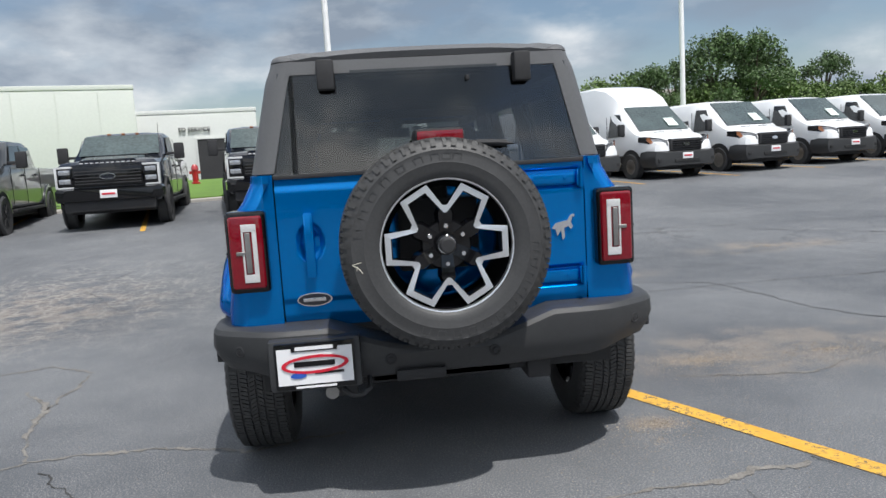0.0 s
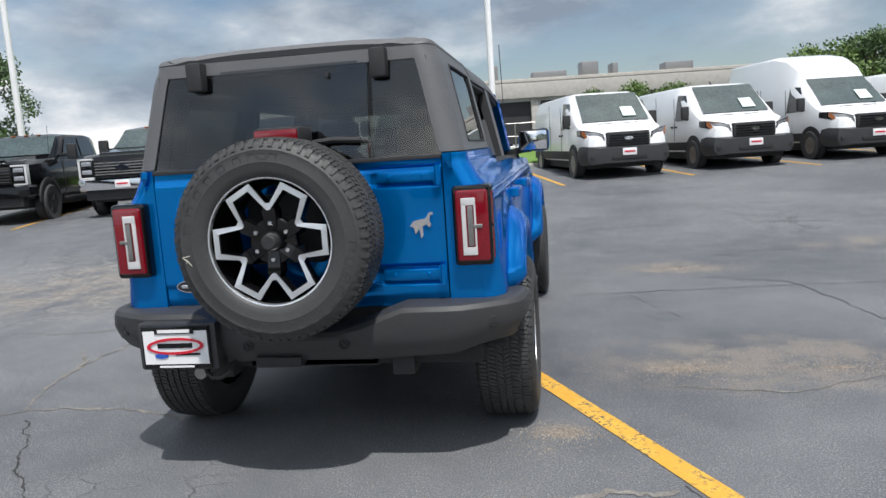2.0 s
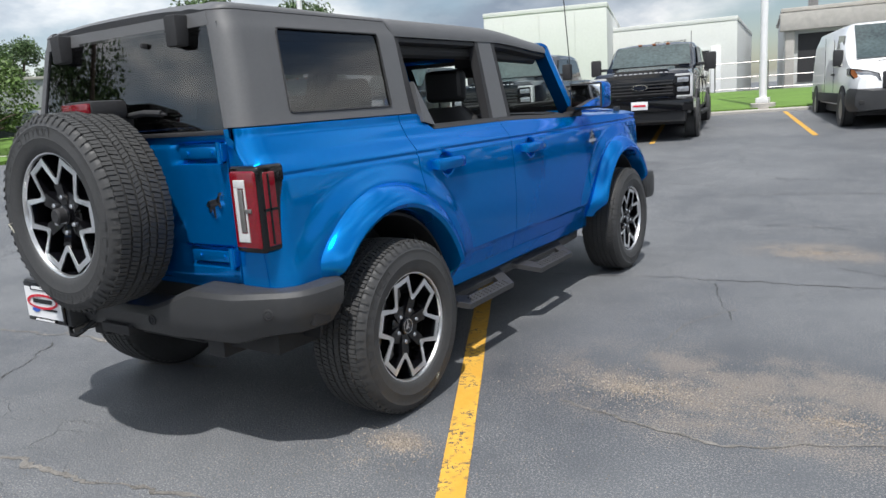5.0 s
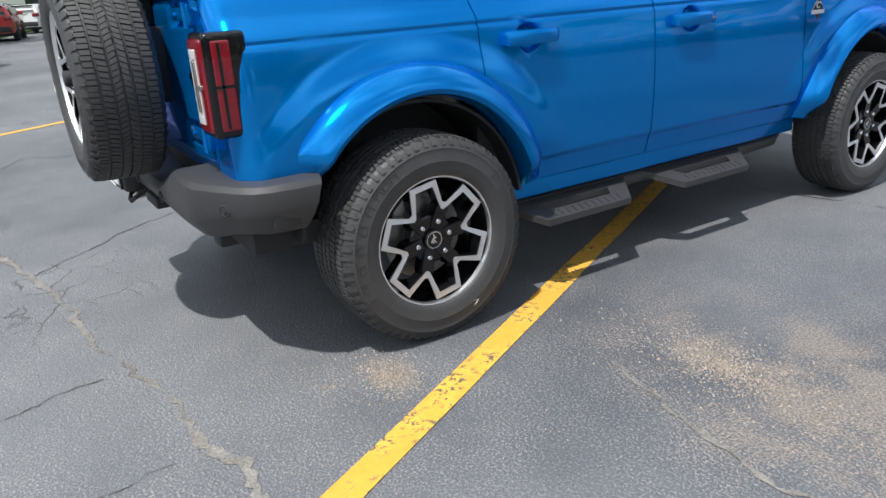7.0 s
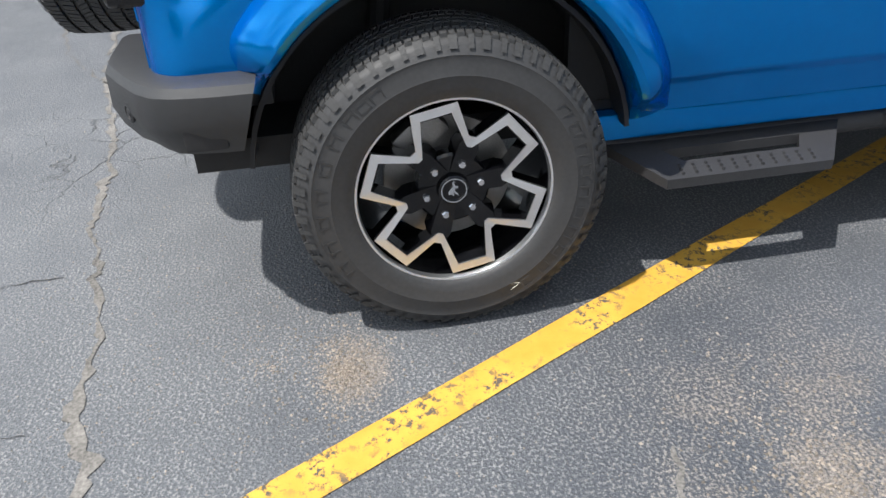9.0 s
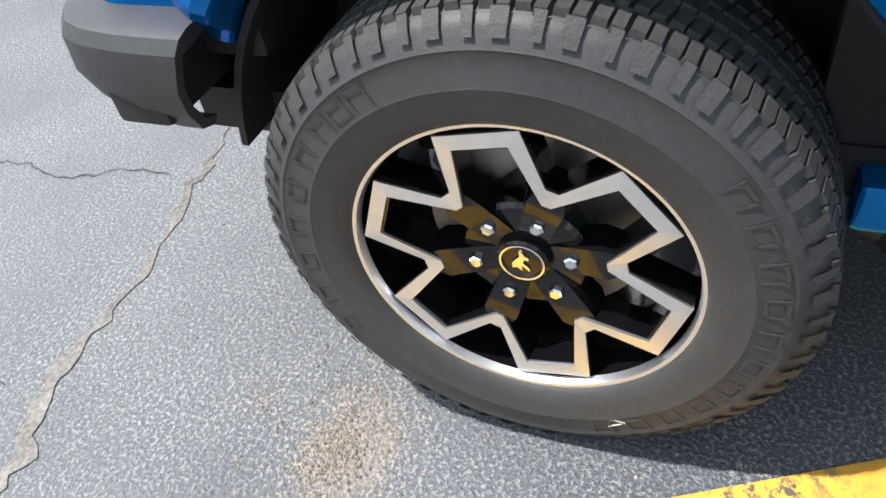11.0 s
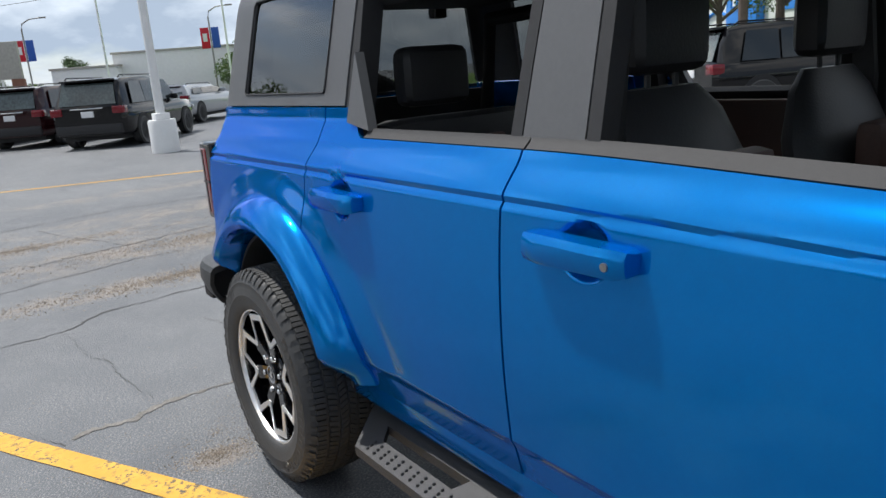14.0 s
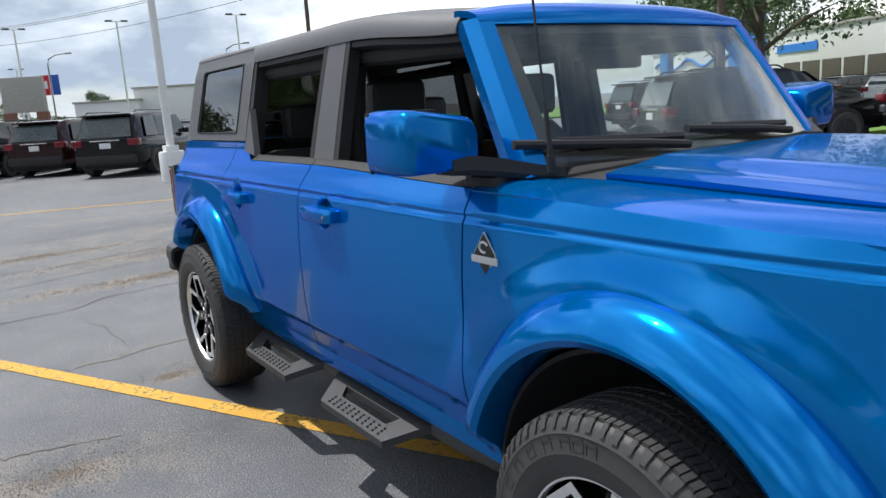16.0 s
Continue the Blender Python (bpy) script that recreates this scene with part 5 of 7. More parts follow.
wheel_copy(pose(0.812, AXLE, TYRE_R), 12)
wheel_copy(pose(-0.812, 0, TYRE_R, 0, 0, 180), 70)
wheel_copy(pose(-0.812, AXLE, TYRE_R, 0, 0, 180), 20)
spare = wheel_copy(pose(0.008, -0.878, 1.035, 0, 0, -90), 0)
spare.name = "spare_wheel"
for o in [c for c in spare.children if c.name.startswith("brake")]:
    bpy.data.objects.remove(o)
def chalk(rows, parent):
    """A quick mark in pale chalk on the sidewall; rows of (angle, radius)."""
    bm = bmesh.new()
    for stroke in rows:
        tube(bm, [(0.1405, r * math.cos(radians(a)), r * math.sin(radians(a))) for a, r in stroke], 0.0017, 5)
    part("chalk_mark", bm, CHALK, parent, "pale chalk mark")


CHALK = material("pale_chalk", (0.50, 0.48, 0.40), 0.9, 0, 0.4, 60)
chalk((((-106, 0.322), (-101.5, 0.318), (-104.5, 0.305)), ((-100, 0.321), (-103.5, 0.304))), first)
chalk((((187, 0.352), (190, 0.331), (193.5, 0.322)), ((187, 0.352), (186.5, 0.318)), ((188.5, 0.334), (191, 0.340))), spare)
part("hub_stop", disc(bmesh.new(), 0.030, 0.085, 0.135, 24, 0.006), BLACK, spare)


# ---- cabin ----
def headrest(bm, x, y, z, w=0.13):
    box(bm, x - w, x + w, y - 0.05, y + 0.05, z, z + 0.19, 0.045, 3)


def front_seat(x):
    bm = boxes((x - 0.25, x + 0.25, 1.38, 1.88, 0.62, 0.80), bevel=0.06)
    back = []
    for z, y, w, t in ((0.76, 1.42, 0.24, 0.10), (0.95, 1.38, 0.26, 0.11), (1.15, 1.33, 0.255, 0.09), (1.28, 1.30, 0.20, 0.06), (1.34, 1.285, 0.13, 0.035)):
        back.append([(x + w * math.cos(a), y + t * math.sin(a) * (1.2 if math.sin(a) < 0 else 0.8), z) for a in (2 * math.pi * k / 16 for k in range(16))])
    loft(bm, back)
    headrest(bm, x, 1.285, 1.37)
    tube(bm, [(x - 0.05, 1.285, 1.30), (x - 0.05, 1.285, 1.40)], 0.008, 6)
    tube(bm, [(x + 0.05, 1.285, 1.30), (x + 0.05, 1.285, 1.40)], 0.008, 6)
    seat = part("front_seat", bm, SEAT, CAR, "dark leather front seat")
    part("seat_insert", boxes((x - 0.13, x + 0.13, 1.425, 1.50, 0.90, 1.20), bevel=0.03), BROWN, seat)
    part("seat_handle", boxes((x - 0.09, x + 0.09, 1.20, 1.24, 1.10, 1.14), bevel=0.012), BLACK, seat)


front_seat(0.37)
front_seat(-0.37)
bench = part("rear_bench", boxes((-0.62, 0.62, 0.44, 0.92, 0.60, 0.78), bevel=0.05), SEAT, CAR, "dark leather rear bench")
for x in (-0.32, 0.32):
    part("backrest", boxes((x - 0.30, x + 0.30, 0.34, 0.50, 0.74, 1.27), bevel=0.05), SEAT, bench)
    bm = bmesh.new()
    headrest(bm, x * 1.15, 0.37, 1.30)
    part("headrest", bm, SEAT, bench)
part("seat_insert", boxes((0.18, 0.46, 0.48, 0.515, 0.85, 1.20), (-0.46, -0.18, 0.48, 0.515, 0.85, 1.20), bevel=0.02), BROWN, bench)
part("dashboard", boxes((-0.70, 0.70, 2.02, 2.44, 0.92, 1.20), (-0.55, -0.20, 2.0, 2.2, 1.15, 1.27), bevel=0.05), INTERIOR, CAR)
part("dash_trim", boxes((0.05, 0.68, 2.005, 2.03, 1.02, 1.10), bevel=0.01), BROWN, CAR)
both("door_card", boxes((0.665, 0.70, 0.5, 1.2, 0.62, 1.225), (0.665, 0.70, 1.28, 2.3, 0.62, 1.205), bevel=0.012), BROWN, CAR)
bm = tube(bmesh.new(), [(-0.37 + 0.18 * math.cos(a), 1.90 + 0.05 * math.sin(a), 1.13 + 0.17 * math.sin(a)) for a in steps(0, 2 * math.pi, 28)], 0.016, 8)
tube(bm, [(-0.37, 1.92, 1.13), (-0.37, 2.1, 1.08)], 0.03, 8)
box(bm, -0.54, -0.20, 1.89, 1.91, 1.115, 1.145, 0.008)
part("steering_wheel", bm, INTERIOR, CAR)
both("roll_bar", tube(bmesh.new(), [(0.60, 1.34, 0.6), (0.61, 1.34, 1.30), (0.56, 1.33, 1.62), (0.50, 1.33, 1.66), (-0.0, 1.33, 1.665)], 0.035, 10), INTERIOR, CAR)
both("roll_bar", tube(bmesh.new(), [(0.55, 2.1, 1.62), (0.56, 1.33, 1.64), (0.57, 0.40, 1.64), (0.57, -0.45, 1.62), (0.60, -0.55, 1.2)], 0.035, 10), INTERIOR, CAR)
part("inside_mirror", boxes((-0.13, 0.13, 2.12, 2.16, 1.53, 1.60), (-0.08, 0.08, 2.12, 2.24, 1.60, 1.68), bevel=0.015), BLACK, CAR)
part("parcel_floor", boxes((-0.46, 0.46, -0.58, 0.35, 0.52, 0.72)), INTERIOR, CAR, "", False)


# ---- vehicles round the lot ----
def simple_wheel(parent, x, y, r=0.36, w=0.24, rim=STEEL, side=1, k=0.62):
    """A plain road wheel; side tells which way its face looks."""
    s = side
    tyre = part("wheel", lathe(bmesh.new(), [(r * k, s * w * 0.42), (r * 0.92, s * w * 0.5), (r, s * w * 0.36), (r, -s * w * 0.36), (r * 0.92, -s * w * 0.5), (r * k, -s * w * 0.42)], 28, close=True), RUBBER, parent)
    tyre.matrix_local = pose(x, y, r)
    bm = lathe(bmesh.new(), [(r * k, s * w * 0.40), (r * k * 0.92, s * w * 0.43), (r * k * 0.86, s * w * 0.28), (r * 0.16, s * w * 0.36), (r * 0.14, s * w * 0.40), (0.01, s * w * 0.40)], 28)
    part("rim", bm, rim, tyre)
    if k > 0.6:
        sp = bmesh.new()
        for q in range(6):
            a = q * math.pi / 3
            e, t = Vector((0, math.cos(a), math.sin(a))), Vector((0, -math.sin(a), math.cos(a)))
            o = Vector((s * w * 0.37, 0, 0))
            prism(sp, [e * r * 0.1 + t * 0.03 + o, e * r * 0.1 - t * 0.03 + o, e * r * k * 0.95 - t * 0.022 + o, e * r * k * 0.95 + t * 0.022 + o], (s * 0.02, 0, 0))
        part("spokes", sp, rim, tyre, "", False)
    return tyre


def hull(stations, cap=True):
    """A body from stations (y, [(half width, z) from sill to roof]); both halves in one skin."""
    rings = []
    for y, prof in stations:
        rings.append([(x, y, z) for x, z in prof] + [(-x, y, z) for x, z in reversed(prof)])
    return loft(bmesh.new(), rings, cap)


def patch_on(corners, lift, n=4):
    """A slightly proud quad patch from four corners, with some thickness."""
    a, b, c, d = (Vector(p) for p in corners)

    def fn(u, v):
        return a * (1 - u) * (1 - v) + b * u * (1 - v) + c * u * v + d * (1 - u) * v

    bm = sheet(bmesh.new(), fn, steps(0, 1, n), steps(0, 1, n), -0.012)
    for v in bm.verts:
        v.co += Vector(lift)
    return bm


def flip(corners):
    return [(-x, y, z) for x, y, z in corners]


TINT = material("vehicle_window_glass", (0.018, 0.022, 0.024), 0.04, 0, 0, 1, 0, 1, 0.5)
SCREEN = material("vehicle_screen_glass", (0.055, 0.075, 0.075), 0.04, 0, 0.5, 1.2, 0, 1, 0.5)


def build_van(high):
    """A white panel van: nose at the origin, tail along +y."""
    top = 2.68 if high else 2.06
    v = thing("panel_van", "white high-roof panel van with grey bumper parked facing out" if high else "white low-roof panel van with dark grey bumper parked facing out", "van", "row of white vans")
    sill = 0.42

    def prof(w, belt, roof, wr):
        return [(w * 0.94, sill), (w, sill + 0.12), (w, belt * 0.8), (w * 0.985, belt), (w * 0.94, belt + (roof - belt) * 0.6), (wr, roof - 0.07), (wr * 0.85, roof - 0.01), (wr * 0.4, roof)]

    st = [(0.02, prof(0.80, 0.80, 0.96, 0.70)), (0.08, prof(0.90, 0.85, 1.02, 0.80)), (0.30, prof(0.97, 0.95, 1.12, 0.86)), (0.62, prof(1.0, 1.05, 1.22, 0.88)), (0.86, prof(1.01, 1.10, 1.30, 0.88)),
          (1.30, prof(1.02, 1.15, 1.70, 0.84)), (1.66, prof(1.02, 1.15, 1.99, 0.80)), (1.95, prof(1.02, 1.15, min(top, 2.05) if not high else 2.32, 0.80)), (2.4, prof(1.02, 1.15, top - (0.12 if high else 0.0), 0.82)), (3.0, prof(1.02, 1.15, top, 0.84)), (5.45, prof(1.02, 1.15, top, 0.84)), (5.55, prof(0.98, 1.12, top - 0.05, 0.80))]
    body = part("body", hull(st), WHITEPAINT, v)
    part("windscreen", patch_on([(-0.80, 0.90, 1.26), (0.80, 0.90, 1.26), (0.74, 1.70, 1.93), (-0.74, 1.70, 1.93)], (0, -0.045, 0.055), 8), SCREEN, v, "sloping windscreen")
    part("sticker", patch_on([(0.20, 1.0, 1.33), (0.52, 1.0, 1.33), (0.50, 1.26, 1.55), (0.20, 1.26, 1.55)], (0, -0.075, 0.085), 1), PAPER, v, "pale paper price sticker")
    for s in (1, -1):
        f = (lambda c: c) if s > 0 else flip
        part("side_window", patch_on(f([(1.0, 1.25, 1.20), (1.025, 2.05, 1.18), (0.955, 1.98, 1.82), (0.90, 1.62, 1.80)]), (s * 0.006, 0, 0)), TINT, v)
        m = part("door_mirror", boxes((s * 1.06 - 0.09, s * 1.06 + 0.09, 1.28, 1.40, 1.20, 1.52), (s * 1.0 - 0.06, s * 1.0 + 0.06, 1.30, 1.38, 1.18, 1.26), bevel=0.03), BLACK, v)
        def lamp_block(rows, lift):
            pts = [(s * x, 0.005 + 0.30 * max(0.0, (x - 0.55) / 0.44) ** 2 - lift, z) for x, z in rows]
            return prism(bmesh.new(), pts, (0, 0.34, 0))

        part("headlamp", lamp_block([(0.54, 0.88), (0.75, 0.90), (0.92, 0.93), (0.985, 1.02), (0.985, 1.12), (0.90, 1.10), (0.70, 1.05), (0.58, 1.00)], 0.0), HEADLAMP, v, "", False)
        part("lamp_surround", lamp_block([(0.52, 0.865), (0.75, 0.885), (0.93, 0.915), (1.0, 1.01), (1.0, 1.135), (0.90, 1.115), (0.70, 1.065), (0.56, 1.015)], -0.008), GLOSSK, v, "", False)
        part("indicator", lamp_block([(0.86, 0.93), (0.93, 0.945), (0.985, 1.03), (0.985, 1.11), (0.94, 1.10)], 0.006), AMBER, v, "", False)
        part("door_seam", boxes((s * 1.021 - 0.004, s * 1.021 + 0.004, 2.10, 2.115, 0.52, 1.75), (s * 1.021 - 0.004, s * 1.021 + 0.004, 3.35, 3.365, 0.52, 1.85)), BLACK, v)
        part("door_handle", boxes((s * 1.03 - 0.015, s * 1.03 + 0.015, 1.95, 2.06, 1.02, 1.06), (s * 1.03 - 0.015, s * 1.03 + 0.015, 2.2, 2.31, 1.02, 1.06), bevel=0.006), BLACK, v)
        part("side_trim", boxes((s * 1.015 - 0.015, s * 1.015 + 0.015, 1.35, 5.4, 0.46, 0.66), bevel=0.01), BLACK, v)
        for y in (0.98, 4.70):
            simple_wheel(v, s * 0.935, y, 0.355, 0.24, STEEL, s, 0.58)
            arc = bmesh.new()
            loft(arc, [[(s * x, y + r * math.cos(a), 0.37 + r * math.sin(a)) for r, x in ((0.37, 1.0), (0.37, 1.03), (0.45, 1.03), (0.45, 1.0))] for a in steps(-0.1, math.pi + 0.1, 18)])
            part("wheel_arch", arc, BLACK, v)
            # near-black disc on the uncut body draws the shade inside the arch
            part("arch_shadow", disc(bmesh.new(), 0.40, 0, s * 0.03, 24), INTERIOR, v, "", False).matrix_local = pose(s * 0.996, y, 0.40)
    part("grille", boxes((-0.50, 0.50, -0.05, 0.12, 0.73, 1.05), bevel=0.05), BLACK, v, "black plastic grille")
    for k in range(4):
        part("grille_slat", boxes((-0.44, 0.44, -0.065, -0.03, 0.79 + 0.06 * k, 0.81 + 0.06 * k)), GLOSSK, v, "", False)
    part("grille_oval", oval(0.10, 0.042, 0.02, 20), CHROME, v, "oval badge in dark blue and chrome").matrix_local = pose(0, -0.055, 0.90)
    part("bumper", hull([(-0.08, [(0.62, 0.36), (0.70, 0.46), (0.70, 0.60), (0.66, 0.70)]), (0.0, [(0.86, 0.33), (0.94, 0.45), (0.94, 0.62), (0.90, 0.74)]), (0.30, [(0.98, 0.32), (1.03, 0.45), (1.03, 0.62), (1.0, 0.76)]), (0.56, [(0.99, 0.34), (1.03, 0.45), (1.03, 0.60), (1.0, 0.72)])]), GREYP, v, "dark grey plastic bumper")
    part("bumper_slot", boxes((-0.40, 0.40, -0.10, -0.06, 0.44, 0.52), (-0.88, -0.66, -0.05, 0.02, 0.46, 0.54), (0.66, 0.88, -0.05, 0.02, 0.46, 0.54), bevel=0.01), INTERIOR, v)
    part("number_plate", boxes((-0.16, 0.16, -0.115, -0.09, 0.52, 0.68), bevel=0.006), WHITE, v, "white dealer plate")
    part("plate_bar", boxes((-0.12, 0.12, -0.122, -0.112, 0.585, 0.62)), REDPRINT, v, "", False)
    for s in (1, -1):
        part("hood_vent", boxes((s * 0.30 - 0.16, s * 0.30 + 0.16, 0.70, 0.76, 1.235, 1.262), bevel=0.008), BLACK, v)
    part("wiper", tube(bmesh.new(), [(0.55, 0.86, 1.30), (0.0, 0.90, 1.34), (-0.5, 0.87, 1.32)], 0.014, 6), BLACK, v)
    part("underbody", boxes((-0.85, 0.85, 0.3, 5.3, 0.24, 0.46)), INTERIOR, v, "", False)
    if not high:
        part("roof_aerial", tube(bmesh.new(), [(0, 2.2, top), (0, 2.3, top + 0.08)], 0.02, 6), BLACK, v)
    return v


low_van, high_van = build_van(False), build_van(True)
for k in range(7):
    p = Vector((2.62, 13.55, 0)) + ROW * 2.94 * k
    m = on_ground(p.x, p.y, ROWTURN)
    src = high_van if k == 2 else low_van
    if k in (0, 2):
        src.matrix_world = m
    else:
        copy_thing(src, m)
# a second row behind the first shows only its tall roofs
p = Vector((21.5, 25.5, 0))
copy_thing(high_van, on_ground(p.x, p.y, ROWTURN + 180))


def build_truck(paint, label, chrome=False):
    """A heavy-duty crew-cab pickup: nose at the origin, tail along +y."""
    t = thing("pickup_truck", label, "pickup truck", "row of pickup trucks")

    def prof(w, top, wt):
        return [(w * 0.95, 0.56), (w, 0.68), (w, 0.98), (w * 0.985, top - 0.10), (wt, top - 0.02), (wt * 0.6, top + 0.01)]

    part("body", hull([(0.10, prof(0.92, 1.34, 0.80)), (0.20, prof(0.98, 1.40, 0.88)), (1.0, prof(1.0, 1.44, 0.92)), (1.75, prof(1.0, 1.47, 0.94)), (4.3, prof(1.0, 1.45, 0.95)), (4.34, prof(1.0, 1.44, 0.95)), (6.25, prof(0.99, 1.44, 0.95))]), paint, t)
    part("hood_bulge", hull([(0.16, [(0.55, 1.38), (0.50, 1.43)]), (0.8, [(0.58, 1.42), (0.52, 1.50)]), (1.7, [(0.60, 1.44), (0.54, 1.52)])]), paint, t)

    def cab(w, z):
        return [(w, 1.40), (w * 0.985, 1.48), (w * 0.90, z - 0.10), (w * 0.84, z - 0.02), (w * 0.5, z + 0.015)]

    part("cab", hull([(1.62, cab(0.95, 1.52)), (2.0, cab(0.965, 1.82)), (2.28, cab(0.97, 1.99)), (2.6, cab(0.975, 2.04)), (3.7, cab(0.975, 2.04)), (4.15, cab(0.965, 1.99)), (4.30, cab(0.95, 1.60))]), paint, t)
    part("windscreen", patch_on([(-0.84, 1.66, 1.50), (0.84, 1.66, 1.50), (0.76, 2.24, 1.94), (-0.76, 2.24, 1.94)], (0, -0.03, 0.04), 8), SCREEN, t, "raked windscreen")
    for s in (1, -1):
        f = (lambda c: c) if s > 0 else flip
        part("front_window", patch_on(f([(0.952, 1.98, 1.50), (0.962, 2.96, 1.50), (0.885, 2.96, 1.93), (0.875, 2.36, 1.91)]), (s * 0.014, 0, 0)), TINT, t)
        part("rear_window", patch_on(f([(0.962, 3.06, 1.50), (0.957, 4.0, 1.50), (0.885, 3.86, 1.91), (0.885, 3.06, 1.93)]), (s * 0.014, 0, 0)), TINT, t)
        m = part("tow_mirror", boxes((s * 1.22 - 0.11, s * 1.22 + 0.11, 1.86, 1.99, 1.40, 1.76), bevel=0.035), BLACK, t, "tall black towing mirror")
        part("mirror_arm", boxes((s * 1.04 - 0.10, s * 1.04 + 0.10, 1.90, 1.96, 1.50, 1.56), bevel=0.01), BLACK, m)
        part("headlamp_housing", boxes((s * 0.82 - 0.155, s * 0.82 + 0.155, 0.045, 0.20, 0.90, 1.30), bevel=0.02), GLOSSK, t)
        part("headlamp_frame", boxes((s * 0.965 - 0.022, s * 0.965 + 0.022, 0.02, 0.16, 0.88, 1.31), (s * 0.82 - 0.16, s * 0.82 + 0.16, 0.02, 0.16, 1.275, 1.315), (s * 0.82 - 0.13, s * 0.82 + 0.16, 0.02, 0.16, 0.875, 0.905), bevel=0.006), CLEAR, t, "pale bracket-shaped lamp frame")
        for z in (0.97, 1.15):
            part("headlamp", boxes((s * 0.81 - 0.11, s * 0.81 + 0.11, 0.025, 0.10, z, z + 0.10), bevel=0.02), HEADLAMP, t)
        for y0, y1, z0, z1 in ((3.0, 3.012, 0.62, 1.48), (1.86, 1.872, 0.62, 1.44), (4.315, 4.335, 0.6, 1.44)):
            part("door_seam", boxes((s * 1.0 - 0.006, s * 1.0 + 0.006, y0, y1, z0, z1)), INTERIOR, t, "", False)
        part("door_handle", boxes((s * 1.01 - 0.02, s * 1.01 + 0.02, 2.72, 2.92, 1.24, 1.28), (s * 1.01 - 0.02, s * 1.01 + 0.02, 3.85, 4.05, 1.24, 1.28), bevel=0.008), BLACK, t)
        part("running_board", boxes((s * 0.98 - 0.09, s * 0.98 + 0.09, 1.75, 4.3, 0.46, 0.53), bevel=0.015), BLACK, t)
        part("fog_lamp", boxes((s * 0.80 - 0.11, s * 0.80 + 0.11, -0.05, 0.05, 0.66, 0.76), bevel=0.02), GLOSSK, t)
        for y in (0.98, 5.02):
            simple_wheel(t, s * 0.925, y, 0.42, 0.27, BLACK, s, 0.62)
            arc = bmesh.new()
            loft(arc, [[(s * x, y + r * math.cos(a), 0.46 + r * math.sin(a)) for r, x in ((0.47, 0.97), (0.47, 1.03), (0.55, 1.03), (0.55, 0.97))] for a in steps(0.0, math.pi, 18)])
            part("wheel_arch", arc, BLACK if not chrome else paint, t)
            # the shade round the wheel is a flat near-black disc
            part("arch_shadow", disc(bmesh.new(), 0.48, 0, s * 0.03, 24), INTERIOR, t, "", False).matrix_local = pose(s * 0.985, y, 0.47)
    part("grille", boxes((-0.66, 0.66, 0.03, 0.15, 0.90, 1.28), bevel=0.02), GLOSSK, t, "wide black grille")
    for z in (0.955, 1.01, 1.075, 1.14, 1.20):
        part("grille_bar", boxes((-0.62, 0.62, 0.005, 0.06, z - 0.012, z + 0.012), bevel=0.004), BLACK if not chrome else STEEL, t)
    part("grille_badge", oval(0.15, 0.062, 0.03, 24), CHROME, t, "chrome and dark oval badge").matrix_local = pose(0, 0.005, 1.09)
    part("badge_field", oval(0.135, 0.050, 0.012, 24), NAVY, t).matrix_local = pose(0, -0.022, 1.09)
    part("hood_letters", boxes(*[(-0.52 + 0.098 * k, -0.46 + 0.098 * k, 0.115, 0.16, 1.345, 1.375) for k in range(11)]), CLEAR if not chrome else CHROME, t, "", False)
    part("bumper", hull([(-0.10, [(0.80, 0.62), (0.84, 0.66), (0.84, 0.80), (0.80, 0.84)]), (0.0, [(0.97, 0.60), (1.01, 0.65), (1.01, 0.82), (0.97, 0.87)]), (0.35, [(0.99, 0.60), (1.03, 0.65), (1.03, 0.82), (0.99, 0.87)])]), CHROME if chrome else GLOSSK, t, "broad front bumper")
    part("air_dam", boxes((-0.86, 0.86, -0.02, 0.25, 0.40, 0.62), bevel=0.03), BLACK, t)
    part("number_plate", boxes((-0.16, 0.16, -0.125, -0.095, 0.66, 0.82), bevel=0.006), WHITE, t, "white dealer plate")
    part("plate_bar", boxes((-0.12, 0.12, -0.132, -0.12, 0.725, 0.76)), REDPRINT, t, "", False)
    part("wiper", tube(bmesh.new(), [(0.6, 1.60, 1.53), (0.1, 1.66, 1.56)], 0.014, 6), BLACK, t)
    for x in (-0.3, 0.0, 0.3):
        part("roof_marker", boxes((x - 0.04, x + 0.04, 2.32, 2.40, 2.02, 2.05), bevel=0.01), AMBER, t)
    part("underbody", boxes((-0.80, 0.80, 0.3, 6.1, 0.34, 0.60)), INTERIOR, t, "", False)
    part("whip_aerial", tube(bmesh.new(), [(0.85, 1.5, 1.44), (0.85, 1.6, 2.2)], 0.006, 5), BLACK, t)
    return t


navy = build_truck(NAVY, "dark navy crew-cab pickup truck with wide black grille")
navy.matrix_world = on_ground(-5.25, 11.85, ROWTURN - 6)
copy_thing(navy, on_ground(-1.95, 12.05, ROWTURN - 3))
grey = build_truck(GREYPAINT, "grey metallic crew-cab pickup truck with bright bumper", True)
grey.matrix_world = on_ground(-8.35, 11.2, ROWTURN - 4)
ink = build_truck(INK, "black crew-cab pickup truck with black wheels")
ink.matrix_world = on_ground(-11.3, 10.5, ROWTURN)
copy_thing(grey, on_ground(-14.3, 9.6, ROWTURN + 8))


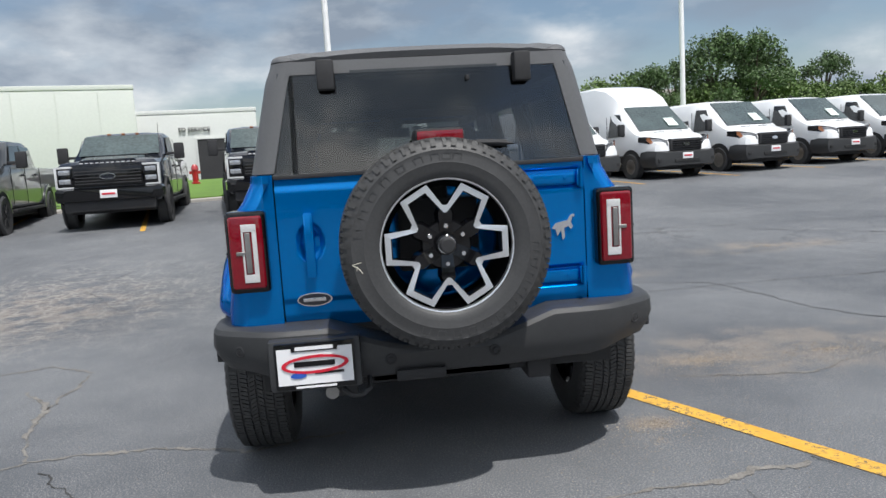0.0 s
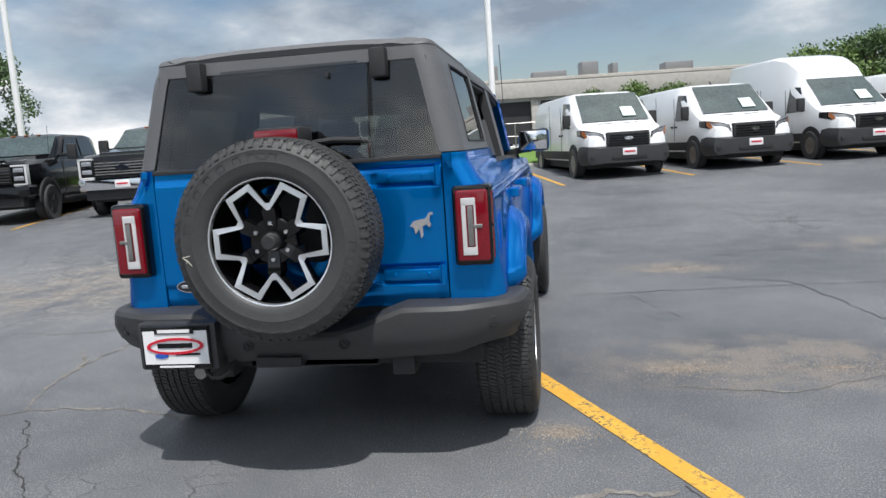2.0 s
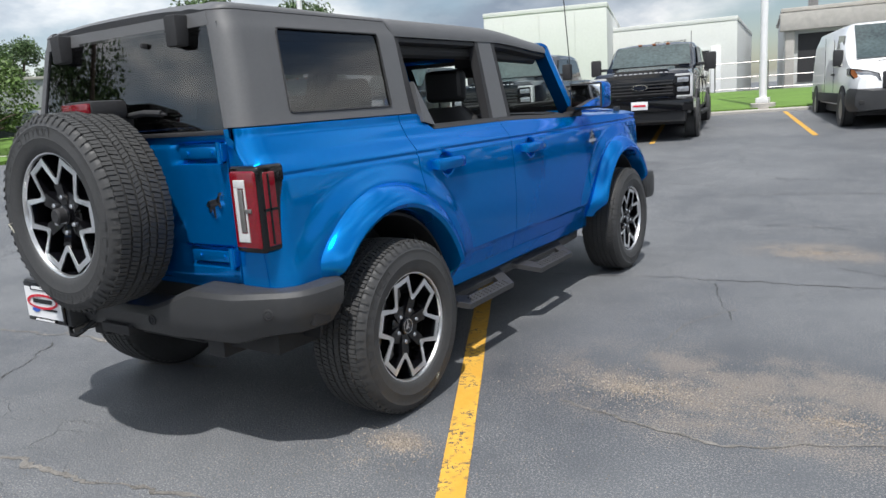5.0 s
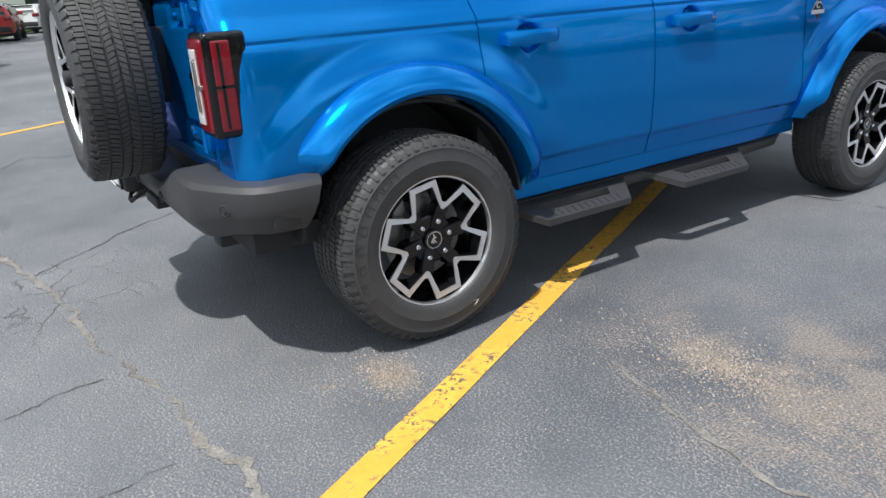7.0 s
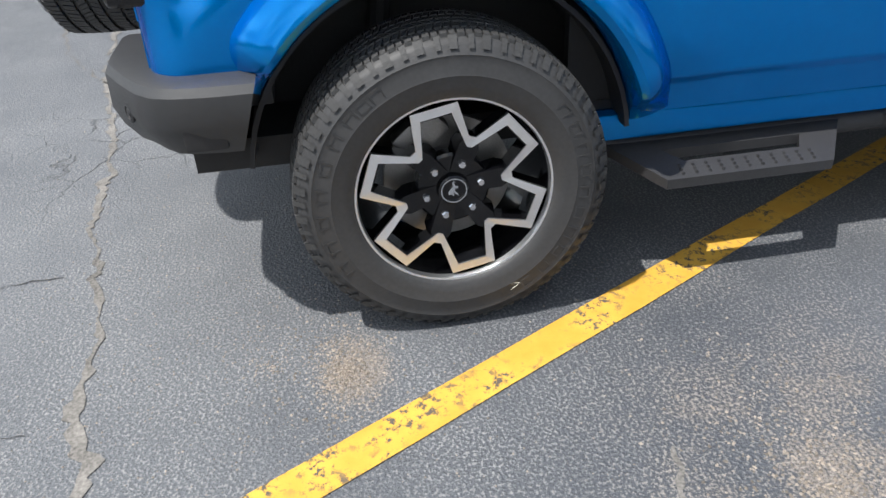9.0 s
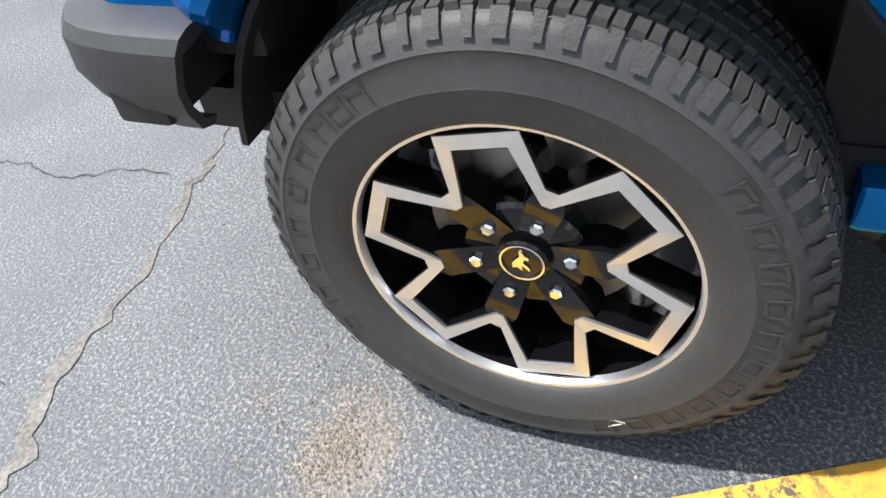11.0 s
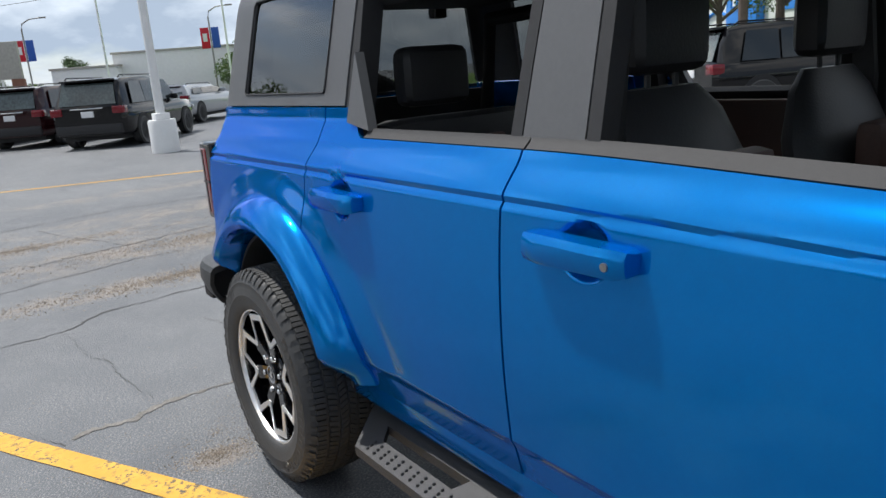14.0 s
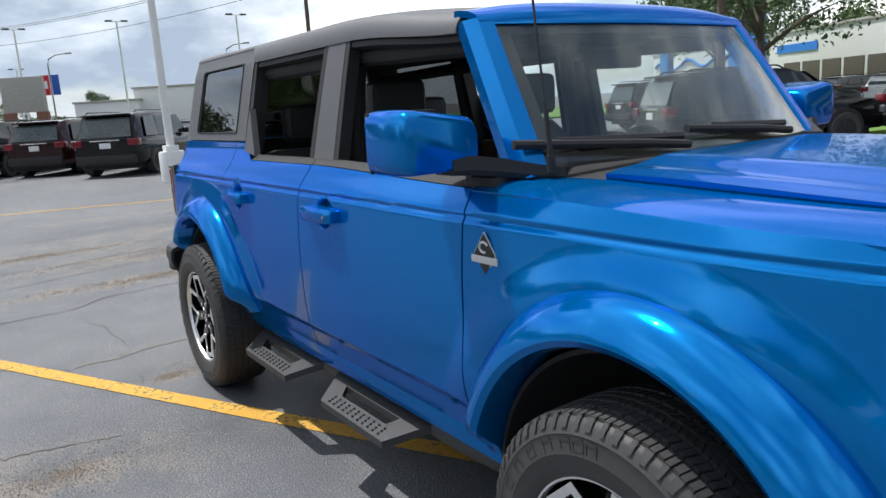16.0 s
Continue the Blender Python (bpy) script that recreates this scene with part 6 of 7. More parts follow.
def build_wagon(paint, label, name="sport_utility_vehicle", group="vehicles parked across the lot", roof=1.76, length=4.9, dark_roof=False):
    """A family SUV: tail at the origin, nose along +y."""
    c = thing(name, label, "car", group)

    def lo(w):
        return [(w * 0.93, 0.34), (w, 0.48), (w * 1.0, 0.78), (w * 0.98, 0.98), (w * 0.93, 1.04)]

    L = length
    part("body", hull([(0.0, lo(0.86)), (0.10, lo(0.95)), (0.5, lo(0.985)), (2.4, lo(0.99)), (L - 1.3, lo(0.98)), (L - 0.4, [(x, z - 0.06 if z > 0.7 else z) for x, z in lo(0.95)]), (L, [(x, z - 0.16 if z > 0.7 else z) for x, z in lo(0.80)])]), paint, c)

    def hi(w, z):
        return [(w, 1.0), (w * 0.97, 1.08), (w * 0.86, z - 0.10), (w * 0.78, z - 0.015), (w * 0.4, z)]

    part("cabin", hull([(0.10, hi(0.90, 1.10)), (0.22, hi(0.91, 1.45)), (0.36, hi(0.92, roof - 0.06)), (0.6, hi(0.93, roof - 0.01)), (1.6, hi(0.95, roof)), (2.7, hi(0.95, roof - 0.03)), (3.1, hi(0.93, roof - 0.16)), (3.75, hi(0.90, 1.12))]), INK if dark_roof else paint, c)
    part("rear_window", patch_on([(-0.74, 0.10, 1.08), (0.74, 0.10, 1.08), (0.66, 0.30, roof - 0.16), (-0.66, 0.30, roof - 0.16)], (0, -0.035, 0.02), 4), SCREEN, c)
    part("windscreen", patch_on([(-0.76, 3.78, 1.10), (0.76, 3.78, 1.10), (0.66, 3.12, roof - 0.18), (-0.66, 3.12, roof - 0.18)], (0, 0.05, 0.06), 4), SCREEN, c)
    part("tail_spoiler", boxes((-0.66, 0.66, 0.12, 0.40, roof - 0.08, roof - 0.03), bevel=0.02), INK, c)
    for s in (1, -1):
        f = (lambda q: q) if s > 0 else flip
        for y0, y1, k in ((0.55, 1.30, 0.25), (1.36, 2.20, 0.0), (2.26, 3.35, -0.45)):
            part("side_window", patch_on(f([(0.925, y0, 1.08), (0.945, y1, 1.08), (0.835, y1 + min(k, 0), roof - 0.13), (0.83, y0 + max(k, 0) * 0.5, roof - 0.13)]), (s * 0.012, 0, 0)), TINT, c)
        part("tail_lamp", boxes((s * 0.80 - 0.15, s * 0.80 + 0.15, -0.03, 0.22, 0.86, 1.05), bevel=0.03), RED, c, "red tail lamp")
        part("headlamp", boxes((s * 0.72 - 0.16, s * 0.72 + 0.16, L - 0.12, L + 0.02, 0.66, 0.82), bevel=0.03), HEADLAMP, c)
        part("door_mirror", boxes((s * 1.02 - 0.10, s * 1.02 + 0.10, 3.05, 3.17, 1.06, 1.22), bevel=0.03), paint, c)
        part("roof_rail", tube(bmesh.new(), [(s * 0.70, 0.5, roof - 0.02), (s * 0.70, 0.6, roof + 0.04), (s * 0.70, 2.5, roof + 0.03), (s * 0.70, 2.65, roof - 0.04)], 0.018, 6), INK, c)
        for y in (0.95, L - 0.98):
            simple_wheel(c, s * 0.905, y, 0.36, 0.24, STEEL if dark_roof else BLACK, s, 0.64)
            # no arch is cut; a near-black disc gives its shade
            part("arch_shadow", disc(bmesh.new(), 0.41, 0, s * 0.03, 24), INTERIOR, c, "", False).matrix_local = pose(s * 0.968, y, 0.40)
    part("bumper", boxes((-0.86, 0.86, -0.08, 0.20, 0.38, 0.62), bevel=0.05), BLACK, c)
    part("chrome_strip", boxes((-0.42, 0.42, -0.02, 0.06, 1.0, 1.03), bevel=0.008), CHROME, c)
    part("number_plate", boxes((-0.16, 0.16, -0.02, 0.05, 0.80, 0.95), bevel=0.005), WHITE, c, "white plate")
    part("underbody", boxes((-0.8, 0.8, 0.2, L - 0.3, 0.22, 0.42)), INTERIOR, c, "", False)
    return c


AWAY = 142.0
suv = build_wagon(INK, "black family SUV parked with its tail to the lot")
suv.matrix_world = on_ground(-1.85, -18.0, AWAY)
wine = build_wagon(BURGUNDY, "dark red-black SUV parked with its tail to the lot", roof=1.70, length=4.6)
wine.matrix_world = on_ground(-0.45, -21.3, AWAY)
copy_thing(suv, on_ground(1.45, -23.3, AWAY))
coupe = build_wagon(SILVER, "silver two-door car with a dark tail panel", "coupe", roof=1.42, length=4.9)
coupe.matrix_world = on_ground(-5.8, -25.6, AWAY - 4)
for x, y, src, turn in ((0.5, -30, suv, AWAY), (-1.6, -31.5, coupe, AWAY), (-4.2, -33.5, wine, AWAY), (-24, -66, wine, 60), (3.0, -28, wine, AWAY)):
    copy_thing(src, on_ground(x, y, turn))
sedan = build_wagon(GREYPAINT, "dark grey car parked beside the grass", "sedan", roof=1.5, length=4.7)
sedan.matrix_world = on_ground(-14.9, -3.4, 62)
saloon = build_wagon(WHITEPAINT, "white car parked on the neighbouring lot", "sedan", "cars on the neighbouring lot", roof=1.5, length=4.7)
saloon.matrix_world = on_ground(-27, -9.5, 75)
for k in range(9):
    src = (sedan, saloon, coupe, suv, wine)[k % 5]
    copy_thing(src, on_ground(-36 - 1.2 * k, -16.5 + 3.1 * k, 62))
for x, y, src, turn in ((-22.0, -12.2, sedan, 70), (-19.5, -15.5, suv, 75), (-11.0, -6.9, suv, 62), (-24, -17.5, saloon, 72)):
    copy_thing(src, on_ground(x, y, turn))


# ---- lamp posts, poles, signs ----
def lamp_post(x, y, base_h, base_r, height, label):
    g = ground_z(x, y)
    t = thing("lamp_post", label, "lamp post", "lot lamp posts", at=pose(x, y, g))
    bm = lathe(bmesh.new(), [(base_r, 0.0), (base_r, base_h * 0.93), (base_r * 0.94, base_h)], 28)
    bmesh.ops.rotate(bm, verts=bm.verts, matrix=Matrix.Rotation(radians(-90), 3, "Y"))
    part("base", bm, POLEWHITE if base_h > 0.4 else CONCRETE, t, "round concrete base")
    bm = boxes((-0.16, 0.16, -0.16, 0.16, base_h, base_h + 0.14), bevel=0.02)
    part("base_cover", bm, POLEWHITE, t)
    part("post", tube(bmesh.new(), [(0, 0, base_h), (0, 0, height)], 0.10, 12, 0.075), POLEWHITE, t)
    part("lamp_arm", tube(bmesh.new(), [(-0.75, 0, height), (0.75, 0, height)], 0.035, 8), POLEWHITE, t)
    for s in (1, -1):
        head = part("lamp_head", boxes((s * 0.62 - 0.28, s * 0.62 + 0.28, -0.16, 0.16, height - 0.02, height + 0.10), bevel=0.03), BLACK, t)
        part("lamp_glass", boxes((s * 0.62 - 0.22, s * 0.62 + 0.22, -0.12, 0.12, height - 0.035, height - 0.015)), CLEAR, head, "", False)
    return t


lamp_post(-2.72, -14.6, 0.72, 0.30, 10.5, "white lamp post on a round white concrete base")
for x, y in ((24.0, -6.0), (26.0, 14.0)):
    lamp_post(x, y, 0.7, 0.3, 10.5, "white lamp post on the far side of the lot")
lamp_post(-14.85, 1.46, 0.95, 0.36, 10.5, "white lamp post on a tall round white base")
lamp_post(-0.85, 18.9, 0.22, 0.32, 11.0, "white lamp post on the kerb of the grass")
lamp_post(12.2, 23.3, 0.2, 0.3, 11.0, "white lamp post standing behind the white vans")
for p in (c0 - ROW * 13.8 + BACK * 1.0,):
    lamp_post(p.x, p.y, 0.2, 0.3, 11.0, "white lamp post among the trees")
for x, y, h in ((-5.2, -71, 10), (-12.4, -65, 10), (-21.1, -60, 10), (-1.5, -95, 9.0), (-8, -105, 9.0), (-34, -12, 9.0), (-31, -1, 9.5)):
    lamp_post(x, y, 0.6, 0.3, h, "distant lamp post with twin heads")


def street_lamp(x, y, turn):
    t = thing("street_lamp", "grey street lamp with red banner on its post", "street lamp", "street lamps", at=on_ground(x, y, turn))
    part("post", tube(bmesh.new(), [(0, 0, 0), (0, 0, 8.0), (0.15, 0, 8.6), (0.9, 0, 9.0), (2.0, 0, 9.1)], 0.10, 8, 0.05), STEEL, t)
    part("lamp_head", boxes((1.9, 2.6, -0.12, 0.12, 9.02, 9.18), bevel=0.04), STEEL, t)
    part("banner", boxes((-1.0, -0.12, -0.02, 0.02, 4.9, 7.0), bevel=0.005), REDPRINT, t, "red printed banner")
    part("banner_panel", boxes((-0.80, -0.35, -0.03, 0.03, 5.6, 6.4), bevel=0.005), WHITE, t)
    part("banner", boxes((0.12, 0.9, -0.02, 0.02, 4.9, 7.0), bevel=0.005), BLUEPRINT, t, "dark blue banner")


street_lamp(-9.2, -85.4, 150)
street_lamp(-25.3, -76, 150)
street_lamp(-33, 8, 60)


def utility_pole(x, y, h, turn):
    t = thing("utility_pole", "weathered wooden utility pole with crossarm", "utility pole", "utility poles", at=on_ground(x, y, turn))
    part("pole", tube(bmesh.new(), [(0, 0, 0), (0, 0, h)], 0.17, 10, 0.11), WOOD, t)
    part("crossarm", boxes((-1.2, 1.2, -0.06, 0.06, h - 0.9, h - 0.76)), WOOD, t, "", False)
    for k in (-1.0, -0.4, 0.4, 1.0):
        part("insulator", boxes((k - 0.04, k + 0.04, -0.04, 0.04, h - 0.76, h - 0.58), bevel=0.015), CONCRETE, t)


utility_pole(-3.5, -82, 12.0, 60)
utility_pole(-19.4, -42, 12.0, 60)
utility_pole(-21.5, -12.5, 12.0, 20)
for dz in (11.2, 11.05, 9.6):
    a, b = Vector((-3.5, -82, dz)), Vector((-19.4, -42, dz))
    pts = [a + (b - a) * t - Vector((0, 0, 2.2 * t * (1 - t))) for t in steps(0, 1, 16)]
    ob = part("overhead_wire", tube(bmesh.new(), pts, 0.02, 5), BLACK, None)
    tagged(ob, "thin black overhead wire between the poles", "wire", "overhead wires", "structure")

t = thing("pylon_sign", "roadside sign panel on two brown brick piers", "sign", at=on_ground(-4.5, -64.4, 150) @ Matrix.Diagonal((0.56, 0.56, 0.56, 1)))
part("sign_panel", boxes((-3.0, 3.0, -0.3, 0.3, 5.0, 10.0), bevel=0.1), CONCRETE, t)
part("sign_face", boxes((-2.7, 2.7, 0.3, 0.36, 7.6, 9.6), bevel=0.02), BURGUNDY, t)
part("sign_bar", boxes((-2.2, 2.2, 0.36, 0.40, 8.2, 9.0), (-2.2, 2.2, 0.3, 0.36, 5.8, 6.6)), WHITE, t, "", False)
for x in (-2.3, 2.3):
    part("brick_pier", boxes((x - 0.8, x + 0.8, -0.4, 0.4, 0, 5.0), bevel=0.03), YELLOWBRICK, t)


# ---- buildings ----
def block(name, label, x, y, turn, w, d, h, wall, cap=None):
    """A flat-roofed hall: its front lies along x, the depth goes to +y."""
    b = thing(name, label, "building", at=on_ground(x, y, turn))
    part("wall", boxes((0, w, 0, d, -0.3, h), bevel=0.04), wall, b)
    o = 0.15 if cap is None else 0.03
    part("roof", boxes((-o, w + o, -o, d + o, h, h + 0.22), bevel=0.03), cap or CONCRETE, b)
    return b


def opening(b, x0, x1, z0, z1, name="window", mat=None, frame=True, y=0.0):
    w = part(name, boxes((x0, x1, y - 0.06, y + 0.02, z0, z1)), mat or TINT, b, "", False)
    if frame:
        part("frame", boxes((x0 - 0.08, x0, y - 0.10, y, z0, z1 + 0.08), (x1, x1 + 0.08, y - 0.10, y, z0, z1 + 0.08), (x0, x1, y - 0.10, y, z1, z1 + 0.08)), CREAM, w, "", False)


def lettering(text, size, parent, x, y, z, mat):
    cu = bpy.data.curves.new("sign_text", "FONT")
    cu.body, cu.size, cu.extrude = text, size, 0.03
    tmp = bpy.data.objects.new("sign_text", cu)
    scene.collection.objects.link(tmp)
    me = bpy.data.meshes.new_from_object(tmp.evaluated_get(bpy.context.evaluated_depsgraph_get()))
    bpy.data.objects.remove(tmp)
    me.materials.clear()
    me.materials.append(mat)
    o = link("sign_text", me, parent, "dark wall lettering")
    o.matrix_local = pose(x, y, z, 90, 0, 0)


hall = block("service_hall", "long white service hall with clad walls", -16.5, 31.7, 17, 6.2, 20, 4.6, CREAM, CREAM)
for k in range(3):
    part("wall_rib", boxes((1.0 + k * 1.8, 1.06 + k * 1.8, -0.03, 0.0, 0, 4.5)), CREAM, hall, "", False)
bay = block("service_bay", "pale service building with a dark open bay", -15.6, 38.2, 8, 10.0, 16, 3.75, CREAM, CREAM)
# no room behind: the open bay's shade is a near-black panel
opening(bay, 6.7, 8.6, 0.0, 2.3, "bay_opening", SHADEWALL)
lettering("ED SERVICE", 0.33, bay, 5.75, -0.08, 2.75, INK)
part("bay_pier", boxes((8.7, 9.2, -0.15, 0.1, 0, 2.5), bevel=0.02), POLEWHITE, bay)
for x in (2.0, 6.5):
    part("roof_unit", boxes((x, x + 1.2, 6, 7.4, 3.9, 4.4), bevel=0.05), STEEL, bay)
wing = block("repair_wing", "low grey building with columns and dark glazing", -4.5, 46.5, 10, 34, 14, 4.4, CREAM)
for k in range(9):
    # opaque panels; the dimness behind the glazing is in their colour
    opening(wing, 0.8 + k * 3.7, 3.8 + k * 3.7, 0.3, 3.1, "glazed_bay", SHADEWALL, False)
    part("column", boxes((k * 3.7 + 0.1, k * 3.7 + 0.6, -0.35, 0.05, 0, 3.4), bevel=0.03), CONCRETE, wing)
part("fascia", boxes((-0.2, 34.2, -0.6, 0.1, 3.3, 4.3), bevel=0.04), CONCRETE, wing)
for x, w, h in ((1.5, 0.5, 1.3), (4.5, 2.4, 0.7), (8.0, 1.2, 1.2), (10.2, 0.4, 1.0), (14, 2.0, 0.8)):
    part("roof_unit", boxes((x, x + w, 3, 4.5, 4.6, 4.6 + h), bevel=0.06), STEEL, wing)
fence = thing("wire_fence", "low wire mesh fence with steel posts", "fence", at=on_ground(-6, 36.0, 10))
for k in range(14):
    part("post", tube(bmesh.new(), [(k * 2.4, 0, 0), (k * 2.4, 0, 1.5)], 0.04, 6), STEEL, fence)
for z in (0.2, 0.75, 1.45):
    part("rail", tube(bmesh.new(), [(0, 0, z), (31.2, 0, z)], 0.025, 6), STEEL, fence)
plant = block("white_warehouse", "long white warehouse with a strip of dark windows", -17.5, -86, 150, 22, 14, 5.2, POLEWHITE)
for k in range(6):
    opening(plant, 5 + k * 2.6, 6.8 + k * 2.6, 3.6, 4.3, "window", TINT, False, 14.06)
annex = block("white_annex", "low white annex beside the warehouse", -11.5, -88, 150, 7, 8, 3.9, POLEWHITE)
show = block("car_showroom", "cream showroom with blue entrance panel and glazing", -76.8, -61.3, 62, 46, 20, 5.6, CREAM)
for k in range(12):
    opening(show, 1.5 + k * 2.8 + (9.0 if k > 6 else 0.0), 3.9 + k * 2.8 + (9.0 if k > 6 else 0.0), 0.4, 3.0, "window", TINT, False)
part("entrance_panel", boxes((21.4, 26.9, -0.9, 0.0, 0, 7.8), bevel=0.1), DEALBLUE, show, "tall blue entrance panel")
part("panel_badge", boxes((22.6, 25.6, -1.0, -0.9, 4.6, 6.6), bevel=0.15), DEALBLUE, show)
part("panel_badge", boxes((23.0, 23.5, -1.08, -1.0, 4.8, 6.4), (24.7, 25.2, -1.08, -1.0, 4.8, 6.4), (23.5, 24.7, -1.08, -1.0, 5.45, 5.75)), WHITE, show, "", False)
part("blue_wave", tube(bmesh.new(), [(1 + k * 0.85, -0.12, 4.1 + 0.5 * math.sin(k * 0.7)) for k in range(24)], 0.16, 6), DEALBLUE, show)
part("blue_band", boxes((29, 35, -0.1, 0.0, 3.9, 4.6)), DEALBLUE, show, "", False)
pyl = thing("blue_pylon_sign", "tall blue roadside pylon sign", "sign", at=on_ground(-44.9, -33.6, 62))
part("column", boxes((-0.7, 0.7, -0.25, 0.25, 0, 9.5), bevel=0.05), DEALBLUE, pyl)
part("panel", boxes((-0.5, 0.5, -0.30, -0.25, 6.2, 8.8), bevel=0.02), WHITE, pyl)


# across the road to the side: a verge, a grey showroom, parked vehicles
lawn((-60, 4), (-24, 6.0), (-24, 26), (-60, 30), "mown green verge beside the road")
grey_hall = block("grey_showroom", "low grey showroom with dark wall lettering", -60.0, 2.0, 70, 34, 16, 4.9, GREYWALL)
lettering("LIBERTYVILLE", 1.0, grey_hall, 6.5, -0.10, 3.2, INK)
for k in range(6):
    opening(grey_hall, 2.0 + k * 5.2, 5.8 + k * 5.2, 0.4, 2.6, "window", TINT, False)
white_truck = build_truck(WHITEPAINT, "white crew-cab pickup truck parked beside the verge", True)
white_truck.matrix_world = on_ground(-29.5, 4.2, -102)
copy_thing(suv, on_ground(-22.0, 7.0, 70))
copy_thing(suv, on_ground(-23.0, 12.6, 74))
ruby = build_wagon(REDPAINT, "bright red car parked beside the verge", "hatchback", roof=1.5, length=4.4)
ruby.matrix_world = on_ground(-34.5, 0.2, 80)


hyd = thing("fire_hydrant", "small red fire hydrant on the grass", "hydrant", at=pose(-6.2, 24.5, ground_z(0, 24.5) + 0.12))
bm = lathe(bmesh.new(), [(0.16, 0.0), (0.16, 0.06), (0.11, 0.08), (0.11, 0.5), (0.14, 0.52), (0.12, 0.64), (0.05, 0.72)], 16)
bmesh.ops.rotate(bm, verts=bm.verts, matrix=Matrix.Rotation(radians(-90), 3, "Y"))
part("barrel", bm, REDPAINT, hyd)
part("outlet", boxes((-0.2, 0.2, -0.06, 0.06, 0.36, 0.48), bevel=0.02), REDPAINT, hyd)


# ---- trees ----
def leaf_cloud(name, lumps, per, size, seed):
    """Small folded leaf clumps scattered through rough lumps; gaps stay between them."""
    rnd = np.random.default_rng(seed)
    vs, fs = [], []
    for cx, cy, cz, r in lumps:
        d = rnd.normal(size=(per, 3))
        d /= np.linalg.norm(d, axis=1)[:, None]
        p = np.array([cx, cy, cz]) + d * (r * rnd.uniform(0.45, 1.12, (per, 1))) * np.array([1, 1, 0.8])
        a = rnd.normal(size=(per, 3))
        a /= np.linalg.norm(a, axis=1)[:, None]
        b = np.cross(a, rnd.normal(size=(per, 3)))
        b /= np.linalg.norm(b, axis=1)[:, None] + 1e-9
        s = size * rnd.uniform(0.6, 1.3, (per, 1))
        quad = np.stack([p - a * s, p - b * s * 0.55, p + a * s, p + b * s * 0.55], 1).reshape(-1, 3)
        k = sum(len(v) for v in vs)
        vs.append(quad)
        fs.append(np.arange(per * 4).reshape(-1, 4) + k)
    me = bpy.data.meshes.new(name)
    me.from_pydata(np.concatenate(vs).tolist(), [], np.concatenate(fs).tolist())
    return me


def build_tree(height, spread, leaf, seed, label, trunk_share=0.25, lumps=26, per=300, size=0.115):
    rnd = random.Random(seed)
    t = thing("tree", label, "tree", "trees round the lot")
    bm = tube(bmesh.new(), [(0, 0, -0.2), (0.05, 0, height * trunk_share), (-0.05, 0.08, height * 0.7)], height * 0.022 + 0.05, 8, 0.04)
    cl = []
    for k in range(lumps):
        a = rnd.uniform(0, 6.283)
        u = rnd.random() ** 0.8
        z = height * (trunk_share + (0.95 - trunk_share) * u)
        w = spread * math.sin(math.pi * min(0.97, 0.22 + 0.72 * u)) ** 0.8
        r = w * rnd.uniform(0.25, 1.0) ** 0.6
        x, y = r * math.cos(a), r * math.sin(a)
        cl.append((x, y, z, spread * rnd.uniform(0.22, 0.38)))
        if k % 2 == 0:
            z0 = min(z * 0.75, height * 0.62)
            tube(bm, [(0, 0, z0 * 0.8), (x * 0.5, y * 0.5, (z0 + z) / 2), (x * 0.9, y * 0.9, z)], 0.05 + 0.006 * height, 6, 0.02)
    part("trunk", bm, BARK, t)
    me = leaf_cloud("crown", cl, per, size, seed)
    me.materials.append(leaf)
    link("crown", me, t)
    return t


def plant_tree(src, x, y, k, turn):
    copy_thing(src, pose(x, y, ground_z(x, y), 0, 0, turn) @ Matrix.Diagonal((k, k, k, 1)))


oak = build_tree(7.2, 2.9, LEAFDARK, 3, "tall full dark green tree behind the vans")
oak.matrix_world = on_ground(23.5, 43.0)
maple = build_tree(4.6, 2.7, LEAF, 4, "broad mid-green tree with loose foliage", 0.12)
maple.matrix_world = on_ground(16.0, 42.0)
bush = build_tree(3.2, 2.6, LEAF, 5, "low rounded green shrub of the hedge", 0.02, 20, 260, 0.11)
bush.matrix_world = on_ground(12.0, 38.0)
thin = build_tree(9.0, 4.2, LEAFDARK, 8, "spreading tree with open crown and dark limbs", 0.34, 30, 230, 0.12)
thin.matrix_world = on_ground(-25.5, -13.5)
rnd = random.Random(11)
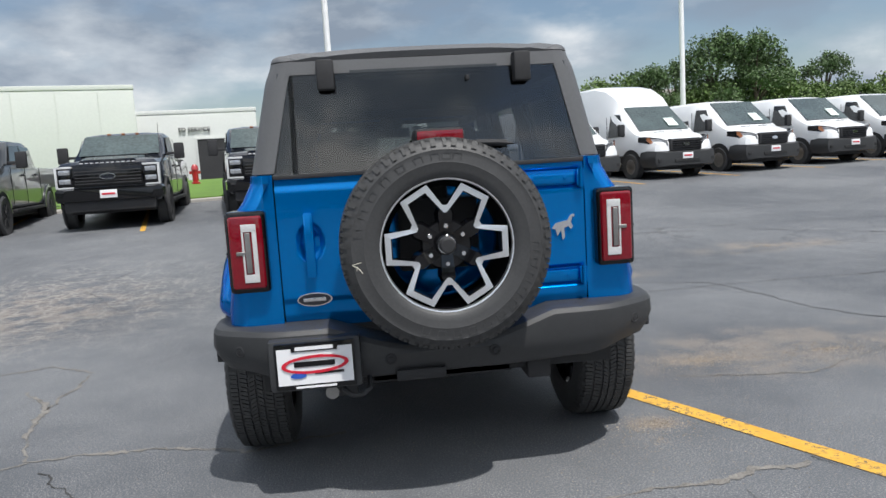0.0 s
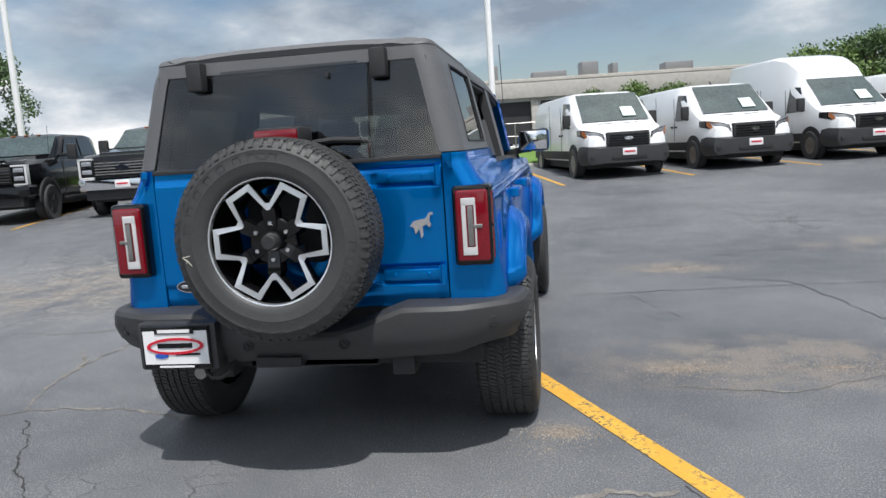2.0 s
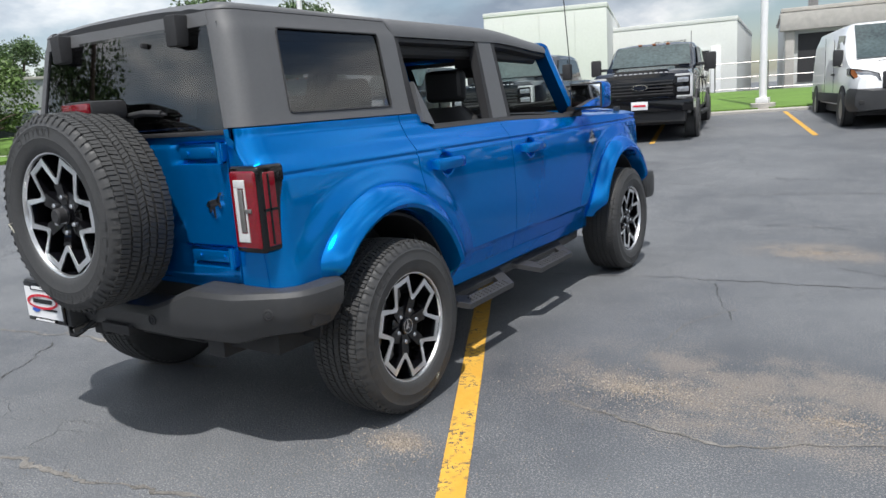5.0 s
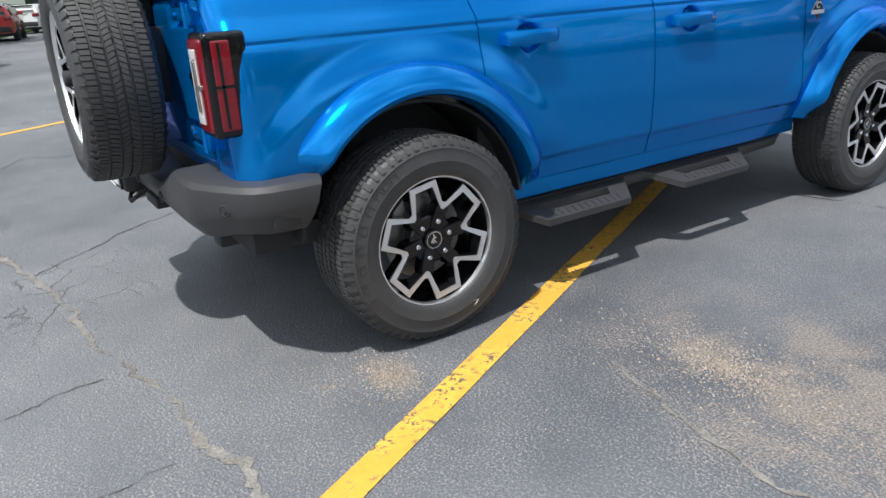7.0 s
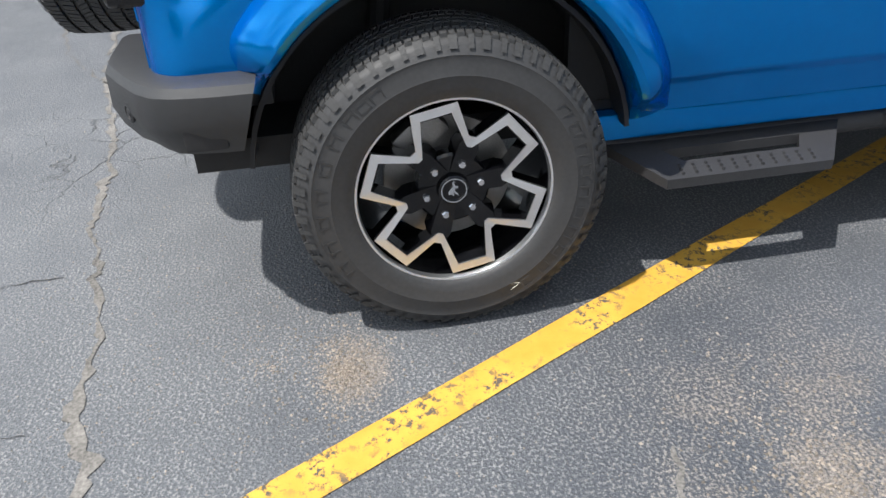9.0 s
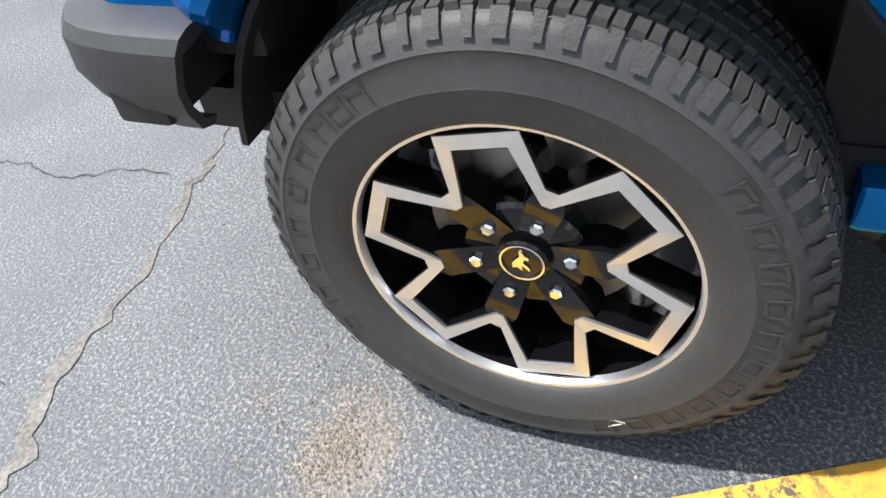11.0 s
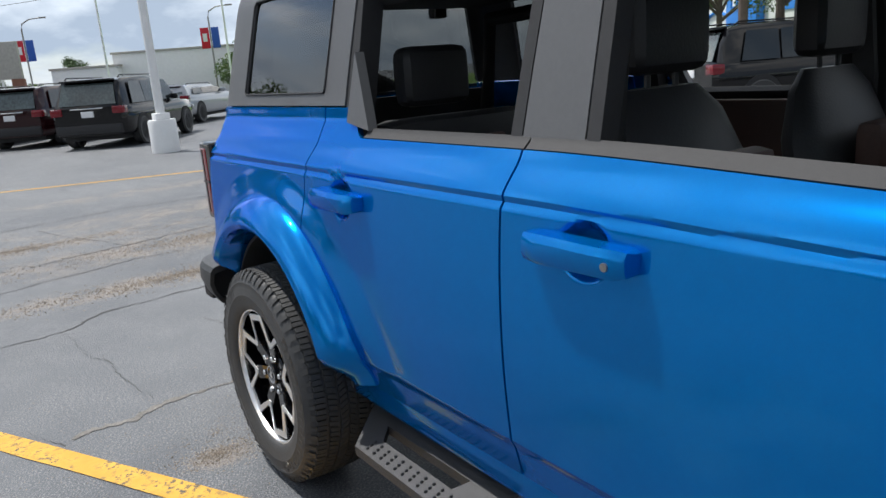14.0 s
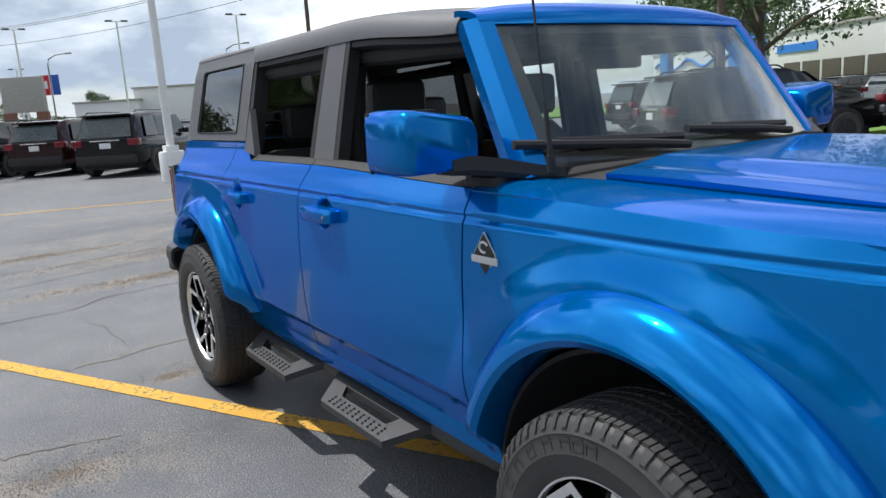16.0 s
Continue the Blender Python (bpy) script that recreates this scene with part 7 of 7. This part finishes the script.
for k in range(34):
    p = c0 + ROW * (9 + k * 1.9) + BACK * rnd.uniform(17, 24)
    src, s = rnd.choice(((bush, 1.2), (maple, 0.85), (bush, 1.45), (maple, 1.0)))
    plant_tree(src, p.x, p.y, s * rnd.uniform(0.85, 1.12) * (0.66 if k < 6 else 0.92), rnd.uniform(0, 360))
for x, y, s in ((25.5, 41.5, 0.95), (27.5, 44.5, 0.9), (21.5, 44.5, 0.8), (18.6, 42.0, 0.72), (34, 47, 0.85)):
    plant_tree(oak, x, y, s, rnd.uniform(0, 360))
for x, y, s in ((-31, 27.5, 1.0), (-31.5, 23, 1.0), (-33, 21, 0.95), (-37, 27, 1.0), (-41, 15, 1.0), (-46, 21, 1.1), (-28.0, 30.5, 0.93), (-35.5, 30, 1.08)):
    plant_tree(oak if s in (0.93, 1.08) else maple, x, y, s, rnd.uniform(0, 360))
for k in range(16):
    plant_tree(rnd.choice((maple, bush, oak)), -34 + 3.4 * k + rnd.uniform(-1, 1), -112 + rnd.uniform(-4, 2), rnd.uniform(0.7, 1.05), rnd.uniform(0, 360))
for x, y, s in ((-27.5, -68, 1.1), (-30, -70, 1.3), (-33, -66, 1.2), (-29, -74, 1.2)):
    plant_tree(maple, x, y, s, rnd.uniform(0, 360))
for x, y, s in ((-30.5, -8.0, 1.05), (-34, -3.5, 1.0), (-37, 3.0, 1.1), (-46, -30, 1.1), (-52, -34, 1.2)):
    plant_tree(thin, x, y, s, rnd.uniform(0, 360))
# the far side of the lot, behind the camera: the trees and posts that the paint and glass mirror
for k in range(22):
    plant_tree(rnd.choice((maple, oak, oak)), 40 + rnd.uniform(-4, 6), -46 + 4.2 * k + rnd.uniform(-1, 1), rnd.uniform(0.8, 1.35), rnd.uniform(0, 360))
for k in range(14):
    plant_tree(rnd.choice((maple, oak, thin)), 4 + 2.9 * k + rnd.uniform(-1, 1), -50 + rnd.uniform(-3, 3), rnd.uniform(0.9, 1.3), rnd.uniform(0, 360))
for k in range(12):
    plant_tree(rnd.choice((maple, oak)), -80 + rnd.uniform(-4, 4), -45 + 8 * k, rnd.uniform(1.3, 1.9), rnd.uniform(0, 360))
